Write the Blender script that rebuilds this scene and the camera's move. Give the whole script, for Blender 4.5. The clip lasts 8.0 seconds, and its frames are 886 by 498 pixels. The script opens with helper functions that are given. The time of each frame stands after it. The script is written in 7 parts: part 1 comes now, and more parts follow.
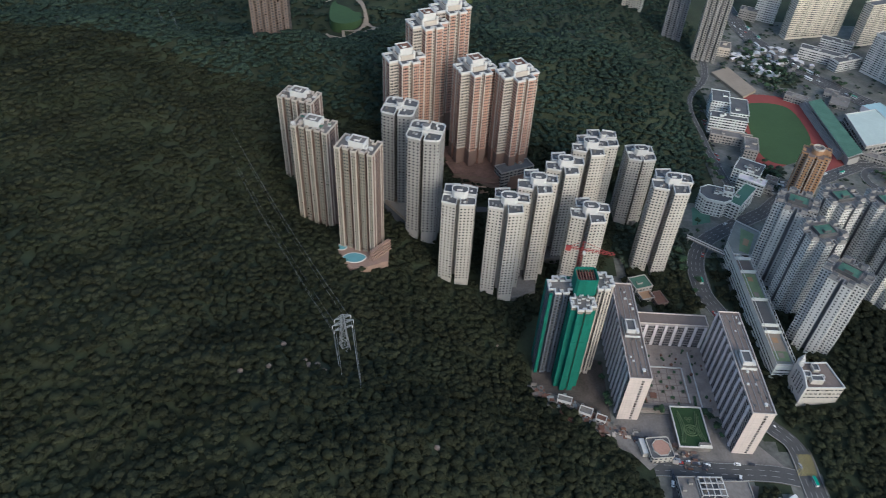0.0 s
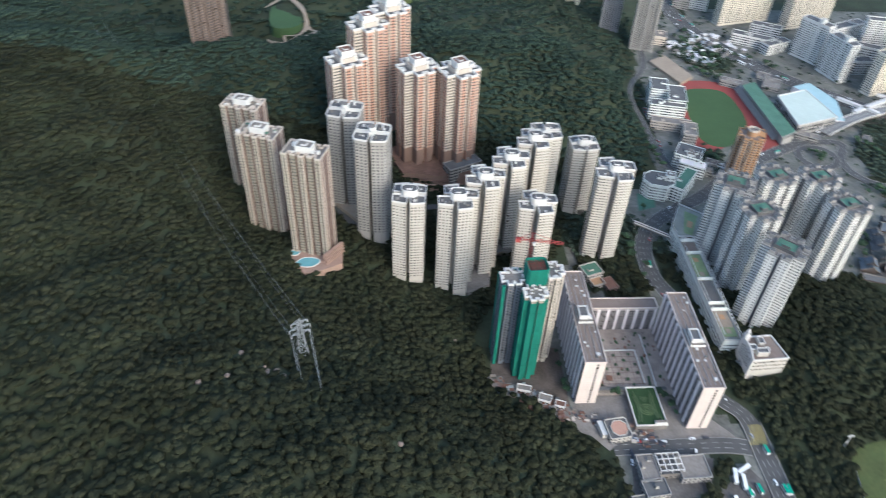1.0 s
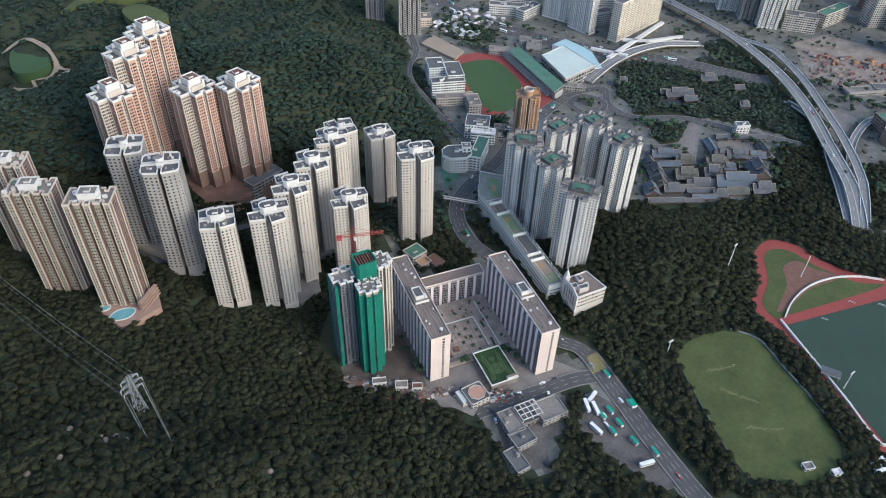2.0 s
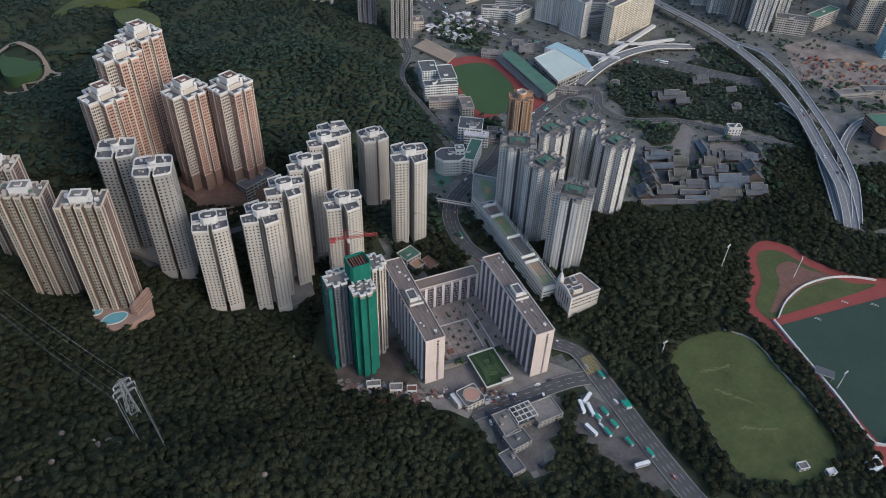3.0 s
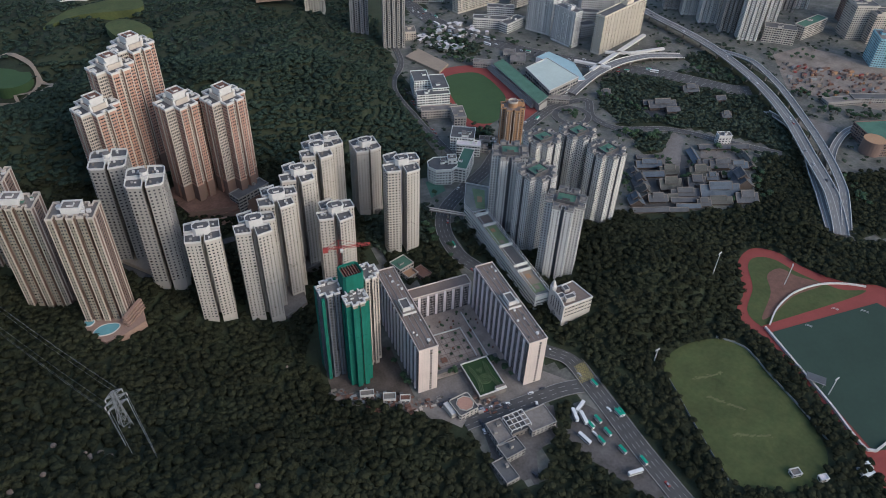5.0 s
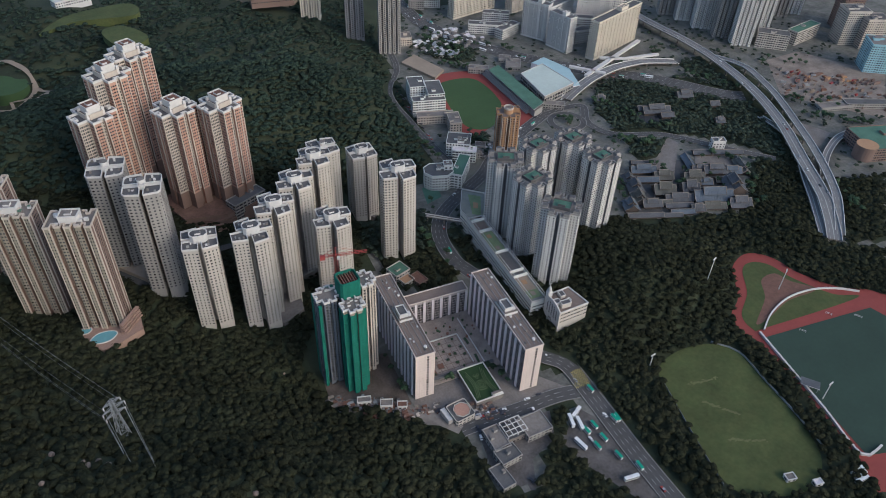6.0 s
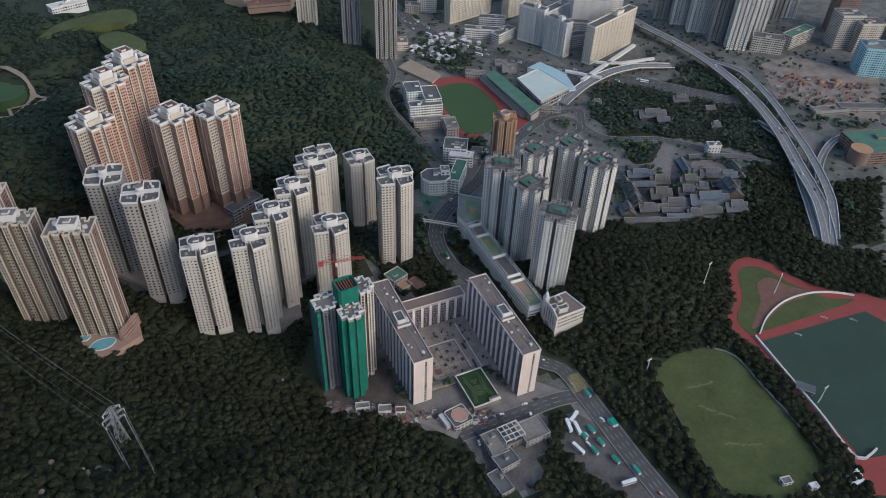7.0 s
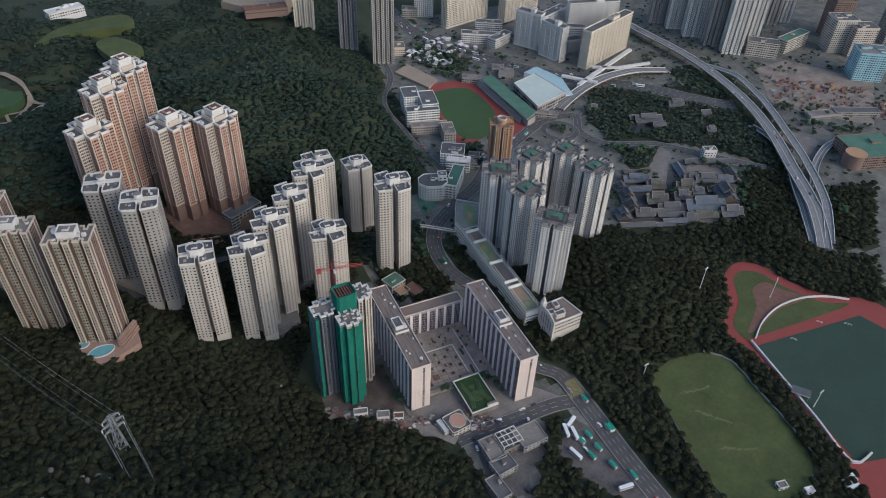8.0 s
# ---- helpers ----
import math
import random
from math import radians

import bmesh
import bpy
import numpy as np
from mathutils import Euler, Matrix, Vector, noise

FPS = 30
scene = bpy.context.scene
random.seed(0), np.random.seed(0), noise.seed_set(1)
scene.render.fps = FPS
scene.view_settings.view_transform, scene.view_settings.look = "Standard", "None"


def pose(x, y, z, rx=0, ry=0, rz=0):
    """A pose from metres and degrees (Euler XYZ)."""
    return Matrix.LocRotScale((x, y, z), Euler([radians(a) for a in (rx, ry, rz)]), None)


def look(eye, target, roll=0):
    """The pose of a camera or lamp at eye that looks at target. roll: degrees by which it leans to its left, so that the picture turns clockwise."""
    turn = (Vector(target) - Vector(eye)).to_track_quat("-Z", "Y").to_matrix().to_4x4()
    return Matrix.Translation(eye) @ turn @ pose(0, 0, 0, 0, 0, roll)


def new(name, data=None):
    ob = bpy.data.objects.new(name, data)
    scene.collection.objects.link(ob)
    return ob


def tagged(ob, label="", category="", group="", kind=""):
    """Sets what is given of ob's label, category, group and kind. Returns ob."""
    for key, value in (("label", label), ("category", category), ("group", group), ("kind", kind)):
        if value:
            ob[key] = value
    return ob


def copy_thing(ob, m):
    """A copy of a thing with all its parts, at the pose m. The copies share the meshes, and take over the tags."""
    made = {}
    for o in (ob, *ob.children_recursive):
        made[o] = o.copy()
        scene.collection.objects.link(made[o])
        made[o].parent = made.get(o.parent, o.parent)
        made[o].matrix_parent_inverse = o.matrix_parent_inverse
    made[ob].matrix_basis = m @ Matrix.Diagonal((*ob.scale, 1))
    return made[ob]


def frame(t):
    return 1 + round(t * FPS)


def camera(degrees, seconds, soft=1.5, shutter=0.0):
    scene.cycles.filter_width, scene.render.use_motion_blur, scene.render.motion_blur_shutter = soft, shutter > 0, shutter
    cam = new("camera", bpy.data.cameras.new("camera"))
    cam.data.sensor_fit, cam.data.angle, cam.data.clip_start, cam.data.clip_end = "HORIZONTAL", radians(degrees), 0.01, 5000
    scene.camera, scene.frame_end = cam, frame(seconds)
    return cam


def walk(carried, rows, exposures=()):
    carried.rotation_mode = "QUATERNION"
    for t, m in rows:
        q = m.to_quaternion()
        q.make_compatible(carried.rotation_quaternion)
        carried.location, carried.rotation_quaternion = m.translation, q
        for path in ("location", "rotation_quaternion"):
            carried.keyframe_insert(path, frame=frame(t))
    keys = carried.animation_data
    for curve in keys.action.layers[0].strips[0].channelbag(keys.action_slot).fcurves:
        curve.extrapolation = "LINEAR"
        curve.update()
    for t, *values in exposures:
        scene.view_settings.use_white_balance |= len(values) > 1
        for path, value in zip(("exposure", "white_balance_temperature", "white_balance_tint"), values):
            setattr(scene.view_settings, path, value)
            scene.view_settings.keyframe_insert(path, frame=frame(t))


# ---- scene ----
cam = camera(63.61, 8.0, soft=0.9, shutter=0.35)
PATH = [
    (0, pose(-0.37, 7.47, 423.81, 48.240, -2.480, 2.172)),
    (0.5, pose(1.12, 5.56, 425.52, 48.158, -2.469, 5.392)),
    (1, pose(3.27, 2.54, 427.35, 48.340, -2.162, -2.638)),
    (1.5, pose(3.44, -0.16, 427.65, 48.635, -1.637, -14.083)),
    (2, pose(0.91, 0.52, 425.84, 48.901, -1.429, -22.310)),
    (3.5, pose(0.00, 0.00, 423.40, 49.465, -1.577, -23.000)),
    (4, pose(-0.04, -0.18, 423.04, 49.629, -1.597, -23.196)),
    (4.5, pose(0.44, -0.46, 423.68, 49.802, -1.631, -23.352)),
    (6, pose(-0.38, -0.69, 428.88, 50.244, -1.774, -23.890)),
    (6.5, pose(-0.62, -0.49, 430.83, 50.307, -1.779, -24.037)),
    (7, pose(-1.09, -0.44, 432.90, 50.406, -1.811, -24.201)),
    (7.5, pose(-1.39, -0.20, 435.15, 50.472, -1.854, -24.336)),
    (8, pose(-1.64, -0.04, 437.24, 50.554, -1.869, -24.478)),
]
walk(cam, PATH, [(0, 0.25, 5800, 2), (0.5, 0.5, 5800, 2), (0.8, 0.9, 5800, 2), (1.0, 1.0, 5800, 2), (1.5, 0.95, 5800, 2), (1.8, 0.85, 5850, 3), (2.2, 0.55, 5900, 5), (3.3, 0.12, 5950, 7), (8, 0.05, 5950, 7)])

# ---------- light ----------
world = bpy.data.worlds.new("dusk_sky")
scene.world = world
world.use_nodes = True
wn = world.node_tree
sky = wn.nodes.new("ShaderNodeTexSky")
sky.sky_type, sky.sun_disc = "NISHITA", False
SUN_EL, SUN_AZ = radians(31), radians(150)
sky.sun_elevation, sky.sun_rotation = SUN_EL, SUN_AZ
sky.dust_density, sky.ozone_density = 2.5, 1.5
wn.links.new(sky.outputs[0], wn.nodes["Background"].inputs[0])
wn.nodes["Background"].inputs[1].default_value = 0.195
sun = new("sun", bpy.data.lights.new("sun", "SUN"))
sun.data.energy, sun.data.angle, sun.data.color = 0.78, radians(26), (1.0, 0.82, 0.69)
SUN_DIR = Vector((math.sin(SUN_AZ) * math.cos(SUN_EL), math.cos(SUN_AZ) * math.cos(SUN_EL), math.sin(SUN_EL)))
sun.matrix_world = look(SUN_DIR * 900, (0, 0, 0))


# ---------- materials ----------
def material(name, base, rough=0.85, var=0.25, scale=0.08, fine=1.5, streak=0.0, metal=0.0, bump=0.0, island=0.0, obj=0.0, tint=None, spec=0.3):
    """Base colour with broad stains, fine grain, optional streaks down the wall and a change from piece to piece."""
    m = bpy.data.materials.new(name)
    m.use_nodes = True
    nt = m.node_tree
    b = nt.nodes["Principled BSDF"]
    b.inputs["Roughness"].default_value, b.inputs["Metallic"].default_value = rough, metal
    b.inputs["Specular IOR Level"].default_value = spec
    pos = nt.nodes.new("ShaderNodeNewGeometry")

    def noise_of(sc, zs=1.0, detail=3):
        mp = nt.nodes.new("ShaderNodeMapping")
        mp.inputs["Scale"].default_value = (sc, sc, sc * zs)
        nt.links.new(pos.outputs["Position"], mp.inputs[0])
        n = nt.nodes.new("ShaderNodeTexNoise")
        n.inputs["Scale"].default_value, n.inputs["Detail"].default_value = 1.0, detail
        nt.links.new(mp.outputs[0], n.inputs["Vector"])
        return n.outputs["Fac"]

    def mathn(op, a, c):
        n = nt.nodes.new("ShaderNodeMath")
        n.operation = op
        for i, v in enumerate((a, c)):
            if isinstance(v, (int, float)):
                n.inputs[i].default_value = v
            else:
                nt.links.new(v, n.inputs[i])
        return n.outputs[0]

    total = mathn("MULTIPLY", mathn("SUBTRACT", noise_of(scale), 0.5), 2.4 * var)
    total = mathn("ADD", total, mathn("MULTIPLY", mathn("SUBTRACT", noise_of(fine), 0.5), 1.4 * var))
    if streak:
        total = mathn("ADD", total, mathn("MULTIPLY", mathn("SUBTRACT", noise_of(0.9, 0.03), 0.5), 2.2 * streak))
    if island:
        total = mathn("ADD", total, mathn("MULTIPLY", mathn("SUBTRACT", pos.outputs["Random Per Island"], 0.5), 2 * island))
    if obj:
        oi = nt.nodes.new("ShaderNodeObjectInfo")
        total = mathn("ADD", total, mathn("MULTIPLY", mathn("SUBTRACT", oi.outputs["Random"], 0.5), 2 * obj))
    gain = mathn("MAXIMUM", mathn("ADD", total, 1.0), 0.08)
    mix = nt.nodes.new("ShaderNodeMix")
    mix.data_type = "RGBA"
    second = tint or tuple(c * 0.9 for c in base)
    mix.inputs[6].default_value, mix.inputs[7].default_value = (*base, 1), (*second, 1)
    nt.links.new(noise_of(scale * 2.3), mix.inputs[0])
    vm = nt.nodes.new("ShaderNodeVectorMath")
    vm.operation = "SCALE"
    nt.links.new(mix.outputs[2], vm.inputs[0])
    nt.links.new(gain, vm.inputs["Scale"])
    nt.links.new(vm.outputs[0], b.inputs["Base Color"])
    if bump:
        bn = nt.nodes.new("ShaderNodeBump")
        bn.inputs["Strength"].default_value, bn.inputs["Distance"].default_value = 0.6, bump
        nt.links.new(noise_of(fine * 1.3, detail=5), bn.inputs["Height"])
        nt.links.new(bn.outputs[0], b.inputs["Normal"])
    return m


GRASS_SOIL = material("hill_undergrowth", (0.026, 0.04, 0.02), 0.95, 0.5, 0.03, 0.4, bump=0.5, tint=(0.04, 0.042, 0.024))
# near leaves darkened, far leaves paler and bluer: vignette and haze put into colour
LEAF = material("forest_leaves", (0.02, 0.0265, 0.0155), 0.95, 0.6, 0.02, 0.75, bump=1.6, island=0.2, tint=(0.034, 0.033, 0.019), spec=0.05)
LEAF_FAR = material("haze_tinted_far_leaves", (0.027, 0.045, 0.033), 0.95, 0.5, 0.016, 0.6, bump=1.6, island=0.2, tint=(0.034, 0.046, 0.032), spec=0.05)
LEAF_TOWN = material("street_leaves", (0.04, 0.07, 0.035), 0.75, 0.3, 0.05, 0.4, island=0.4, obj=0.3, spec=0.25)
# lighter greyed green: distance haze put into the garden leaf colour
LEAF_GARDEN = material("haze_greyed_garden_leaves", (0.036, 0.054, 0.038), 0.95, 0.5, 0.03, 0.6, bump=1.4, island=0.3, tint=(0.05, 0.06, 0.045), spec=0.05)
BARK = material("bark", (0.09, 0.07, 0.05), 0.95, 0.3)
ASPHALT = material("asphalt", (0.085, 0.082, 0.079), 0.9, 0.3, 0.06, 1.0)
CONCRETE = material("concrete_paving", (0.2, 0.178, 0.158), 0.9, 0.45, 0.07, 0.6)
TOWN_GROUND = material("town_paving", (0.2, 0.185, 0.17), 0.92, 0.6, 0.045, 0.35, tint=(0.07, 0.08, 0.06))
LINE = material("road_paint", (0.36, 0.36, 0.34), 0.8, 0.2)
ROOF_DARK = material("roof_felt", (0.115, 0.112, 0.11), 0.9, 0.3, 0.1, 0.9)
ROOF_TAN = material("roof_tile_tan", (0.2, 0.155, 0.13), 0.9, 0.25, 0.1, 0.8)
PARAPET = material("parapet_paint", (0.58, 0.56, 0.53), 0.85, 0.12, 0.2, 1.2)
W_PINK = material("terracotta_wall_tile", (0.43, 0.25, 0.185), 0.75, 0.12, 0.05, 0.8, streak=0.15)
W_CREAM = material("cream_wall_tile", (0.5, 0.435, 0.37), 0.75, 0.1, 0.05, 0.8, streak=0.12)
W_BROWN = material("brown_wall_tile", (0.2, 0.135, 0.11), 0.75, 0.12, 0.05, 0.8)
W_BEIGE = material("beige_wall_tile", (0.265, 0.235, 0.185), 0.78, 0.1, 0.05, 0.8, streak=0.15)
W_GREY = material("grey_wall_tile", (0.3, 0.282, 0.262), 0.78, 0.1, 0.05, 0.8, streak=0.15)
W_WHITE = material("white_wall_tile", (0.48, 0.44, 0.385), 0.78, 0.08, 0.05, 0.8, streak=0.12)
W_ESTATE = material("estate_white_wall", (0.6, 0.585, 0.55), 0.78, 0.08, 0.05, 0.8, streak=0.14)
W_SLAB = material("slab_painted_wall", (0.6, 0.51, 0.46), 0.82, 0.12, 0.06, 0.8, streak=0.18)
W_LILAC = material("lilac_wall_paint", (0.72, 0.66, 0.665), 0.82, 0.1, 0.06, 0.8, streak=0.18)
W_DARK = material("slate_tile_and_slot_shade", (0.2, 0.2, 0.21), 0.7, 0.1, 0.05, 0.6, streak=0.15)
W_ORANGE = material("orange_wall_tile", (0.4, 0.235, 0.13), 0.78, 0.12, 0.05, 0.8, streak=0.12)
GLASS = material("window_glass", (0.05, 0.053, 0.058), 0.18, 0.2, 0.1, 1.0, island=0.8, spec=0.5)
NET = material("green_scaffold_net", (0.013, 0.14, 0.1), 0.9, 0.25, 0.08, 0.6, streak=0.25)
ROOF_GREEN = material("green_roof_coating", (0.085, 0.17, 0.12), 0.9, 0.25, 0.1, 0.8)
TURF = material("artificial_turf", (0.036, 0.062, 0.045), 0.95, 0.15, 0.03, 0.3)
LAWN = material("worn_lawn", (0.085, 0.09, 0.032), 0.95, 0.4, 0.04, 0.3, tint=(0.05, 0.075, 0.025))
FIELD = material("school_lawn", (0.05, 0.092, 0.036), 0.95, 0.15, 0.03, 0.3)
TRACK = material("running_track", (0.26, 0.06, 0.05), 0.9, 0.12, 0.05, 0.4)
SAND = material("sandy_court", (0.3, 0.24, 0.18), 0.95, 0.2, 0.04, 0.4)
W_PODIUM = material("podium_white_paint", (0.74, 0.75, 0.7), 0.8, 0.1, 0.05, 0.6, streak=0.15)
DECK_TILE = material("terrace_tile", (0.3, 0.2, 0.155), 0.85, 0.2, 0.1, 0.8)
RED = material("red_steel", (0.33, 0.06, 0.055), 0.6, 0.15)
COURT = material("pale_court_coating", (0.2, 0.25, 0.13), 0.9, 0.25, 0.1, 0.8)
RUST = material("rusty_formwork", (0.17, 0.09, 0.065), 0.9, 0.3, 0.2, 0.9)
STEEL = material("galvanised_steel", (0.33, 0.34, 0.34), 0.5, 0.15, metal=0.3)
WATER = material("pool_water", (0.15, 0.34, 0.37), 0.12, 0.1, 0.1, 0.7)
TILE_GREY = material("grey_roof_tile", (0.11, 0.114, 0.122), 0.85, 0.3, 0.1, 0.9)


# ---------- mesh helpers ----------
class Build:
    """Gathers faces of several materials into one mesh."""

    def __init__(self):
        self.v, self.f, self.m, self.mats = [], [], [], []

    def slot(self, mat):
        if mat not in self.mats:
            self.mats.append(mat)
        return self.mats.index(mat)

    def face(self, pts, mat):
        i = len(self.v)
        self.v.extend(pts)
        self.f.append(tuple(range(i, i + len(pts))))
        self.m.append(self.slot(mat))

    def prism(self, poly, z0, z1, mat, top=None, walls=None):
        """An upright block; walls may name a material of its own for each side."""
        i, n, s = len(self.v), len(poly), self.slot(mat)
        self.v.extend([(x, y, z0) for x, y in poly])
        self.v.extend([(x, y, z1) for x, y in poly])
        for k in range(n):
            j = (k + 1) % n
            self.f.append((i + k, i + j, i + n + j, i + n + k))
            self.m.append(self.slot(walls[k]) if walls else s)
        self.f.append(tuple(range(i + n, i + 2 * n)))
        self.m.append(self.slot(top or mat))
        self.f.append(tuple(range(i + n - 1, i - 1, -1)))
        self.m.append(s)

    def box(self, x0, y0, z0, x1, y1, z1, mat, top=None):
        self.prism([(x0, y0), (x1, y0), (x1, y1), (x0, y1)], z0, z1, mat, top)

    def ring(self, poly, z0, z1, t, mat):
        """A thin wall of one piece along a closed outline."""
        n = len(poly)
        i, s = len(self.v), self.slot(mat)
        for k in range(n):
            a, p, c = Vector(poly[k - 1]), Vector(poly[k]), Vector(poly[(k + 1) % n])
            d0, d1 = (p - a).normalized(), (c - p).normalized()
            m = Vector((d0.y + d1.y, -d0.x - d1.x))
            m = (m.normalized() if m.length > 1e-3 else Vector((d1.y, -d1.x))) * t / 2
            m /= max(0.4, abs(m.normalized().dot(Vector((d1.y, -d1.x)))))
            o, q = p + m, p - m
            self.v.extend([(o.x, o.y, z0), (o.x, o.y, z1), (q.x, q.y, z1), (q.x, q.y, z0)])
        for k in range(n):
            a, c = i + 4 * k, i + 4 * ((k + 1) % n)
            for e in range(4):
                f = (e + 1) % 4
                self.f.append((a + e, c + e, c + f, a + f))
                self.m.append(s)

    def bar(self, a, b, w, h, mat):
        """A straight bar of width w and height h, its underside from a to b."""
        a, b = Vector(a), Vector(b)
        d = (b - a).normalized()
        s = Vector((-d.y, d.x, 0))
        s = (s.normalized() if s.length > 1e-4 else Vector((1, 0, 0))) * w / 2
        u = d.cross(s).normalized() * h
        u = -u if u.z < 0 else u
        c = [a - s, a + s, a + s + u, a - s + u, b - s, b + s, b + s + u, b - s + u]
        i, k = len(self.v), self.slot(mat)
        self.v.extend([tuple(p) for p in c])
        for q in ((0, 1, 2, 3), (5, 4, 7, 6), (1, 0, 4, 5), (2, 1, 5, 6), (3, 2, 6, 7), (0, 3, 7, 4)):
            self.f.append(tuple(i + x for x in q))
            self.m.append(k)

    def mesh(self, name):
        me = bpy.data.meshes.new(name)
        me.from_pydata([tuple(p) for p in self.v], [], self.f)
        for m in self.mats:
            me.materials.append(m)
        me.polygons.foreach_set("material_index", self.m)
        me.update()
        return me


def part(name, b, parent=None, label="", kind=""):
    ob = new(name, b.mesh(name) if isinstance(b, Build) else b)
    ob.parent = parent
    return tagged(ob, label, kind=kind)


def thing(name, label, category, at=(0, 0, 0), rot=0.0, group="", kind=""):
    ob = new(name)
    ob.matrix_world = pose(*at, 0, 0, rot)
    return tagged(ob, label, category, group, kind)


def rect(cx, cy, w, d, ch=0.0):
    x0, x1, y0, y1 = cx - w / 2, cx + w / 2, cy - d / 2, cy + d / 2
    if not ch:
        return [(x0, y0), (x1, y0), (x1, y1), (x0, y1)]
    return [(x0 + ch, y0), (x1 - ch, y0), (x1, y0 + ch), (x1, y1 - ch), (x1 - ch, y1), (x0 + ch, y1), (x0, y1 - ch), (x0, y0 + ch)]


def inside(p, poly):
    hit = False
    for k in range(len(poly)):
        (x0, y0), (x1, y1) = poly[k - 1], poly[k]
        if (y0 > p[1]) != (y1 > p[1]) and p[0] < (x1 - x0) * (p[1] - y0) / (y1 - y0) + x0:
            hit = not hit
    return hit


# ---------- terrain ----------
def in_poly(pts, poly):
    hit = np.zeros(len(pts), bool)
    for k in range(len(poly)):
        (x0, y0), (x1, y1) = poly[k - 1], poly[k]
        if y0 == y1:
            continue
        c = ((y0 > pts[:, 1]) != (y1 > pts[:, 1])) & (pts[:, 0] < (x1 - x0) * (pts[:, 1] - y0) / (y1 - y0) + x0)
        hit ^= c
    return hit


ZONES = [
    [(347.0, 428.1), (405.4, 442.9), (533.2, 405.2), (583.6, 457.2), (636.6, 437.2), (574.6, 331.3), (623.0, 308.1), (418.4, 88.6), (263.7, 159.2), (264.9, 309.2), (299.5, 336.8)],
    [(46.1, 370.8), (85.4, 324.9), (122.2, 299.2), (149.8, 270.5), (155.3, 240.7), (150.4, 213.9), (173.0, 201.2), (193.7, 230.1), (222.2, 271.4), (238.0, 265.1), (211.9, 237.8), (218.1, 210.6), (241.7, 184.7), (248.1, 145.2), (95.6, 195.4), (-22.0, 275.1), (-1.6, 389.7)],
    [(149.8, 522.4), (159.4, 469.6), (151.2, 432.2), (197.1, 414.3), (226.6, 431.0), (225.5, 479.4), (234.5, 514.1), (222.4, 528.8), (182.1, 549.2)],
    [(495.1, 562.3), (537.0, 560.1), (514.9, 525.3), (485.9, 527.5)],
    [(668.1, 413.7), (731.8, 401.3), (630.4, 314.4), (589.7, 328.2)],
    [(690.2, 715.0), (732.6, 722.9), (742.8, 645.2), (722.2, 585.8), (694.7, 633.4)],
    [(548.7, 703.0), (611.2, 703.1), (694.2, 600.8), (686.7, 542.6), (652.0, 474.1), (604.3, 527.0), (557.8, 571.6), (503.4, 597.3), (503.2, 639.5)],
    [(338.8, 656.7), (354.9, 637.0), (332.8, 599.6), (316.7, 624.7)],
    [(530.4, 666.5), (615.2, 684.6), (677.3, 678.9), (727.0, 591.0), (687.2, 500.9), (637.9, 534.2), (562.1, 556.8), (495.4, 589.9)],
    [(607.3, 479.4), (675.8, 484.9), (590.8, 371.9), (572.7, 339.7), (537.5, 388.4)],
    [(684.7, 676.0), (771.9, 719.7), (756.2, 622.2), (731.5, 526.7), (692.0, 492.1), (732.7, 597.1)],
    [(499.1, 571.9), (546.7, 553.2), (534.0, 521.1), (485.3, 530.2)],
    [(716.8, 611.6), (739.9, 594.4), (700.2, 495.8), (639.7, 479.3), (607.5, 529.3)],
    [(240, 420), (250, 420), (250, 490), (240, 498), (232, 480), (230, 450)],
    [(360.8, 900.1), (426.5, 940.7), (449.9, 854.6), (414.6, 817.0), (376.6, 845.5)],
]

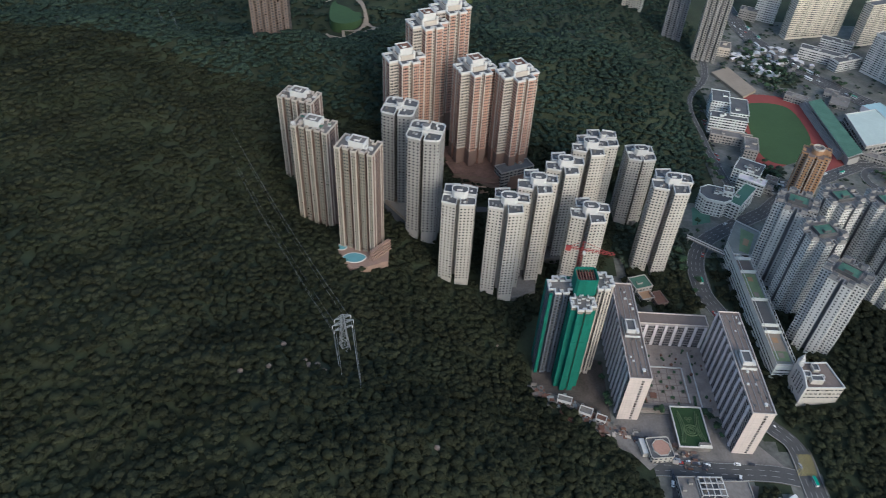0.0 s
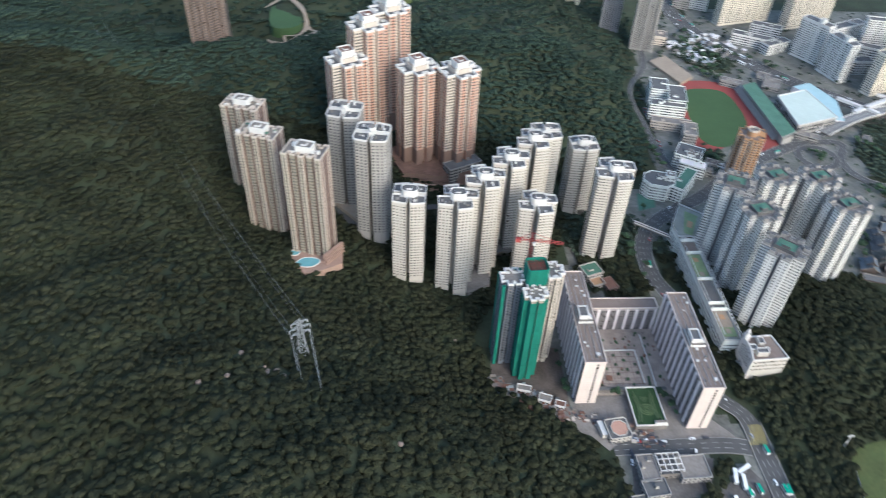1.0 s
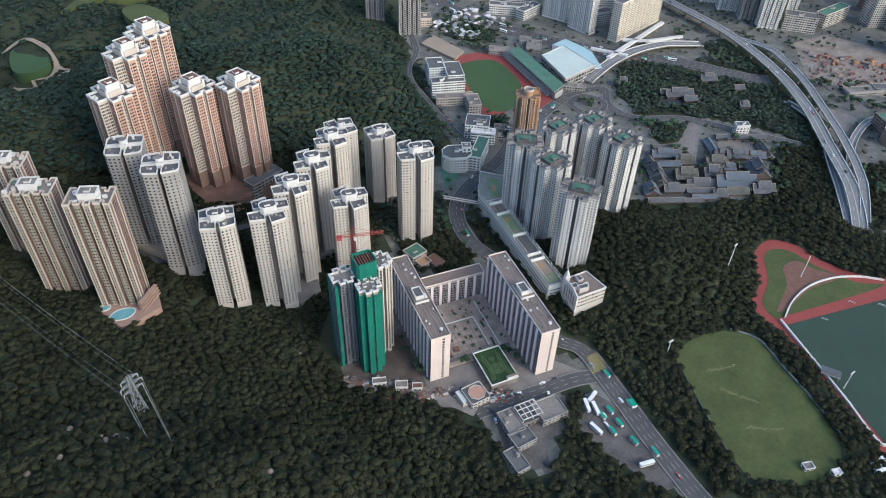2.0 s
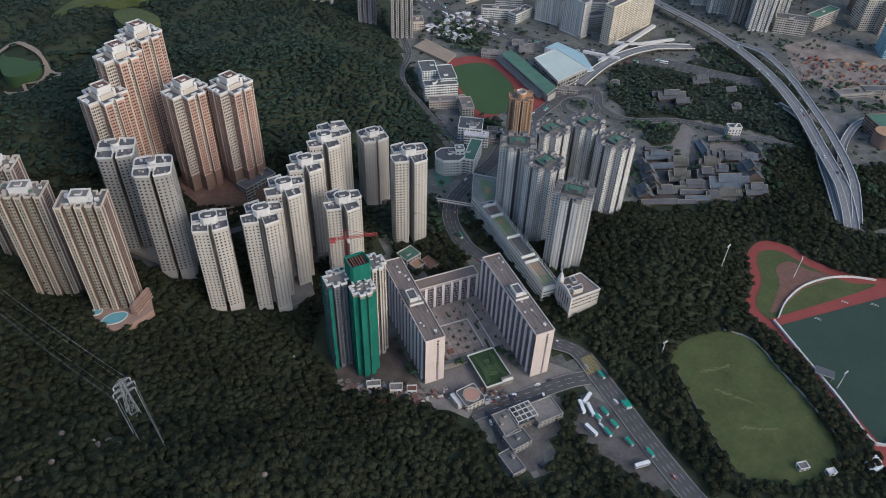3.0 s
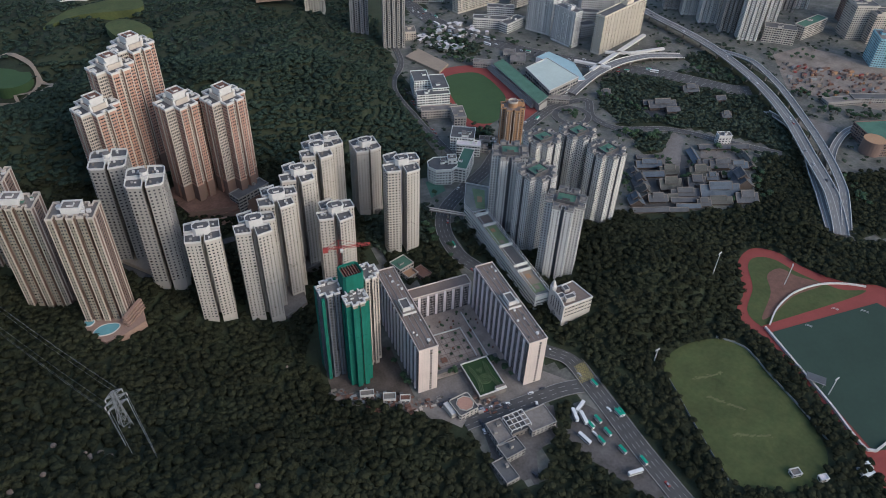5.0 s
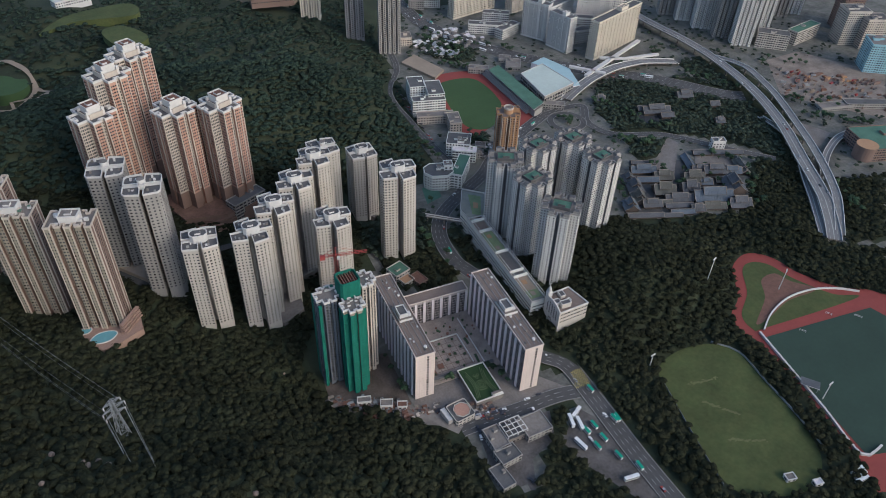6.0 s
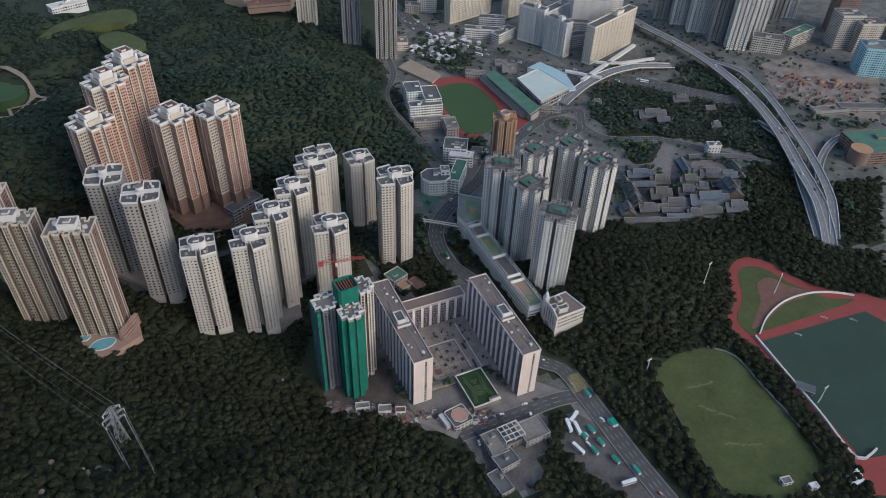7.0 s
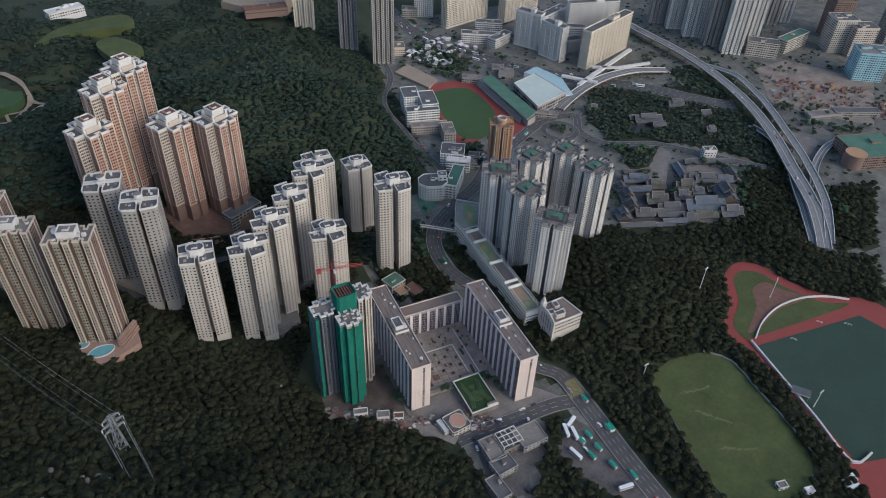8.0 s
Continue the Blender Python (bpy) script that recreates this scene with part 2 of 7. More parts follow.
SPOTS = np.array([
    (110, 300, 0), (160, 400, 0), (220, 290, 0), (260, 230, 0), (240, 190, 0), (320, 262, 0), (390, 262, 0), (370, 150, 0),
    (430, 140, 0), (540, 250, 0), (600, 300, 0), (590, 345, 0), (480, 540, 0), (600, 480, 0), (420, 440, 0), (540, 405, 0),
    (700, 540, 0), (740, 700, 0), (720, 860, 0), (560, 740, 0), (430, 770, 0), (360, 640, 0), (340, 700, 0), (330, 560, 0),
]).tolist() + [
    (280, 480, 0), (250, 560, 0), (190, 465, 0), (1100, 760, 0), (600, 1000, 0), (900, 1100, 0), (330, 900, 0), (2500, 1500, 0),
    (1500, 200, 0), (173, 553, 3), (12, 435, 20), (46, 425, 15), (70, 448, 12), (95, 480, 10), (53, 573, 38), (13, 569, 40),
    (-30, 600, 44), (-47, 507, 38), (-20, 472, 36), (-65, 434, 40), (-107, 473, 40), (-60, 400, 38), (-61, 316, 56), (62, 335, 4),
] + [
    (60, 275, 22), (110, 225, 8), (155, 225, 1), (0, 230, 70), (-100, 250, 92), (-150, 350, 82), (-200, 450, 92), (-120, 560, 58),
    (-150, 700, 90), (-300, 600, 130), (-300, 300, 130), (60, 700, 76), (130, 680, 60), (200, 640, 26), (230, 730, 36),
    (150, 800, 60), (0, 900, 60), (-200, 950, 70), (-100, 1150, 40), (345, 330, 26), (385, 350, 30), (335, 365, 20),
    (*(488.7, 355.4), 0), (*(454.2, 342.7), 0), (*(403.1, 281.8), 0), (*(518.4, 317.8), 0), (*(547.3, 285.8), 0), (*(367.0, 282.2), 0), (*(337.4, 280.6), 2), (*(551.2, 373.3), 6), (*(-131.3, 841.3), 54), (*(352.0, 826.5), 0), (*(308.8, 815.3), 0), (*(291.2, 724.7), 0), (*(282.5, 650.5), 0), (*(-103.3, 807.3), 54), (*(-40.7, 985.6), 58), (*(-203.1, 768.5), 36), (*(-173.1, 767.8), 34), (*(-225.4, 804.1), 38),
]
ctrl = np.array(SPOTS, float)


def kernel(a, b):
    d = np.sqrt(((a[:, None, :2] - b[None, :, :2]) ** 2).sum(-1))
    return np.sqrt(d * d + 20.0 ** 2)


weights = np.linalg.solve(kernel(ctrl, ctrl) + np.eye(len(ctrl)) * 0.5, ctrl[:, 2])


def heights(xy):
    xy = np.asarray(xy, float)
    out = np.concatenate([kernel(xy[i:i + 4000], ctrl) @ weights for i in range(0, len(xy), 4000)])
    z = np.clip(out - 1.5, 0, 200)
    x, y = xy[:, 0], xy[:, 1]
    roll = np.sin(x / 23 + 1.3 * np.sin(y / 41)) + np.sin(y / 19 + 1.7 * np.sin(x / 37)) + 0.6 * np.sin((x - y) / 11)
    z = np.maximum(z + 2.6 * roll * np.clip((z - 8) / 25, 0, 1) * np.clip((np.hypot(x + 10, y - 500) - 165) / 60, 0, 1), 0)
    spur = np.sin((x + 0.6 * y) / 34 + 1.1 * np.sin((y - x) / 60)) + 0.7 * np.sin((0.9 * y - 0.5 * x) / 27 + 0.8 * np.sin(x / 45))
    z = np.maximum(z + 4.2 * spur * np.clip((800 - y) / 80, 0, 1) * np.clip((z - 14) / 25, 0, 1) * np.clip((np.hypot(x + 10, y - 500) - 175) / 60, 0, 1), 0)
    far = np.clip((np.hypot(xy[:, 0], xy[:, 1]) - 1300) / 700, 0, 1)
    return z * (1 - far)


def ground_z(x, y):
    return float(heights([(x, y)])[0])


def grid_sheet(xs, ys):
    gx, gy = np.meshgrid(xs, ys)
    pts = np.stack([gx.ravel(), gy.ravel()], 1)
    z = heights(pts)
    w = len(xs)
    faces = [(j * w + i, j * w + i + 1, (j + 1) * w + i + 1, (j + 1) * w + i) for j in range(len(ys) - 1) for i in range(w - 1)]
    return np.column_stack([pts, z]).tolist(), faces


xs = np.concatenate([np.linspace(-4800, -500, 12), np.arange(-480, 800, 8.0), np.linspace(820, 4800, 14)])
ys = np.concatenate([np.linspace(-4800, 0, 12), np.arange(20, 1000, 8.0), np.linspace(1020, 4800, 14)])
gv, gf = grid_sheet(xs, ys)
gme = bpy.data.meshes.new("ground")
gme.from_pydata(gv, [], gf)
gme.materials.append(GRASS_SOIL)
gme.materials.append(TOWN_GROUND)
mids = np.array([[(gv[f[0]][0] + gv[f[2]][0]) / 2, (gv[f[0]][1] + gv[f[2]][1]) / 2] for f in gf])
green = np.any([in_poly(mids, z) for z in ZONES], axis=0)
gme.polygons.foreach_set("material_index", [1 if max(gv[i][2] for i in f) < 0.8 and not g else 0 for f, g in zip(gf, green)])
gme.polygons.foreach_set("use_smooth", [True] * len(gf))
ground = tagged(new("ground", gme), "wooded hillside falling to flat paved town ground", "ground", kind="structure")


# ---------- towers ----------
def windows_on(b, poly, others, z0, z1, floor=2.8, step=3.0, ww=1.7, wh=1.35, ledge=None, minlen=1.6):
    """Dark panes with sills, floor by floor along every open side of an outline."""
    n = len(poly)
    for k in range(n):
        a, c = Vector(poly[k]), Vector(poly[(k + 1) % n])
        e = c - a
        if e.length < minlen:
            continue
        d = e.normalized()
        nrm = Vector((d.y, -d.x))
        cols = max(1, int(e.length / step))
        for q in range(cols):
            p = a + e * ((q + 0.5) / cols)
            if any(inside(p + nrm * 0.6, o) for o in others):
                continue
            half = min(ww * (1.12, 0.6, 1.0, 1.22, 0.72)[(q * 2 + k) % 5], e.length / cols * 0.84) / 2
            l, r = p - d * half + nrm * 0.04, p + d * half + nrm * 0.04
            z = z0 + 1.0
            while z + wh < z1:
                b.face([(l.x, l.y, z), (r.x, r.y, z), (r.x, r.y, z + wh), (l.x, l.y, z + wh)], GLASS)
                if ledge:
                    o = nrm * 0.45
                    b.face([(l.x, l.y, z - 0.12), (l.x + o.x, l.y + o.y, z - 0.12), (r.x + o.x, r.y + o.y, z - 0.12), (r.x, r.y, z - 0.12)][::-1], ledge)
                    b.face([(l.x + o.x, l.y + o.y, z - 0.35), (r.x + o.x, r.y + o.y, z - 0.35), (r.x + o.x, r.y + o.y, z - 0.12), (l.x + o.x, l.y + o.y, z - 0.12)], ledge)
                z += floor


def facade(b, poly, kinds, z0, z1, floor=2.85):
    """Windows side by side of an outline: kinds gives for each side None (blank), ("panes", step, width, height) or ("balcony", slab material, depth)."""
    n = len(poly)
    for k in range(n):
        kind = kinds[k]
        a, c = Vector(poly[k]), Vector(poly[(k + 1) % n])
        e = c - a
        if kind is None or e.length < 1.2:
            continue
        d = e.normalized()
        nr = Vector((d.y, -d.x))
        if kind[0] == "panes":
            step, ww, wh = kind[1:]
            cols = max(1, round(e.length / step))
            spans = []
            for q in range(cols):
                p, h = a + e * ((q + 0.5) / cols), ww * (1.0, 0.72, 1.15)[(q + k) % 3] / 2
                spans.append((p - d * h + nr * 0.04, p + d * h + nr * 0.04, wh))
        else:
            spans = [(a + d * 0.25 + nr * 0.04, c - d * 0.25 + nr * 0.04, 1.55)]
        z = z0 + 1.0
        while z + 1.6 < z1:
            for l, r, wh in spans:
                b.face([(l.x, l.y, z), (r.x, r.y, z), (r.x, r.y, z + wh), (l.x, l.y, z + wh)], GLASS)
                if kind[0] == "balcony":
                    o = nr * kind[2]
                    b.face([(l.x, l.y, z), (r.x, r.y, z), (r.x + o.x, r.y + o.y, z), (l.x + o.x, l.y + o.y, z)], kind[1])
                    b.face([(l.x + o.x, l.y + o.y, z - 1.0), (r.x + o.x, r.y + o.y, z - 1.0), (r.x + o.x, r.y + o.y, z), (l.x + o.x, l.y + o.y, z)], kind[1])
            z += floor


def block(root, outline, others, h, wall, roof, name="wing", step=3.0, ww=1.7, wh=1.4, floor=2.8, skirt=14.0, parapet=PARAPET, ph=1.3, pt=0.5, ledge=None, z0=0.0, windows=True, walls=None, kinds=None):
    """One wing of a tower: walls with their windows, flat roof and parapet."""
    b = Build()
    b.prism(outline, -skirt, h, wall, roof, walls)
    w = part(name, b, root)
    if windows:
        wb = Build()
        if kinds:
            facade(wb, outline, kinds, z0, h, floor)
        else:
            windows_on(wb, outline, others, z0, h, floor, step, ww, wh, ledge)
        if wb.f:
            part("glazing", wb, w, kind="stuff")
    pb = Build()
    pb.ring(outline, h, h + ph, pt, parapet)
    part("parapet", pb, w)
    return w


NO_TREES = []          # (kind, data) places that stay clear of trees


def keep_circle(x, y, r):
    NO_TREES.append(("circle", (x, y, r)))


def cross(L, a, s=1.4, sd=3.5):
    """A cross with a slot in the end of each arm."""
    arm = [(a, -a), (L, -a), (L, -s), (L - sd, -s), (L - sd, s), (L, s), (L, a)]
    out = []
    for k in range(4):
        c, q = ((1, 0), (0, 1), (-1, 0), (0, -1))[k]
        out += [(x * c - y * q, x * q + y * c) for x, y in arm]
    return out


def comb(w, d, bays, slot=1.6, deep=2.2):
    """A long block whose two long sides step in and out bay by bay."""
    bw = w / bays
    front = []
    for k in range(bays):
        x0, x1 = -w / 2 + k * bw, -w / 2 + (k + 1) * bw
        y = -d / 2 + (0.9 if k % 2 else 0)
        front += [(x0 + slot / 2, -d / 2 + deep), (x0 + slot / 2, y), (x1 - slot / 2, y), (x1 - slot / 2, -d / 2 + deep)]
    return front + [(-x, -y) for x, y in front]


def corner_fins(b, outline, z0, z1, mat, t=0.9, proud=0.12, every=1, minlen=3.0):
    """Pale upright strips at the ends of the long sides of an outline."""
    n = len(outline)
    for k in range(0, n, every):
        a, c = Vector(outline[k]), Vector(outline[(k + 1) % n])
        e = c - a
        if e.length < minlen:
            continue
        d = e.normalized()
        nr = Vector((d.y, -d.x)) * proud
        for p, q in ((a, a + d * t), (c - d * t, c)):
            b.prism([tuple(p + nr), tuple(q + nr), tuple(q - nr), tuple(p - nr)][::-1], z0, z1, mat)


def lift_house(root, w, d, z0, h, wall, roof, cx=0.0, cy=0.0, ch=0.0, name="lift_house", crown=True):
    b = Build()
    b.prism(rect(cx, cy, w, d, ch), z0, z0 + h, wall, roof)
    p = part(name, b, root)
    if crown:
        r = Build()
        r.ring(rect(cx, cy, w, d, ch), z0 + h, z0 + h + 1.1, 0.6, wall)
        r.box(cx - w * 0.2, cy - d * 0.2, z0 + h, cx + w * 0.15, cy + d * 0.22, z0 + h + 1.5, wall, roof)
        part("roof_crown", r, p)
    return p


# terracotta towers on the hillside
def terracotta_tower(at, z0, h, label):
    root = thing("apartment_tower", label, "tower", (*at, z0), 27, "terracotta towers on the hillside")
    o = cross(16.5, 8.2, 1.9, 3.2)
    bay, slot, deep = ("panes", 2.3, 1.5, 1.3), ("panes", 1.9, 1.4, 1.7), ("panes", 1.7, 1.2, 1.6)
    w = block(root, o, [], h, W_PINK, ROOF_DARK, parapet=PARAPET, ph=1.8, pt=1.1, skirt=24, z0=18, walls=[W_PINK, W_PINK, W_PINK, W_CREAM, W_PINK, W_PINK, W_CREAM] * 4, kinds=[bay, bay, None, slot, None, bay, deep] * 4)
    f = Build()
    corner_fins(f, o, 17, h + 1.2, W_CREAM, 0.6, 0.16)
    part("corner_trim", f, w, "cream tiled corner strips", kind="stuff")
    g = Build()
    g.prism([(x * 1.012, y * 1.012) for x, y in o], -24, 17, W_BROWN)
    part("base_cladding", g, root, "dark brown tiled base")
    lift_house(root, 16, 16, h, 3.6, W_CREAM, ROOF_TAN, ch=2.5)
    lift_house(root, 11.5, 11.5, h + 3.6, 5.5, PARAPET, RUST, name="upper_lift_house")
    s = Build()
    for k in range(4):
        a = radians(45 + 90 * k)
        s.prism(rect(9.2 * math.cos(a), 9.2 * math.sin(a), 2.2, 2.2), h, h + 7, PARAPET)
    part("roof_finwork", s, root, kind="stuff")
    keep_circle(*at, 20)


for at, z0, h, lab in (
    ((54.8, 567.5), 40, 92, "terracotta tiled apartment tower with pale roof parapet on hillside"),
    ((18.3, 572.5), 40, 92, "terracotta tiled apartment tower above a stepped podium"),
    ((-43.7, 581.1), 44, 90, "terracotta tiled apartment tower standing among dark woods"),
    ((-25.4, 603.8), 46, 110, "tall terracotta tiled apartment tower with pale crown"),
    ((-5.9, 624.2), 48, 114, "tallest terracotta tiled apartment tower with pale crown"),
):
    terracotta_tower(at, z0, h, lab)


# beige towers beside the pool
def beige_tower(at, z0, h, rot, label, roof_green=False):
    root = thing("apartment_tower", label, "tower", (*at, z0), rot, "beige towers beside the pool")
    o = comb(32, 19, 5, 2.4, 4.2)
    # slot sides and backs are brown, darker than the bay fronts
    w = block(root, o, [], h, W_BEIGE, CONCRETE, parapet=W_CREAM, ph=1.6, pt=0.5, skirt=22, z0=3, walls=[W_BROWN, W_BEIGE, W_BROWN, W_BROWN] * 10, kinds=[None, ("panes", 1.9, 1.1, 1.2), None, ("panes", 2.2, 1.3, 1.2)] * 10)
    f = Build()
    corner_fins(f, o, 2, h, W_CREAM, 0.7, 0.12, minlen=4)
    part("corner_trim", f, w, kind="stuff")
    lift_house(root, 12, 9, h, 5, PARAPET, CONCRETE)
    r = Build()
    rng = random.Random(int(at[0]) + 400)
    for k in range(16):
        x, y = rng.uniform(-14, 14), rng.uniform(-7, 7)
        r.box(x - rng.uniform(0.6, 1.8), y - rng.uniform(0.6, 1.4), h, x + rng.uniform(0.6, 1.8), y + rng.uniform(0.6, 1.4), h + rng.uniform(1, 3.2), rng.choice((PARAPET, CONCRETE, W_CREAM)), ROOF_GREEN if roof_green and k % 3 == 0 else None)
    part("roof_plant", r, root, kind="stuff")
    keep_circle(*at, 19)


beige_tower((-65.0, 437.4), 40, 95, -17, "beige tiled apartment tower rising beside a small pool")
beige_tower((-102.9, 469.9), 40, 90, -17, "beige tiled apartment tower with green roof shelters", True)
beige_tower((-121.7, 510.9), 40, 90, -17, "beige tiled apartment tower at the wooded edge")


# towers made of four wings round a core
def splayed_wing(x, y, h, sx, sy, ch):
    """Outline of a wing whose outer face slants back from the slot beside it."""
    o = [(-h, -h), (h, -h), (h, h * 0.78 - ch), (h - ch, h * 0.78 + ch * 0.2), (-h, h * 1.08)]
    o = o if ch else [(-h, -h), (h, -h), (h, h * 0.74), (-h, h * 1.1)]
    o = [(x + sx * u, y + sy * v) for u, v in o]
    return o if sx * sy > 0 else o[::-1]


def four_wing_tower(at, z0, h, rot, wall, label, group, wing=10.8, off=7.1, stag=0.0, ch=0.0, roof=ROOF_DARK, core="box", step=2.7, ww=1.3, stripe=None):
    root = thing("apartment_tower", label, "tower", (*at, z0), rot, group)
    spots = [(off - stag, -off - stag), (off + stag, off - stag), (-off + stag, off + stag), (-off - stag, -off + stag)]
    outs = [splayed_wing(x, y, wing / 2, 1 if k in (0, 1) else -1, 1 if k in (1, 2) else -1, ch) for k, (x, y) in enumerate(spots)] + [rect(0, 0, off * 0.8, off * 0.8)]
    for k, o in enumerate(outs[:4]):
        others = [p for j, p in enumerate(outs) if j != k]
        block(root, o, others, h, wall, roof, step=step, ww=ww, wh=1.25, skirt=18, ledge=None, z0=3, ph=1.5, pt=0.5)
    b = Build()
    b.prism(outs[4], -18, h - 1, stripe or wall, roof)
    part("core", b, root)
    if core == "box":
        lift_house(root, 12, 9, h - 1, 6.5, PARAPET, ROOF_DARK, ch=2.2)
    else:
        r = [(2.9 * math.cos(radians(a)), 2.9 * math.sin(radians(a))) for a in range(0, 360, 30)]
        d = Build()
        d.prism(r, h - 1, h + 6, PARAPET, CONCRETE)
        part("water_tank", d, root)
        lift_house(root, 4.5, 9, h - 1, 3.5, PARAPET, ROOF_DARK)
    r = Build()
    rng = random.Random(int(at[0] * 3 + at[1]))
    for x, y in spots:
        for k in range(3):
            u, v = x + rng.uniform(-3.4, 3.4), y + rng.uniform(-3.4, 3.4)
            r.box(u - rng.uniform(0.4, 1.1), v - rng.uniform(0.4, 1.0), h, u + rng.uniform(0.4, 1.1), v + rng.uniform(0.4, 1.0), h + rng.uniform(0.6, 1.9), rng.choice((PARAPET, CONCRETE, W_GREY)))
    part("roof_plant", r, root, kind="stuff")
    keep_circle(*at, 17)
    return root


WT = "white towers above the estate"
# grey pair: core coloured darker than the wings round it
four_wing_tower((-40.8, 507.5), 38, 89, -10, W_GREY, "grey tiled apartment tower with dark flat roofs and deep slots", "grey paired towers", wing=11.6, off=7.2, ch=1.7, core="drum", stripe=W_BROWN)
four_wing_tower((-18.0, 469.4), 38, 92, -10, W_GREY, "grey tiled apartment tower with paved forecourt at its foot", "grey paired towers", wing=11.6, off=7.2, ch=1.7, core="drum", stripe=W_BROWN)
four_wing_tower((10.3, 434.5), 20, 78, -6, W_WHITE, "white tiled apartment tower with one dark slot down its front", WT, wing=10.8, off=6.9)
four_wing_tower((46.6, 426.4), 15, 86, 0, W_WHITE, "white tiled apartment tower with stepped wings", WT, stag=2.6)
four_wing_tower((69.1, 449.8), 12, 91, 0, W_WHITE, "white tiled apartment tower with stepped wings", WT, stag=2.6)
four_wing_tower((93.3, 481.8), 10, 89, 0, W_WHITE, "white tiled apartment tower with stepped wings", WT, stag=2.6)
four_wing_tower((117.7, 513.3), 8, 89, 0, W_WHITE, "white tiled apartment tower with stepped wings", WT, stag=2.6)
four_wing_tower((133.5, 543.1), 6, 80, 0, W_WHITE, "white tiled apartment tower with a water tank on top", WT, core="drum")
four_wing_tower((110.7, 439.7), 4, 82, 0, W_WHITE, "white tiled apartment tower behind the building site", WT, stag=2.6)
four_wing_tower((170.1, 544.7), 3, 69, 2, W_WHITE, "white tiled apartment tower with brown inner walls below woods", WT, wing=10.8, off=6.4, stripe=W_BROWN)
four_wing_tower((182.0, 481.5), 0, 88, -3, W_WHITE, "slender white apartment tower with deep blue grey slots", WT, wing=12.4, off=8.1, stag=2.2, ch=1.2, stripe=W_LILAC)


# estate of large white towers with green roofs
def estate_tower(at, h, rot, label, panes_on_ends=False, L=16.0, a=8.6):
    root = thing("apartment_tower", label, "tower", (*at, 0), rot, "white estate towers with green roofs")
    o = cross(L, a, 1.5, 5.0)
    # slot walls in W_DARK: shade of the deep slot put into their colour
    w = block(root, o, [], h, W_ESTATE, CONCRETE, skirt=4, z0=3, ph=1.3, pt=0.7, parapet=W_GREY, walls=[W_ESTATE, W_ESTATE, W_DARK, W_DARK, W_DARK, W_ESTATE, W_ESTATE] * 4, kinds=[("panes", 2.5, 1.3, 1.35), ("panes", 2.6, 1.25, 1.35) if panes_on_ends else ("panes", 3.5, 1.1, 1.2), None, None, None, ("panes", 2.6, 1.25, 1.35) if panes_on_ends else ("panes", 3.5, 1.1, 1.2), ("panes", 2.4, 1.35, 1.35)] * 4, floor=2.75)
    for k in range(4):
        b = Build()
        c, q = ((1, 0), (0, 1), (-1, 0), (0, -1))[k]
        for s in (-1, 1):
            px_, py_ = (L - 3.2) * c - s * (a - 2.4) * q, (L - 3.2) * q + s * (a - 2.4) * c
            b.prism(rect(px_, py_, 4.4, 3.8), h, h + 3.2, W_GREY, ROOF_DARK)
        part("roof_room", b, w, kind="stuff")
    g = Build()
    g.prism(rect(0, 0, 15, 11), h, h + 2.2, ROOF_DARK, ROOF_GREEN)
    g.ring(rect(0, 0, 15, 11), h + 2.2, h + 3.0, 0.5, ROOF_DARK)
    g.box(-3, -4, h + 2.2, 3, -1, h + 4.5, ROOF_DARK, ROOF_GREEN)
    part("roof_deck", g, root, "green coated roof deck")
    keep_circle(*at, 19)


for p, h, r, lab in (
    ((284.7, 475.4), 80, -27, "white estate tower with green roof beside the road"),
    ((291.1, 437.4), 81, 14, "white estate tower with green roof and dark balconies"),
    ((292.9, 391.6), 81, -42, "white estate tower with green roof above the woods"),
    ((323.1, 484.1), 81, 14, "white estate tower with green roof deck"),
    ((360.2, 482.3), 81, 14, "wide white estate tower with green roof deck"),
    ((371.1, 448.5), 78, 14, "white estate tower with green roof near grey tiled halls"),
):
    estate_tower(p, h, r, lab, r > 0)


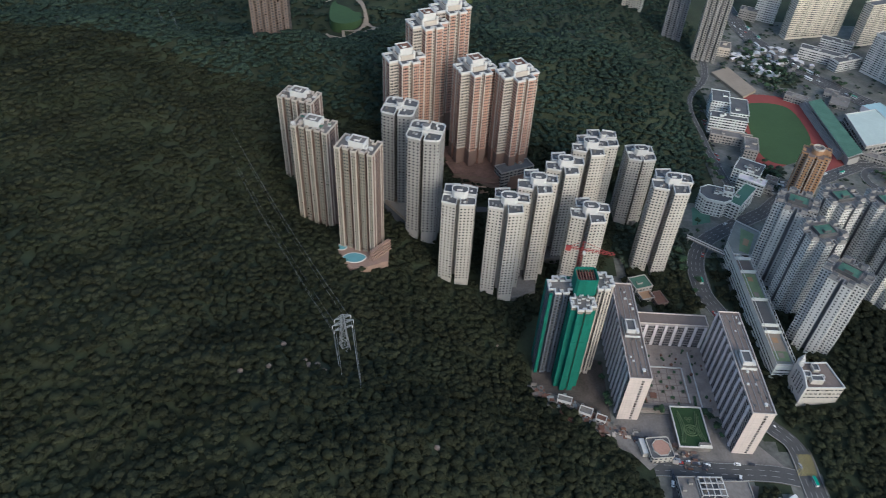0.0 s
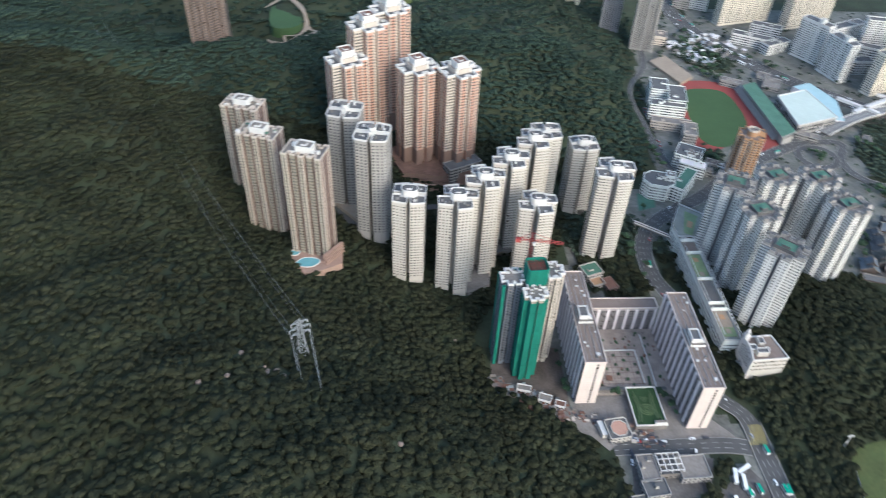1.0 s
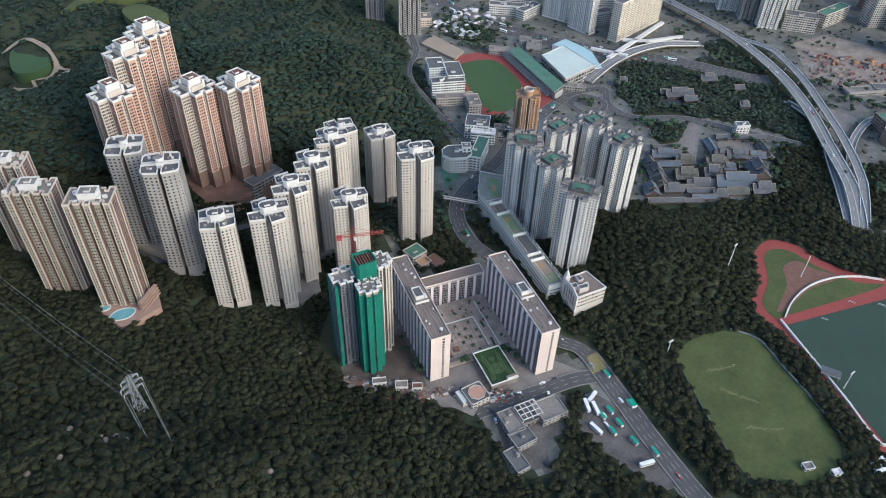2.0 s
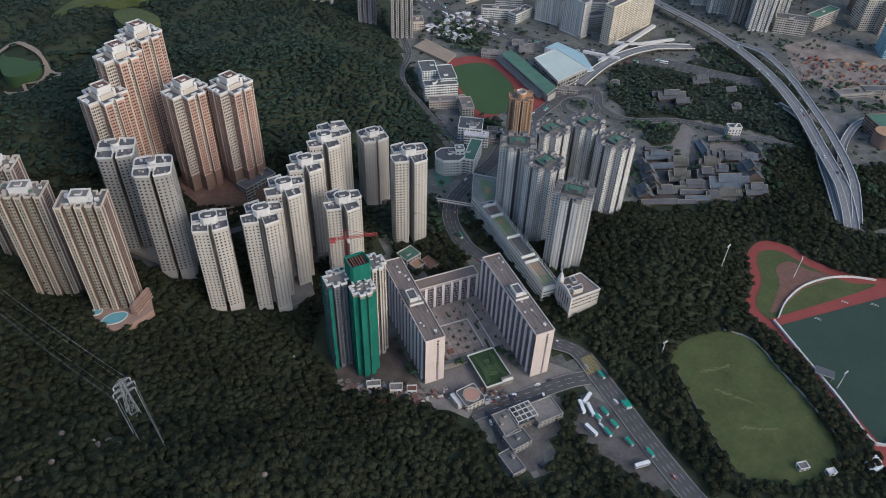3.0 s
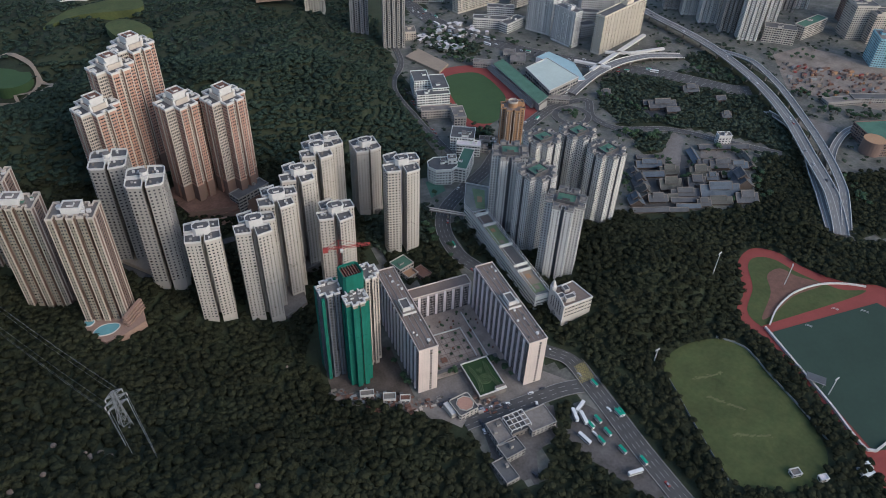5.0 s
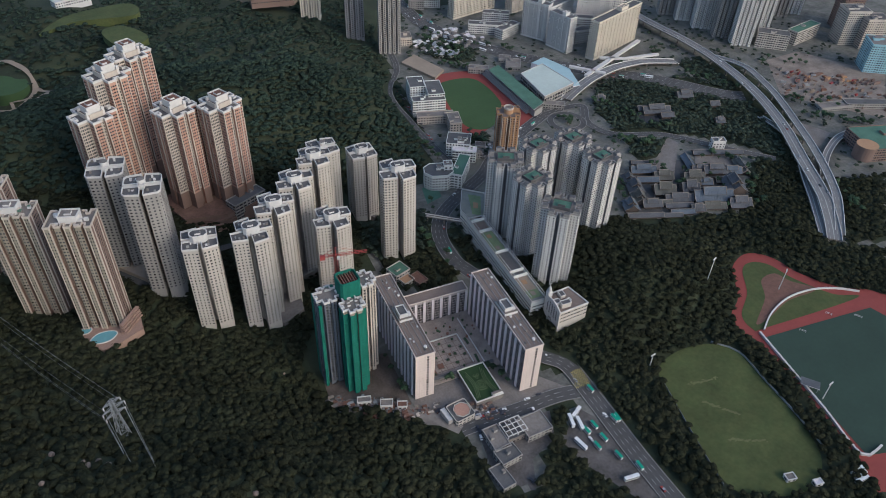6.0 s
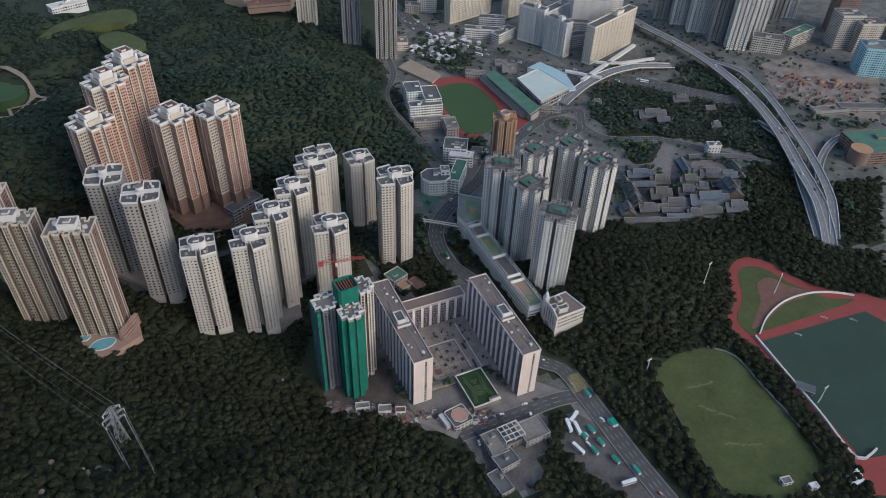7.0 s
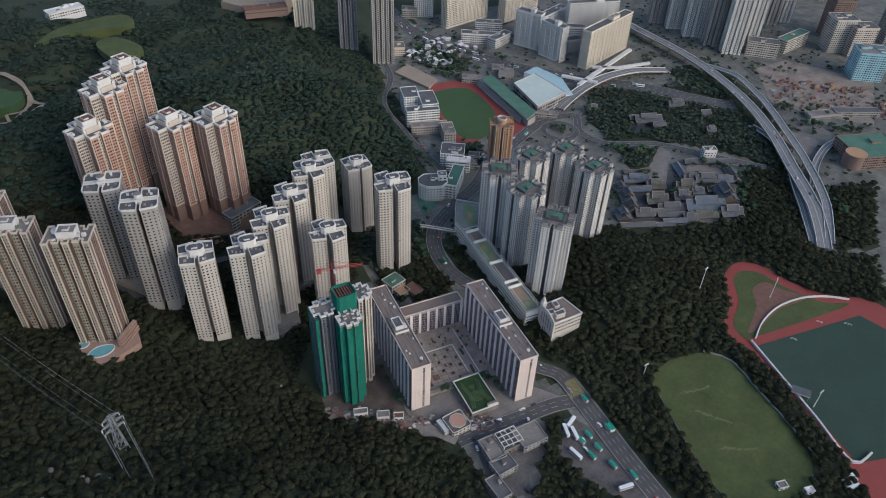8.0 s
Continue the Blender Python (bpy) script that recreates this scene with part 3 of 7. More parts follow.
# tower under construction, wrapped in green net
def net_wing(root, x, y, w, d, h, wall, net_sides, label="", wrap=0):
    o = [(x + u, y + v * d / w) for u, v in cross(w / 2, w * 0.27, 0.9, 1.6)]
    b = Build()
    b.prism(o, -4, h, wall, CONCRETE)
    p = part("wing", b, root, label)
    if not wrap:
        wb = Build()
        windows_on(wb, o, [], 3, h, 2.8, 2.3, 1.5, 1.6, CONCRETE)
        part("glazing", wb, p, kind="stuff")
    pb = Build()
    pb.ring(o, h, h + 1.6, 0.9, PARAPET)
    for k in range(5):
        rx, ry = x + random.uniform(-w / 3, w / 3), y + random.uniform(-d / 3, d / 3)
        pb.box(rx - 1, ry - 0.8, h, rx + 1.2, ry + 0.9, h + random.uniform(0.8, 2.4), PARAPET, CONCRETE)
    part("parapet", pb, p)
    if wrap:
        for k in range(9):
            nb = Build()
            za, zb = -2 + (wrap + 2) * k / 9, -2 + (wrap + 2) * (k + 1) / 9
            g = 1.06 + 0.012 * (k % 2)
            nb.prism([(x + (u - x) * g, y + (v - y) * g) for u, v in o], za, zb - 0.2, NET)
            part("scaffold_net", nb, p, "green scaffold netting")
    for (x0, y0, x1, y1, zt) in net_sides:
        nb = Build()
        pleat, flip = [], 0
        cs = [(x0, y0), (x1, y0), (x1, y1), (x0, y1)]
        mx, my = (x0 + x1) / 2, (y0 + y1) / 2
        for k in range(4):
            a, c = Vector(cs[k]), Vector(cs[(k + 1) % 4])
            m = max(1, int((c - a).length / 1.1))
            for q in range(m):
                g = a + (c - a) * (q / m)
                flip += 1
                s = 0.22 if flip % 2 else 0.0
                pleat.append((g.x + (s if g.x > mx else -s), g.y + (s if g.y > my else -s)))
        for k in range(6):
            za, zb = -2 + (zt + 2) * k / 6, -2 + (zt + 2) * (k + 1) / 6
            nb.prism([(x + 0.1 * (k % 2), y) for x, y in pleat], za, zb - 0.25, NET)
        part("scaffold_net", nb, p, "green scaffold netting")


site = thing("tower_under_construction", "half finished residential tower wrapped in green scaffold net", "tower", (*(97.6, 356.2), 0), 4)
net_wing(site, -3.5, -13.5, 16, 15, 84, W_BEIGE, [], "wing fully wrapped in net", wrap=81.5)
net_wing(site, -16.0, 3, 17, 16, 84, material("blue_grey_cladding", (0.15, 0.165, 0.19), 0.6, 0.15), [(-24.6, 6, -23.6, 11, 83), (-24.6, -5, -22.5, -3.2, 83), (-14, 10, -8.4, 11.4, 85)])
net_wing(site, 11.5, 2, 15, 16, 89, W_CREAM, [(4.4, -6.4, 5.6, -5.2, 60)])
cb = Build()
cb.prism(rect(-1, 1, 12.5, 12.5, 1), -4, 88, W_GREY, RUST)
part("core", cb, site)
cn = Build()
cn.ring(rect(-1, 0, 14.5, 13.5, 1.5), 84, 98, 0.5, NET)
cn.ring(rect(-1, 0, 14.0, 13.0, 1.5), 85, 98.4, 0.5, NET)
part("core_net", cn, site, "green netting round the rising core")
for k in range(7):
    cf = Build()
    cf.box(-7 + k * 1.9, -6, 94.0 + 0.5 * (k % 3), -6.2 + k * 1.9, 6.2, 96.2 + 0.4 * (k % 2), RUST)
    part("formwork", cf, site, "rusty red steel formwork")
for k in range(4):
    cf = Build()
    cf.box(-7, -5 + k * 3, 93.4, 5, -4.4 + k * 3, 95.4, RED)
    part("formwork_beam", cf, site, "red steel beam")
keep_circle(*(98.6, 376.5), 34)

crane = thing("tower_crane", "slim red lattice tower crane over the building site", "crane", (*(93.9, 371.7), 0), -12)


def lattice(b, a, c, w, mat, n, t=0.17):
    """A square lattice boom from a to c."""
    a, c = Vector(a), Vector(c)
    d = (c - a).normalized()
    s = d.cross(Vector((0, 0, 1)) if abs(d.z) < 0.9 else Vector((1, 0, 0))).normalized()
    u = d.cross(s)
    cs = [(s + u) * w / 2, (s - u) * w / 2, (-s - u) * w / 2, (-s + u) * w / 2]
    for q in cs:
        b.bar(a + q, c + q, t, t, mat)
    for k in range(n):
        p, r = a + (c - a) * (k / n), a + (c - a) * ((k + 1) / n)
        for i in range(4):
            b.bar(p + cs[i], r + cs[(i + 1) % 4], t * 0.7, t * 0.7, mat)


mb = Build()
lattice(mb, (0, 0, 40), (0, 0, 106), 2.0, RED, 22)
part("mast", mb, crane)
jb = Build()
lattice(jb, (-10, 0, 106), (22, 0, 107), 1.5, RED, 14)
jb.bar((0, 0, 106), (0, 0, 113), 0.5, 0.5, RED)
jb.bar((0, 0, 113), (18, 0, 107.5), 0.2, 0.2, RED)
jb.bar((0, 0, 113), (-9, 0, 106.5), 0.2, 0.2, RED)
part("jib", jb, crane)
kb = Build()
kb.box(-11, -1.2, 103.5, -7.5, 1.2, 106.5, RED)
part("counterweight", kb, crane)
kc = Build()
kc.box(0.8, -2.4, 103.4, 2.8, -0.7, 105.8, PARAPET)
part("cab", kc, crane)


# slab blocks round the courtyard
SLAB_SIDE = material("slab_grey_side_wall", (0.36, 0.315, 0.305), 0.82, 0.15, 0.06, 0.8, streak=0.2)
def slab_block(x0, y0, x1, y1, h, label, fins=True, along="y", lift=True):
    root = thing("slab_block", label, "apartment block", ((x0 + x1) / 2, (y0 + y1) / 2, 0), 0, "slab blocks round the courtyard")
    w, d = x1 - x0, y1 - y0
    o = rect(0, 0, w, d)
    body = Build()
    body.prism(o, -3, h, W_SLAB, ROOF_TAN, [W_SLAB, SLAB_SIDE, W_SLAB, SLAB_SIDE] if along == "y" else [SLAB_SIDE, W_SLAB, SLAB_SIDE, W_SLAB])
    bo = part("body", body, root)
    wb = Build()
    long_ = d if along == "y" else w
    n = int(long_ / 7.0)
    for side in (-1, 1):
        for k in range(n):
            c = -long_ / 2 + (k + 0.5) * long_ / n
            for off in (-2.75, -1.45, -0.15, 1.1):
                z = 1.2
                while z < h - 2:
                    l, r = c + off - 0.52, c + off + 0.52
                    if along == "y":
                        X = side * (w / 2 + 0.05)
                        q = [(X, l, z), (X, r, z), (X, r, z + 2.0), (X, l, z + 2.0)]
                    else:
                        Y = side * (d / 2 + 0.05)
                        q = [(l, Y, z), (r, Y, z), (r, Y, z + 2.0), (l, Y, z + 2.0)]
                    wb.face(q, GLASS)
                    z += 2.75
    if along == "y":
        for side in (-1, 1):
            Y = side * (d / 2 + 0.05)
            z = 1.2
            while z < h - 2:
                wb.face([(1.2, Y, z), (3.0, Y, z), (3.0, Y, z + 1.9), (1.2, Y, z + 1.9)], GLASS)
                z += 2.75
    part("glazing", wb, bo, kind="stuff")
    if along == "y":
        fl = Build()
        z = 2.75
        while z < h:
            for side in (-1, 1):
                Y = side * d / 2
                fl.box(-w / 2, Y - 0.08, z - 0.16, w / 2, Y + 0.08, z, W_CREAM)
            z += 2.75
        part("floor_trim", fl, bo, kind="stuff")
    if fins:
        for side in (-1, 1):
            for k in range(n):
                c = -long_ / 2 + (k + 0.5) * long_ / n + 2.5
                fb = Build()
                if along == "y":
                    X = side * w / 2
                    fb.box(min(X, X + side * 0.9), c - 1.0, -1, max(X, X + side * 0.9), c + 1.0, h - 0.6, W_LILAC, PARAPET)
                else:
                    Y = side * d / 2
                    fb.box(c - 1.0, min(Y, Y + side * 0.7), -1, c + 1.0, max(Y, Y + side * 0.7), h - 0.6, W_LILAC, PARAPET)
                part("wall_pier", fb, bo, "pale lilac painted pier")
    pb = Build()
    pb.ring(o, h, h + 1.0, 0.5, W_SLAB)
    part("parapet", pb, bo)
    if lift:
        lift_b = Build()
        lift_b.box(-w * 0.36, -9, h, w * 0.36, 7, h + 2.4, PARAPET, CONCRETE)
        lift_b.box(-w * 0.3, -7, h + 2.4, w * 0.12, 3, h + 5.6, PARAPET, ROOF_DARK)
        lift_b.ring(rect(-w * 0.09, -2, w * 0.42, 10), h + 5.6, h + 6.4, 0.7, PARAPET)
        lift_b.box(w * 0.16, -7, h + 2.4, w * 0.3, -3, h + 4.2, PARAPET)
        part("lift_house", lift_b, root, "white walled lift house")
        tk = Build()
        tk.prism([(w * 0.2 + 1.3 * math.cos(radians(a)), -d * 0.42 + 1.3 * math.sin(radians(a))) for a in range(0, 360, 30)], h, h + 1.4, PARAPET)
        part("roof_vent", tk, root)
    keep_circle((x0 + x1) / 2, (y0 + y1) / 2, 14)
    for k in range(7):
        keep_circle(x0 + (x1 - x0) * k / 6, y0 + (y1 - y0) * k / 6, 12)


def roof_pipes(x0, x1, y0, y1, z):
    """Pipe runs and small vents lying on a slab roof."""
    pr = random.Random(int(x0))
    root = thing("roof_piping", "grey pipe runs and vents across the slab roof", "pipes", (0, 0, z))
    for k in range(4):
        x = x0 + (x1 - x0) * (0.14 + 0.24 * k)
        b = Build()
        b.bar((x, y0 + 3, 0.1), (x + pr.uniform(-0.5, 0.5), y1 - 3, 0.1), 0.22, 0.25, STEEL)
        part("pipe", b, root)
    for k in range(14):
        x, y = pr.uniform(x0 + 2, x1 - 2), pr.uniform(y0 + 3, y1 - 3)
        b = Build()
        b.box(x - pr.uniform(0.3, 1), y - 0.5, 0, x + pr.uniform(0.3, 1), y + pr.uniform(0.3, 1.2), pr.uniform(0.5, 1.6), pr.choice((PARAPET, CONCRETE, ROOF_DARK)))
        part("vent", b, root)


roof_pipes(130, 145, 312, 403, 46)
roof_pipes(206, 221, 289, 379, 46)
slab_block(130, 312, 145, 403, 46, "long weathered slab block with tan flat roof facing courtyard")
slab_block(206, 289, 221, 379, 46, "long weathered slab block with tan flat roof beside road")
slab_block(145.3, 383, 205.7, 394, 25, "low slab block closing the rear of courtyard", along="x", lift=False)


# ---------- roads, yards and fields ----------
def smooth_line(pts, step=4.0, closed=False):
    p = [Vector(q) for q in pts]
    n = len(p)
    out = []
    for i in range(n if closed else n - 1):
        a, b, c, d = (p[(i - 1) % n], p[i], p[(i + 1) % n], p[(i + 2) % n]) if closed else (p[max(i - 1, 0)], p[i], p[i + 1], p[min(i + 2, n - 1)])
        m = max(2, int((c - b).length / step))
        for k in range(m):
            t = k / m
            out.append(0.5 * ((2 * b) + (c - a) * t + (2 * a - 5 * b + 4 * c - d) * t * t + (3 * b - a - 3 * c + d) * t ** 3))
    if not closed:
        out.append(p[-1])
    return out


def drape(x, y, lift):
    return (x, y, ground_z(x, y) + lift)


def sides(line, w):
    l, r = [], []
    for i, p in enumerate(line):
        d = (line[min(i + 1, len(line) - 1)] - line[max(i - 1, 0)]).normalized()
        s = Vector((-d.y, d.x)) * w / 2
        l.append(p + s)
        r.append(p - s)
    return l, r


def road(name, label, pts, w, lanes=2, lift=0.62, mat=None, marks=True, category="road"):
    line = smooth_line(pts)
    lift += 0.02 * len([o for o in bpy.data.objects if o.name.startswith(("road", "path"))])
    l, r = sides(line, w)
    b = Build()
    zs = heights([tuple(p) for p in line])
    for i in range(len(line) - 1):
        za, zb = zs[i] + lift, zs[i + 1] + lift
        b.face([(*r[i], za), (*r[i + 1], zb), (*l[i + 1], zb), (*l[i], za)], mat or ASPHALT)
    ob = tagged(part(name, b), label, category, kind="structure")
    if marks:
        mk = Build()
        for s in range(lanes + 1):
            edge = s in (0, lanes)
            off = (-0.5 + s / lanes) * (w - 0.8)
            a, c = sides(line, 2 * abs(off))
            q = a if off > 0 else c
            for i in range(len(line) - 1):
                if not edge and i % 2:
                    continue
                p0, p1 = q[i], q[i + 1]
                d = (p1 - p0)
                if d.length < 0.1:
                    continue
                t = Vector((-d.y, d.x)).normalized() * 0.14
                z0, z1 = zs[i] + lift + 0.03, zs[i + 1] + lift + 0.03
                mk.face([(*(p0 - t), z0), (*(p1 - t), z1), (*(p1 + t), z1), (*(p0 + t), z0)], LINE)
        part("lane_marking", mk, ob, kind="stuff")
        for i in range(2):
            k = Build()
            q = (l, r)[i]
            for j in range(len(line) - 1):
                a, c = q[j], q[j + 1]
                if (c - a).length > 0.1:
                    k.bar((*a, zs[j] + lift - 0.3), (*c, zs[j + 1] + lift - 0.3), 0.3, 0.45, CONCRETE)
            part("kerb", k, ob)
    NO_TREES.append(("line", ([tuple(p) for p in line], w / 2 + 2.5)))
    return ob


def yard(name, label, pts, mat, lift=0.06, closed_smooth=False, category="yard", thick=0.0, z=None, keep=True):
    """A paved or planted area lying on the ground."""
    p = [tuple(q) for q in (smooth_line(pts, 3.0, True) if closed_smooth else pts)]
    hz = float(np.mean(heights(p)))
    zz = ((0.0 if hz < 4 else float(max(heights(p)))) if z is None else z) + lift * 3
    area = sum(p[k - 1][0] * p[k][1] - p[k][0] * p[k - 1][1] for k in range(len(p)))
    p = p if area > 0 else p[::-1]
    b = Build()
    b.prism(p, zz - max(thick, 0.05), zz, mat)
    if keep:
        NO_TREES.append(("poly", p))
    return tagged(part(name, b), label, category, kind="structure")


MAIN = [(259.5, 142.7), (256.1, 205.0), (255.2, 257.1), (252.8, 296.2), (238, 318), (236, 360), (235, 410), (223.6, 446.5), (225.7, 484.0), (239.7, 512.1), (269.4, 536.8), (309.2, 562.8), (339.0, 591.1), (388.9, 624.4), (440.5, 655.1), (509.5, 695.4)]
road("road", "grey asphalt main road with lane markings", MAIN, 15, 4)
road("road", "asphalt side street with parked cars", [(150.1, 274.0), (167.5, 274.5), (194.9, 273.9), (228.9, 274.5), (247.1, 271.9)], 13, 3)
road("road", "narrow lane along the foot of the hill", [(82.6, 327.1), (105.0, 318.2), (128.7, 298.7), (150.1, 274.0)], 8, 1, marks=False, mat=CONCRETE)
road("road", "lane rising to the grey towers", [(-58.9, 599.3), (-56.6, 539.7), (-50.3, 496.7), (-30.7, 471.7), (-5.1, 484.1), (13.1, 501.6), (37.5, 510.6)], 8, 1, marks=False)
road("road", "lane past the school below the wooded hill", [(330.2, 921.0), (317.7, 838.7), (289.3, 788.3), (274.9, 745.8), (278.5, 692.9), (284.4, 630.3), (287.0, 601.9)], 8, 2)
road("road", "curved road round the landscaped garden", [(440.5, 655.1), (494.5, 657.9), (479.5, 618.9), (494.4, 584.0), (549.6, 560.8), (589.5, 519.3), (636.7, 471.0)], 10, 2)
road("road", "broad highway with many lanes", [(394.6, 1124.0), (405.3, 977.4), (443.0, 877.3), (500.2, 797.8), (567.2, 731.4), (626.7, 687.0), (683.9, 620.7), (710.0, 603.1)], 26, 6)
ring = [Vector((457.1, 630.0)) + Vector((20 * math.cos(a), 20 * math.sin(a))) for a in np.linspace(0, 2 * math.pi, 25)]
road("road", "roundabout roadway", ring, 8, 1)

# town yards
BUS_YARD = material("oil_stained_concrete", (0.105, 0.095, 0.088), 0.9, 0.6, 0.08, 0.5)
yard("pavement", "worn concrete paving of the estate courtyard", [(145.5, 318), (205.5, 318), (205.5, 382.5), (145.5, 382.5)], material("courtyard_slabs", (0.3, 0.25, 0.215), 0.9, 0.4, 0.12, 0.9), 0.5, thick=0.6, category="courtyard")
yard("pavement", "concrete forecourt along the street", [(128, 288), (165, 272), (250, 268), (236, 286), (224, 300), (200, 318), (146, 318), (128, 310)], CONCRETE, 0.05, category="forecourt")
yard("pavement", "muddy brown works yard of the building site", [(63.1, 376.3), (70.3, 332.1), (107.1, 311.8), (126.4, 309.7), (126.3, 364.0)], material("muddy_yard", (0.1, 0.08, 0.068), 0.95, 0.6, 0.09, 0.6), 0.03, category="yard")
yard("pavement", "paved bus yard", [(212.7, 237.5), (239.1, 259.0), (247.2, 244.8), (255.5, 172.3), (239.4, 172.1), (219.3, 212.5)], BUS_YARD, 0.04, category="bus yard")
yard("pavement", "cracked depot yard below the street", [(161.3, 271.1), (218.3, 264.6), (209.4, 241.4), (186.4, 233.0), (175.4, 209.2), (152.5, 214.0), (157.3, 244.7)], BUS_YARD, 0.04, category="yard")
yard("pavement", "brick paved forecourt round grey towers", [(-61.0, 541.4), (-55.2, 499.9), (-26.7, 465.6), (-1.6, 484.0), (-7.9, 507.4), (-41.1, 533.8)], SAND, 0.4, thick=6, category="forecourt", keep=True)
yard("grass", "worn oval lawn with bare streaks", [(315.5, 260.8), (341.9, 275.5), (375.9, 272.0), (391.2, 252.8), (385.8, 183.9), (374.4, 152.4), (348.9, 139.0), (318.4, 145.9), (299.5, 162.7), (305.1, 208.2)], LAWN, 0.1, True, category="lawn")
trk = [(415.0, 291.5), (439.2, 312.1), (459.1, 340.8), (485.8, 352.1), (504.3, 338.8), (512.4, 311.7), (531.5, 283.9), (559.1, 265.3), (562.9, 233.4), (513.5, 116.7), (418.4, 88.6), (390.4, 108.7), (399.4, 142.3), (409.8, 202.4), (415.1, 256.5), (408.8, 272.6)]
yard("running_track", "red running track round the sports ground", trk, TRACK, 0.08, True, category="track")
yard("grass", "lawn inside the bend of running track", [(423.2, 288.2), (447.7, 308.8), (465.2, 334.2), (480.0, 340.4), (494.1, 331.5), (501.7, 307.7), (519.1, 278.6), (536.3, 266.4), (432.6, 268.8), (420.8, 270.7)], LAWN, 0.14, True, category="lawn")
yard("pavement", "brown bare ground by the bend", [(427.8, 275.6), (457.6, 297.2), (471.8, 316.8), (489.8, 319.7), (496.4, 305.7), (509.4, 288.6), (474.6, 286.7), (443.1, 276.8)], RUST, 0.17, True, category="ground")
yard("artificial_pitch", "dark green artificial sports pitch", [(422.3, 260.4), (479.9, 256.6), (536.5, 252.6), (558.1, 186.8), (501.9, 121.3), (408.0, 142.8)], TURF, 0.16, category="pitch")
yard("grass", "school sports field of green lawn", [(347.4, 759.1), (365.1, 777.8), (401.3, 768.2), (405.1, 706.1), (385.5, 667.9), (357.0, 648.6), (336.9, 671.4)], FIELD, 0.16, True, category="field")
yard("running_track", "red school running track", [(348.6, 780.3), (366.1, 798.2), (403.5, 793.6), (421.0, 769.7), (430.9, 666.0), (402.7, 633.1), (382.3, 661.8), (345.7, 640.5), (327.9, 656.6), (335.0, 739.5)], TRACK, 0.1, True, category="track")
yard("sports_court", "sandy sports court beside the school", [(326.5, 844.7), (351.6, 862.0), (372.2, 804.8), (351.2, 786.2)], SAND, 0.12, z=3, thick=5, category="court")
yard("pavement", "pale paved square before the tiled halls", [(508.3, 521.6), (549.5, 555.4), (554.0, 540.4), (497.9, 477.9), (458.7, 459.6)], CONCRETE, 0.09, category="square")
yard("pavement", "churned bare earth of a works site", [(818.4, 678.9), (882.6, 685.6), (947.3, 586.0), (839.6, 493.7), (787.1, 551.1), (761.5, 592.5)], material("churned_earth", (0.24, 0.2, 0.165), 0.95, 0.5, 0.06, 0.4), 0.05, category="works site")
yard("pavement", "pale car park beside the flyover", [(704.7, 528.7), (726.5, 527.9), (744.8, 492.7), (706.6, 473.1), (702.3, 494.7)], CONCRETE, 0.05, category="car park")
yard("pond", "still dark garden pond", [(550.3, 617.8), (578.3, 627.3), (598.9, 609.0), (571.2, 589.4), (545.9, 594.4)], GLASS, 0.08, True, category="pond")
yard("grass", "park lawn ringed by pale paths", [(-153.6, 863.9), (-139.7, 873.9), (-119.5, 847.3), (-113.8, 820.8), (-130.1, 806.0), (-149.2, 815.6)], FIELD, 0.2, True, category="park lawn", thick=14, z=57)
for p in ([(-161.9, 865.5), (-139.8, 880.1), (-119.5, 857.6), (-106.5, 823.7), (-115.4, 806.0), (-132.8, 805.6)], [(-115.4, 806.0), (-121.9, 792.2), (-136.7, 789.7), (-154.1, 806.7)], [(-106.5, 823.7), (-91.9, 797.4), (-94.9, 782.3), (-104.6, 781.9), (-110.0, 795.9), (-115.4, 806.0)], [(-132.8, 805.6), (-129.1, 777.9), (-142.6, 773.9)], [(-156.7, 872.5), (-140.0, 884.7), (-116.6, 858.1), (-109.3, 819.2), (-127.2, 794.2), (-154.1, 804.0)], [(-109.3, 819.2), (-97.1, 810.6), (-93.0, 792.5), (-101.8, 787.7), (-119.2, 795.3)]):
    road("path", "pale winding park path", p, 3.4, 1, 2.5, SAND, False, "path")


# ---------- lower buildings ----------
def low_building(name, label, category, at, w, d, h, rot, wall=None, roof=None, floor=3.2, step=3.2, ww=2.0, wh=1.6, group="", z0=None, plant=2, outline=None, strips=False):
    """A block of a few storeys with windows, parapet and some roof plant."""
    g = ground_z(*at) if z0 is None else z0
    wall, roof = wall or W_WHITE, roof or ROOF_DARK
    root = thing(name, label, category, (*at, g), rot, group)
    o = outline or rect(0, 0, w, d)
    b = Build()
    b.prism(o, -6, h, wall, roof)
    body = part("body", b, root)
    wb = Build()
    windows_on(wb, o, [], 0, h, floor, step, step * 0.86 if strips else ww, wh)
    if wb.f:
        part("glazing", wb, body, kind="stuff")
    pb = Build()
    pb.ring(o, h, h + 0.9, 0.5, wall)
    part("parapet", pb, body)
    rr = random.Random(int(at[0] * 7 + at[1]))
    for k in range(plant):
        x, y = rr.uniform(-0.32, 0.32) * w, rr.uniform(-0.3, 0.3) * d
        q = Build()
        a, c = min(w, d) * rr.uniform(0.09, 0.17), min(w, d) * rr.uniform(0.08, 0.14)
        q.box(x - a, y - c, h, x + a, y + c, h + rr.uniform(1.6, 3.4), wall, rr.choice((roof, CONCRETE)))
        part("roof_hut", q, root)
    r = math.hypot(w, d) / 2 * 0.9
    keep_circle(*at, r + 2)
    return root


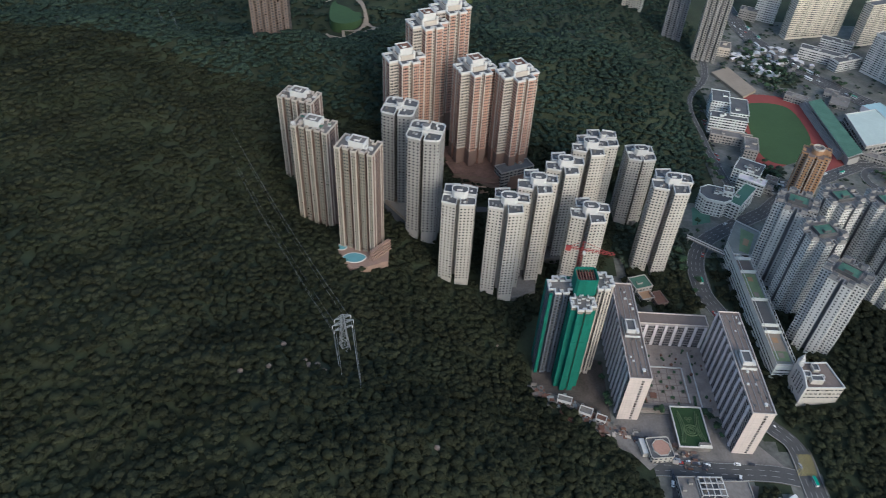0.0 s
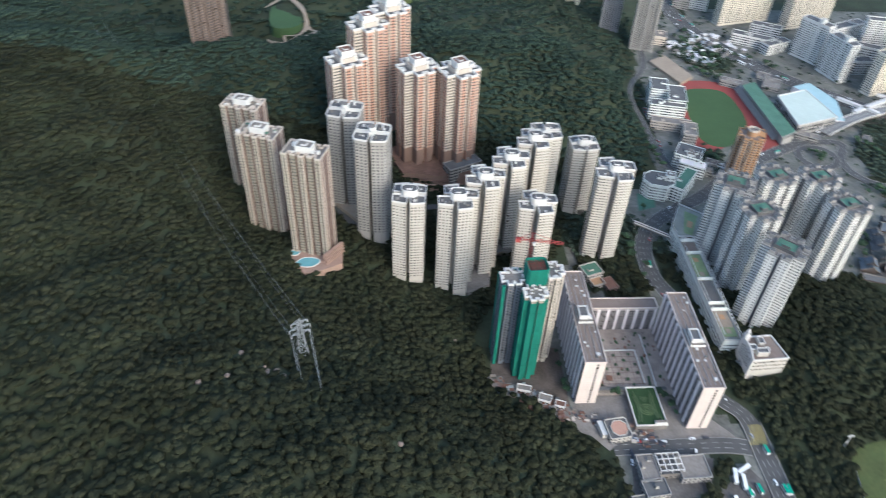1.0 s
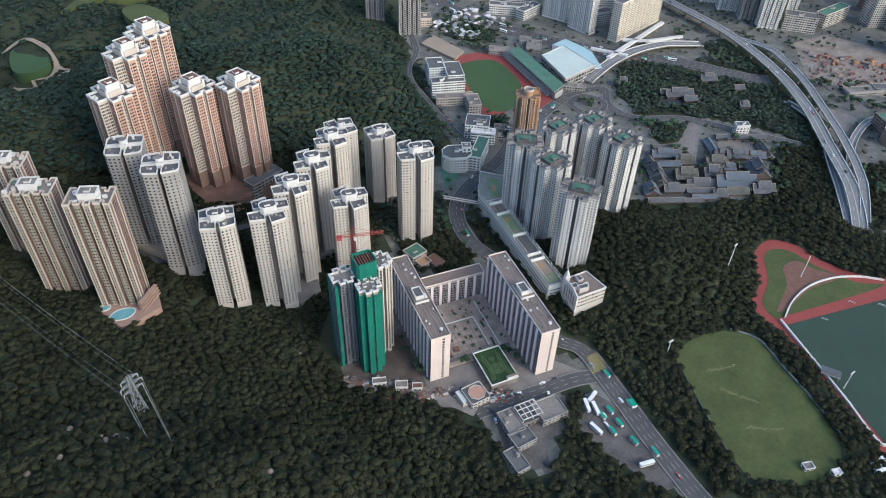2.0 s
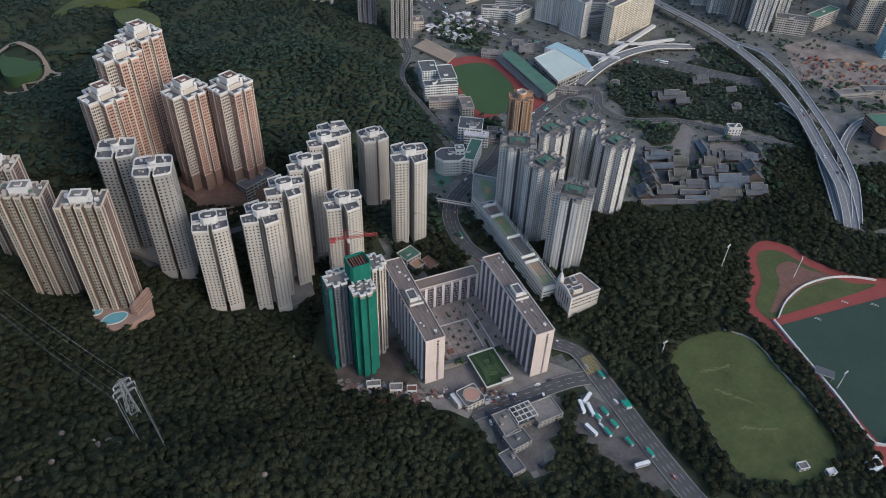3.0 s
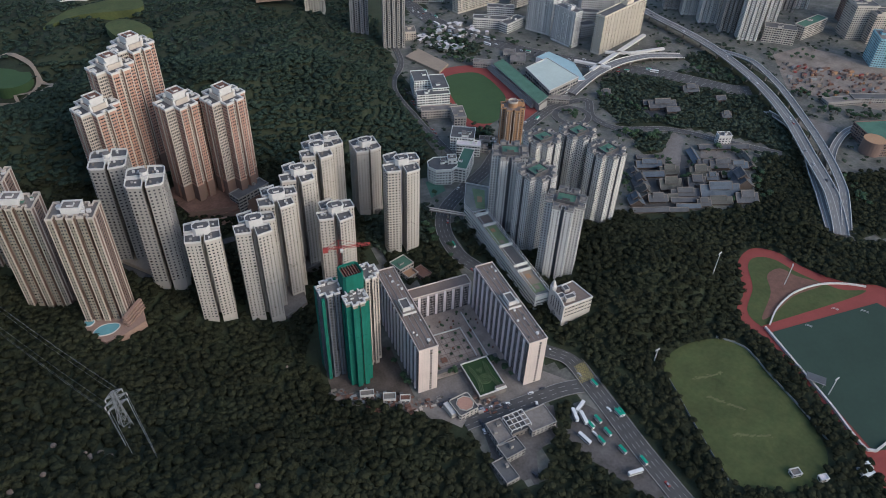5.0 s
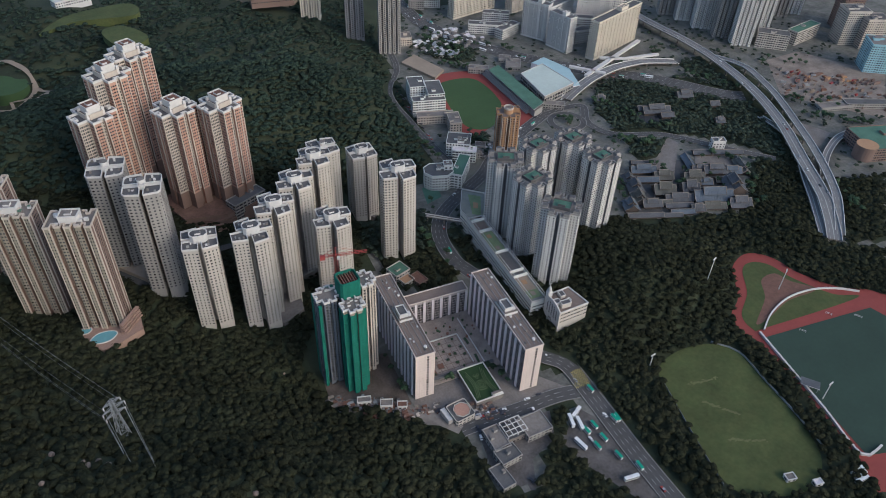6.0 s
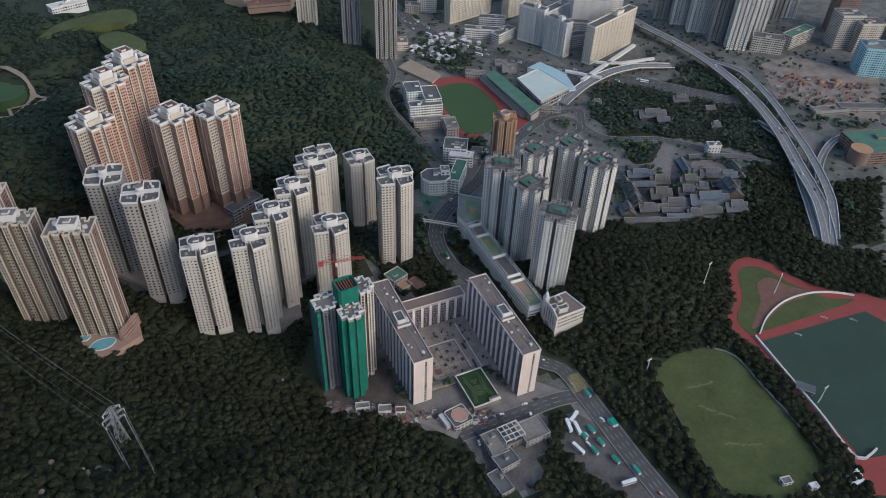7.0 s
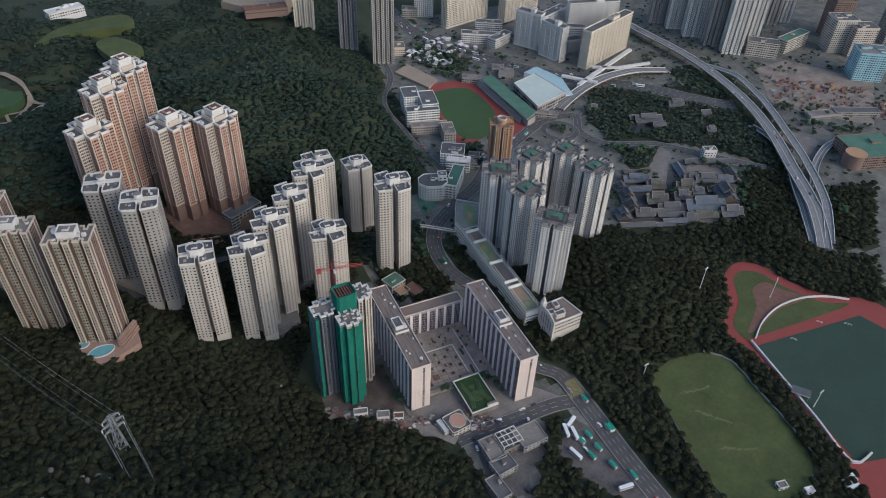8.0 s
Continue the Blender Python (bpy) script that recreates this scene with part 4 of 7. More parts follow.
def pitched_hall(name, label, category, at, w, d, h, rot, tile, wall, group="", over=1.7, rise=0.4, z0=None):
    """A hall with a hipped, slightly upswept tiled roof."""
    root = thing(name, label, category, (*at, ground_z(*at) if z0 is None else z0), rot, group)
    b = Build()
    b.box(-w / 2, -d / 2, -1, w / 2, d / 2, h, wall)
    part("wall", b, root)
    x, y, r = w / 2 + over, d / 2 + over, min(w, d) * rise
    tiers = [(x, y, h, r)] + ([(x * 0.58, y * 0.6, h + r * 0.8, r * 0.72)] if min(w, d) > 8.5 else [])
    for x, y, hh, r in tiers:
        t, rb = Build(), Build()
        prof = [(-y, hh - 0.3), (-y * 0.5, hh + r * 0.34), (0, hh + r), (y * 0.5, hh + r * 0.34), (y, hh - 0.3)]
        for (y0, z0_), (y1, z1_) in zip(prof, prof[1:]):
            t.face([(-x, y0, z0_), (x, y0, z0_), (x, y1, z1_), (-x, y1, z1_)], tile)
            t.face([(-x, y1, z1_ - 0.35), (x, y1, z1_ - 0.35), (x, y0, z0_ - 0.35), (-x, y0, z0_ - 0.35)], wall)
            for sx in (-x + 0.3, x - 0.3):
                rb.bar((sx, y0, z0_), (sx, y1, z1_), 0.55, 0.4, CONCRETE)
            for k in range(1, int(2 * x / 1.6)):
                rb.bar((-x + k * 1.6, y0, z0_), (-x + k * 1.6, y1, z1_), 0.32, 0.18, tile)
        for sx in (-1, 1):
            t.face([(sx * (x - 0.6), yy, zz - 0.3) for yy, zz in prof][::sx], wall)
        rf = part("roof", t, root, "grey tiled gabled roof")
        c = Build()
        c.bar((-x, 0, hh + r), (x, 0, hh + r), 0.7, 0.6, CONCRETE)
        part("ridge", c, rf, "pale ridge tiles")
        part("tile_rib", rb, rf, kind="stuff")
    keep_circle(*at, max(w, d) / 2 + 1)
    return root


# car park podium with sports courts on its roof
pod = thing("car_park_podium", "long white multi-storey car park with sports courts on roof", "car park", (0, 0, 0))
for o in ([(251, 354), (264.5, 354), (264.5, 476), (251, 476)], [(251, 477), (264.5, 470), (284, 508), (266, 523), (250, 492)]):
    b = Build()
    b.prism(o, -2, 19, W_PODIUM, material("pale_roof_deck", (0.24, 0.235, 0.2), 0.9, 0.3, 0.1, 0.6))
    w = part("deck_block", b, pod)
    s = Build()
    n = len(o)
    for k in range(n):
        a, c = Vector(o[k]), Vector(o[(k + 1) % n])
        d = (c - a).normalized()
        m = Vector((d.y, -d.x)) * 0.06
        for z in (2.2, 5.8, 9.4, 13.0):
            s.face([(*(a + d + m), z), (*(c - d + m), z), (*(c - d + m), z + 1.0), (*(a + d + m), z + 1.0)], GLASS)
    part("ventilation_screen", s, w, kind="stuff")
    f = Build()
    f.ring(o, 19, 20.4, 0.4, PARAPET)
    part("parapet", f, w)
    NO_TREES.append(("poly", o))
for (x0, y0, x1, y1, m, lab) in ((252.5, 358, 263, 385, SAND, "faded ball court"), (252.5, 387, 263, 392, ROOF_DARK, "planted strip"), (252.5, 394, 263, 420, ROOF_DARK, "roof garden"), (252.5, 422, 263, 452, COURT, "green ball court"), (252.5, 455, 263, 468, ROOF_TAN, "tan paved deck")):
    c = Build()
    c.box(x0, y0, 19, x1, y1, 19.25, m)
    if m in (SAND, COURT):
        c.box(x0, y0, 19.25, x1, (y0 + y1) / 2 - 4, 19.4, COURT)
        c.box(x0 + 3, y0 + 3, 19.4, x0 + 7, y0 + 8, 19.5, SAND)
        c.box(x0 + 3, y1 - 9, 19.25, x0 + 7, y1 - 4, 19.5, W_ORANGE)
    part("roof_court", c, pod, lab)
for k in range(26):
    c = Build()
    c.box(264.0, 356 + k * 4.6, 19, 264.4, 356.5 + k * 4.6, 23.5, PARAPET)
    part("fence_post", c, pod)
for x in (251.3, 264.2):
    c = Build()
    c.bar((x, 356, 23.4), (x, 472, 23.4), 0.35, 0.35, PARAPET)
    part("fence_rail", c, pod)
for y in (386, 393, 421, 453.5, 470):
    c = Build()
    c.box(251.2, y - 0.4, 19, 264.3, y + 0.4, 22.0, W_PODIUM)
    part("court_wall", c, pod)
c = Build()
c.prism([(258, 482), (265, 478), (278, 505), (268, 513)], 19, 19.3, COURT)
c.prism([(263, 490), (267, 488), (271, 496), (267, 499)], 19.3, 19.45, W_ORANGE)
part("roof_court", c, pod, "green and orange ball court")

# hall with a patterned garden on its roof
gh = thing("garden_roof_hall", "low hall with patterned green garden on its flat roof", "hall", (180, 305, 0), 1)
b = Build()
b.box(-11, -16.5, -1, 11, 16.5, 5, CONCRETE, material("roof_garden_lawn", (0.03, 0.062, 0.024), 0.95, 0.2, 0.1, 0.6))
part("body", b, gh)
b = Build()
b.ring(rect(0, 0, 22, 33), 5, 6.1, 0.7, PARAPET)
part("parapet", b, gh)
HEDGE = material("clipped_hedge", (0.1, 0.145, 0.07), 0.9, 0.2)
for r in (1.6, 3.2, 5.0):
    b = Build()
    q = [(r * math.cos(a), r * 0.9 * math.sin(a) - 3) for a in np.linspace(0, 2 * math.pi, 25)[:-1]]
    b.ring(q, 5, 5.7, 0.55, HEDGE)
    part("hedge_ring", b, gh)
for s in (-1, 1):
    for g in range(3):
        b = Build()
        q = [Vector((s * (6.6 + g * 1.2 - 2.6 * math.sin((y + 14) / 9.0)), y)) for y in np.linspace(-13, 13 - g * 2, 14)]
        for k in range(13):
            b.bar((*q[k], 5), (*q[k + 1], 5), 0.5, 0.7, HEDGE)
        part("hedge_curve", b, gh)
for x, y in ((0, 5), (-1.4, 7), (1.4, 7)):
    b = Build()
    q = [(x + 1.0 * math.cos(a), y + 1.0 * math.sin(a)) for a in np.linspace(0, 2 * math.pi, 13)[:-1]]
    b.ring(q, 5, 5.6, 0.4, HEDGE)
    part("planter", b, gh)
b = Build()
b.box(2.5, -16, 5, 10.5, -13.8, 7.6, PARAPET, CONCRETE)
part("roof_hut", b, gh)

# courtyard planters and benches
for k, (x, y, w, d) in enumerate(((150, 330, 9, 8), (160, 333, 5, 5), (152, 346, 2.4, 2.4), (160, 350, 2.6, 2.6), (168, 346, 2.4, 2.4), (175, 350, 2.6, 2.6), (168, 355, 2.2, 2.2), (176, 341, 2.4, 2.4), (160, 342, 2.2, 2.2), (183, 346, 2.2, 2.2), (183, 338, 2.4, 2.4), (190, 330, 2, 9), (168, 337, 2.4, 2.4), (154, 355, 2, 2), (174, 332, 3, 2.4), (190, 350, 2, 7), (180, 356, 2.2, 2.2))):
    p = thing("planter", "square courtyard planter with dark clipped shrubs" if k > 1 else "broad dark planted bed in courtyard", "planter", (x, y, 1.5), random.uniform(-6, 6), "courtyard planters")
    b = Build()
    b.ring(rect(0, 0, w, d), 0, 0.6, 0.35, CONCRETE)
    part("rim", b, p)
    b = Build()
    b.prism(rect(0, 0, w - 0.4, d - 0.4, 0.4), 0, 1.1, RUST if k < 2 else LEAF_TOWN)
    part("planting", b, p, kind="stuff")
pv = thing("paving_bands", "dark paving bands across the courtyard square", "paving", (0, 0, 1.5), kind="structure")
for k in range(8):
    b = Build()
    b.bar((149 + k * 5.1, 327, 0.02), (149 + k * 5.1, 360, 0.02), 0.5, 0.05, ROOF_TAN)
    part("band", b, pv)
for k in range(7):
    b = Build()
    b.bar((148, 328 + k * 5.2, 0.06), (187, 328 + k * 5.2, 0.06), 0.5, 0.05, ROOF_TAN)
    part("band", b, pv)
cs_ = random.Random(9)
for k in range(46):
    x, y = cs_.uniform(147, 204), cs_.choice((cs_.uniform(362, 380), cs_.uniform(326, 362)))
    b = Build()
    r = cs_.uniform(0.5, 1.2)
    b.prism([(r * math.cos(q), r * math.sin(q)) for q in np.linspace(0, 6.28, 9)[:-1]], 0, cs_.uniform(0.5, 1.6), cs_.choice((LEAF_TOWN, LEAF_TOWN, RUST, CONCRETE)))
    o = part("tub_plant", b)
    o.location = (x, y, 1.5)
    tagged(o, "dark shrub in a round courtyard tub", "tub plant", "courtyard tubs")
wl = thing("courtyard_wall", "low pale wall edging the sunken courtyard square", "wall", (0, 0, 1.5))
for a, c in (((148, 360), (186, 360)), ((186, 360), (186, 328)), ((148, 360), (148, 340)), ((194, 376), (194, 322))):
    b = Build()
    b.bar((*a, 0), (*c, 0), 0.7, 1.1, PARAPET)
    part("wall_run", b, wl)
for k, (x0, x1) in enumerate(((148, 200),)):
    b = Build()
    b.box(x0, 320, 1.0, x1, 323, 4.2, CONCRETE, ROOF_DARK)
    tagged(part("covered_walkway", b), "flat roofed covered walkway across the courtyard", "walkway")

# buildings along the street
nur = low_building("nursery", "low white nursery with salmon pink eight-sided roof", "building", (155, 286), 16, 16, 6, 8, W_WHITE, ROOF_DARK, plant=0, outline=rect(0, 0, 16, 16, 1.2))
b = Build()
b.prism(rect(1, 0, 11, 11, 3.2), 6, 6.7, W_PINK)
b.ring(rect(1, 0, 12, 12, 3.5), 6, 7.0, 0.4, W_WHITE)
part("pink_roof", b, nur, "salmon pink roof inside a white rim")
b = Build()
b.box(-12, -3, -1, -8.3, 9, 5, W_WHITE, PARAPET)
part("side_wing", b, nur)
low_building("depot_shed", "low depot building with pale flat roof", "shed", (168.4, 254.8), 12, 20, 6, 3, W_GREY, CONCRETE, plant=2)
low_building("depot_building", "open concrete frame of unfinished depot", "building", (183.3, 257.6), 17, 15, 5, 3, CONCRETE, ROOF_DARK, plant=3)
df = thing("concrete_frame", "white open beam frame standing on the depot roof", "frame", (183.3, 257.6, 5.9), 3)
for k in range(5):
    b = Build()
    b.bar((-8 + k * 4, -7, 2.2), (-8 + k * 4, 7, 2.2), 0.5, 0.5, PARAPET)
    part("beam", b, df)
for k in range(4):
    b = Build()
    b.bar((-8, -6.5 + k * 4.3, 2.75), (8, -6.5 + k * 4.3, 2.75), 0.5, 0.5, PARAPET)
    part("beam", b, df)
for x in (-8, 0, 8):
    for y in (-6.5, 6.4):
        b = Build()
        b.box(x - 0.25, y - 0.25, 0, x + 0.25, y + 0.25, 2.2, PARAPET)
        part("post", b, df)
low_building("depot_shed", "depot building with wide grey roof", "shed", (199.2, 254.9), 20, 17, 6, 3, W_GREY, CONCRETE, plant=0)
low_building("depot_hall", "old grey depot hall among trees", "building", (169.7, 240.2), 16, 12, 6, 8, W_GREY, ROOF_DARK, plant=1)
low_building("depot_annex", "narrow concrete annex below the depot", "building", (158.8, 227.0), 10, 18, 4, 8, W_GREY, ROOF_DARK, plant=1)
low_building("site_hut", "corrugated site huts beside the works lane", "hut", (93.9, 323.7), 10, 5, 4, -15, PARAPET, CONCRETE, plant=0)
low_building("site_hut", "open sided site store with pale roof", "hut", (108.2, 314.6), 9, 6, 4, -20, PARAPET, CONCRETE, plant=0)
low_building("site_hut", "small site office by the tower foot", "hut", (118.6, 309.4), 7, 5, 3.5, -20, PARAPET, RUST, plant=0)
CH = [(262.4, 350.8), (262.3, 328.3), (289.4, 330.2), (284.3, 352.5)]
chapel = thing("church_school", "white church school with arched screen wall and bell tower", "school", (0, 0, 0))
b = Build()
b.prism(CH, -2, 26, W_WHITE, ROOF_TAN)
ch_body = part("body", b, chapel)
b = Build()
facade(b, CH, [None, ("panes", 3.4, 2.6, 1.1), ("panes", 3.4, 2.2, 1.2), ("panes", 3.4, 2.2, 1.2)], 14, 26, 4.0)
part("glazing", b, ch_body, kind="stuff")
b = Build()
b.ring(CH, 26, 27.2, 0.6, PARAPET)
part("parapet", b, ch_body)
c0, c1 = Vector(CH[0]), Vector(CH[1])
cd = (c1 - c0).normalized()
cn0 = Vector((cd.y, -cd.x))
CL = (c1 - c0).length
b = Build()
crest = [(1, -2), *[(k / 12, 27 + 3.6 * math.sin(math.pi * k / 12)) for k in range(12, -1, -1)], (0, -2)]
rim = [c0 + cd * CL * t for t, _ in crest]
b.face([(*(p + cn0 * 0.9), z) for p, (_, z) in zip(rim, crest)], PARAPET)
b.face([(*p, z) for p, (_, z) in zip(rim, crest)][::-1], PARAPET)
for k in range(len(crest)):
    p, q, zp, zq = rim[k - 1], rim[k], crest[k - 1][1], crest[k][1]
    b.face([(*p, zp), (*q, zq), (*(q + cn0 * 0.9), zq), (*(p + cn0 * 0.9), zp)], PARAPET)
part("screen_wall", b, chapel, "pale screen wall with curved top")
b = Build()
for row in range(6):
    for q in range(5):
        m = c0 + cd * CL * (0.2 + 0.15 * q) + cn0 * 0.95
        z = 14.5 + row * 2.1
        if row < 5 or 0 < q < 4:
            b.face([(*(m - cd * 0.7), z), (*(m + cd * 0.7), z), (*(m + cd * 0.7), z + 1.3), (*m, z + 1.6), (*(m - cd * 0.7), z + 1.3)], GLASS)
part("screen_opening", b, chapel, kind="stuff")
m = c0 + cd * CL * 0.45 + cn0 * 0.96
b = Build()
b.face([(*(m + cd * 2.8 * math.cos(q)), 9 + 2.8 * math.sin(q)) for q in np.linspace(0, 2 * math.pi, 25)[:-1]], GLASS)
rose = part("rose_window", b, chapel, "round dark rose window")
b = Build()
for q in np.linspace(0, math.pi, 5)[:-1]:
    e_ = cd * 2.8 * math.cos(q)
    b.bar((*(m - e_ + cn0 * 0.1), 9 - 2.8 * math.sin(q)), (*(m + e_ + cn0 * 0.1), 9 + 2.8 * math.sin(q)), 0.25, 0.25, PARAPET)
part("tracery", b, rose)
bt = c0 + cd * 1.0 - cn0 * 1.5
b = Build()
b.prism(rect(bt.x, bt.y, 4.6, 4.6, 0.8), -2, 31, PARAPET)
b.prism(rect(bt.x, bt.y, 3.4, 3.4, 0.6), 31, 34, PARAPET, ROOF_DARK)
for k in range(8):
    a0, a1 = math.pi * k / 4, math.pi * (k + 1) / 4
    b.face([(bt.x + 1.6 * math.cos(a0), bt.y + 1.6 * math.sin(a0), 34), (bt.x + 1.6 * math.cos(a1), bt.y + 1.6 * math.sin(a1), 34), (bt.x, bt.y, 38)], PARAPET)
part("bell_tower", b, chapel)
b = Build()
b.box(bt.x - 0.15, bt.y - 0.15, 37.5, bt.x + 0.15, bt.y + 0.15, 41, PARAPET)
b.box(bt.x - 1.0, bt.y - 0.15, 39.4, bt.x + 1.0, bt.y + 0.15, 39.7, PARAPET)
part("cross", b, chapel)
cc = sum((Vector(q) for q in CH), Vector((0, 0))) / 4
for nm, u, v, hu, hv, z in (("stair_block", 0.1, 0.55, 2.6, 2.4, 3.6), ("plant_room", 0.5, 0.25, 2.2, 3.0, 2.6), ("roof_room", 0.35, 0.75, 4.2, 2.2, 4.4), ("plant_room", 0.62, 0.6, 1.3, 1.3, 1.8)):
    q = c0 + (Vector(CH[3]) - c0) * u + (c1 - c0) * v
    b = Build()
    b.prism(rect(q.x, q.y, hu * 2, hv * 2), 26, 26 + z, W_WHITE, ROOF_DARK)
    b.ring(rect(q.x, q.y, hu * 2, hv * 2), 26 + z, 26.7 + z, 0.4, PARAPET)
    part(nm, b, chapel)
NO_TREES.append(("poly", CH))
keep_circle(cc.x, cc.y, 15)
low_building("villa", "small house with faded green roof below the white tower", "house", (168.6, 447.3), 16, 14, 7, 20, W_WHITE, ROOF_GREEN, plant=1)
low_building("villa", "small house with orange tiled roof", "house", (171.9, 435.2), 11, 9, 4, 20, W_CREAM, W_ORANGE, plant=0)
low_building("villa", "old brown roofed house among trees", "house", (182.2, 432.8), 10, 14, 4, 20, W_BROWN, RUST, plant=0)

# terracotta podium and the pool terrace
BRICK_DECK = material("podium_brick_paving", (0.15, 0.09, 0.068), 0.9, 0.5, 0.09, 0.5)
tp = thing("podium", "stepped brown podium below the terracotta towers", "podium", (0, 0, 0))
for o, z in (([(-11.2, 579.9), (5.6, 541.7), (41.4, 536.9), (70.6, 544.2), (66.3, 584.9), (27.7, 604.5)], 41), ([(4.2, 540.2), (42.4, 534.4), (73.1, 547.4), (56.7, 568.0), (9.9, 562.2)], 36)):
    b = Build()
    b.prism(o if sum(o[k - 1][0] * o[k][1] - o[k][0] * o[k - 1][1] for k in range(len(o))) > 0 else o[::-1], 6, z, W_BROWN, BRICK_DECK)
    part("terrace", b, tp)
    NO_TREES.append(("poly", o))
for k in range(6):
    b = Build()
    y = 533.5 - 1.7 * k
    b.bar((2 + 3 * k, y + 2, 33 - 2.6 * k), (36 + 2 * k, y - 2.5, 33 - 2.6 * k), 1.4, 2.6, DECK_TILE)
    part("retaining_step", b, tp)
cp = low_building("podium_car_park", "grey louvred car park beside the terracotta towers", "car park", (60.9, 550.0), 34, 13, 16, 27, W_GREY, ROOF_DARK, strips=True, z0=31, step=4.0, wh=1.5)
pt = thing("pool_terrace", "terracotta tiled pool terrace under the beige tower", "terrace", (0, 0, 0))
o = [(-85.1, 435.1), (-80.6, 417.6), (-70.6, 406.6), (-58.2, 409.9), (-42.6, 418.4), (-43.6, 440.5), (-56.3, 432.6), (-68.7, 436.2)]
b = Build()
b.prism(o if sum(o[k - 1][0] * o[k][1] - o[k][0] * o[k - 1][1] for k in range(len(o))) > 0 else o[::-1], 22, 42, DECK_TILE, DECK_TILE)
part("deck", b, pt)
NO_TREES.append(("poly", o))
for c, rx, ry in (((-69.3, 419.3), 9.0, 5.6), ((-80.9, 430.6), 4.2, 3.2)):
    q = [(c[0] + rx * math.cos(a) * (1 + 0.12 * math.sin(2 * a)), c[1] + ry * math.sin(a)) for a in np.linspace(0, 2 * math.pi, 29)[:-1]]
    b = Build()
    b.prism(q, 42, 42.35, WATER)
    pl = part("pool", b, pt, "clear turquoise swimming pool")
    b = Build()
    b.ring(q, 42, 42.6, 0.6, PARAPET)
    part("pool_rim", b, pl)
for k in range(4):
    b = Build()
    b.bar((*(-56.0, 417.5), 42 + k * 2.6), (*(-43.0, 433.8), 42 + k * 2.6), 4.5 - k * 0.6, 1.1, DECK_TILE)
    part("stair_terrace", b, pt)
yard("pavement", "rocky forecourt at the wooded edge", [(-128.9, 505.4), (-122.8, 485.8), (-111.0, 473.1), (-103.1, 472.7), (-118.9, 512.3)], CONCRETE, 0.5, z=40, thick=9, category="forecourt")
yard("tennis_court", "small green tennis court between towers", [(31.7, 517.0), (36.4, 498.5), (44.8, 501.1), (39.6, 519.8)], ROOF_GREEN, 0.2, z=21, thick=8, category="court")
yard("pavement", "paved gap between white towers", [(28.1, 442.2), (58.2, 413.0), (77.0, 423.0), (79.4, 459.1), (101.4, 466.4), (98.4, 492.3), (61.6, 466.1)], CONCRETE, 0.1, z=13.5, thick=9, category="yard")
yard("pavement", "dark courtyard between white towers", [(134.0, 563.1), (153.9, 570.9), (184.4, 538.9), (175.5, 530.4), (157.9, 547.0)], CONCRETE, 0.3, z=3.6, thick=6, category="yard")

# footbridge over the main road
fb = thing("footbridge", "pale concrete footbridge crossing the main road", "footbridge", (0, 0, 0))
for a, c in (((221.9, 510.5), (251.6, 488.4)),):
    b = Build()
    b.bar((*a, 7.2), (*c, 7.2), 4.2, 0.8, CONCRETE)
    part("deck", b, fb)
    for s in (-1.9, 1.9):
        b = Build()
        b.bar((a[0], a[1] + s, 8.0), (c[0], c[1] + s, 8.0), 0.25, 1.2, PARAPET)
        part("railing", b, fb)
    for t in (0.05, 0.5, 0.95):
        b = Build()
        x, y = a[0] + (c[0] - a[0]) * t, a[1] + (c[1] - a[1]) * t
        b.box(x - 0.5, y - 0.5, -0.5, x + 0.5, y + 0.5, 7.3, CONCRETE)
        part("pier", b, fb)

# schools and clinic beyond the white towers
SG = "school blocks below the wooded hill"
low_building("school_block", "white school wing with grey flat roof", "school", (308.9, 749.2), 20, 28, 22, -12, W_PODIUM, ROOF_DARK, group=SG, plant=1)
low_building("school_block", "white school block with rows of windows", "school", (323.9, 727.8), 20, 36, 22, -12, W_PODIUM, ROOF_DARK, group=SG, plant=1, strips=True)
low_building("school_block", "white school block with pink window bands", "school", (309.2, 710.2), 40, 14, 19, -12, W_PODIUM, ROOF_DARK, group=SG, plant=2, strips=True)
low_building("school_block", "low cream school wing", "school", (308.4, 687.1), 44, 12, 10, -14, W_CREAM, CONCRETE, group=SG, plant=2)
low_building("school_block", "cream school stair block", "school", (322.6, 664.2), 14, 26, 14, -14, W_CREAM, CONCRETE, group=SG, plant=2)
low_building("clinic", "white clinic building with stepped roofs", "clinic", (306.5, 616.9), 26, 24, 16, -30, W_PODIUM, ROOF_DARK, plant=5)
low_building("clinic", "white clinic wing with blue glass front", "clinic", (305.7, 599.8), 26, 12, 13, -30, W_PODIUM, W_LILAC, plant=2, strips=True)
low_building("college", "white college building with dark octagonal roof", "college", (259.0, 565.1), 30, 22, 18, -16, W_PODIUM, ROOF_DARK, plant=3, outline=rect(0, 0, 30, 24, 7))
low_building("college", "white college stair tower", "college", (269.4, 564.9), 9, 9, 24, -16, W_PODIUM, CONCRETE, plant=1)
low_building("college", "long white college wing beside the road", "college", (285.6, 567.0), 12, 40, 17, -38, W_PODIUM, ROOF_GREEN, plant=1, strips=True)
yard("sports_court", "green ball court behind the college", [(240.0, 564.2), (257.9, 568.5), (253.2, 543.0), (234.8, 536.3)], ROOF_GREEN, 0.1, category="court")
low_building("low_house", "cluster of small pale houses by the road", "house", (320.1, 600.3), 16, 10, 6, -30, W_GREY, CONCRETE, plant=3)
low_building("low_house", "small pale shop house by the road", "house", (332.4, 614.0), 12, 9, 5, -30, W_CREAM, ROOF_TAN, plant=2)

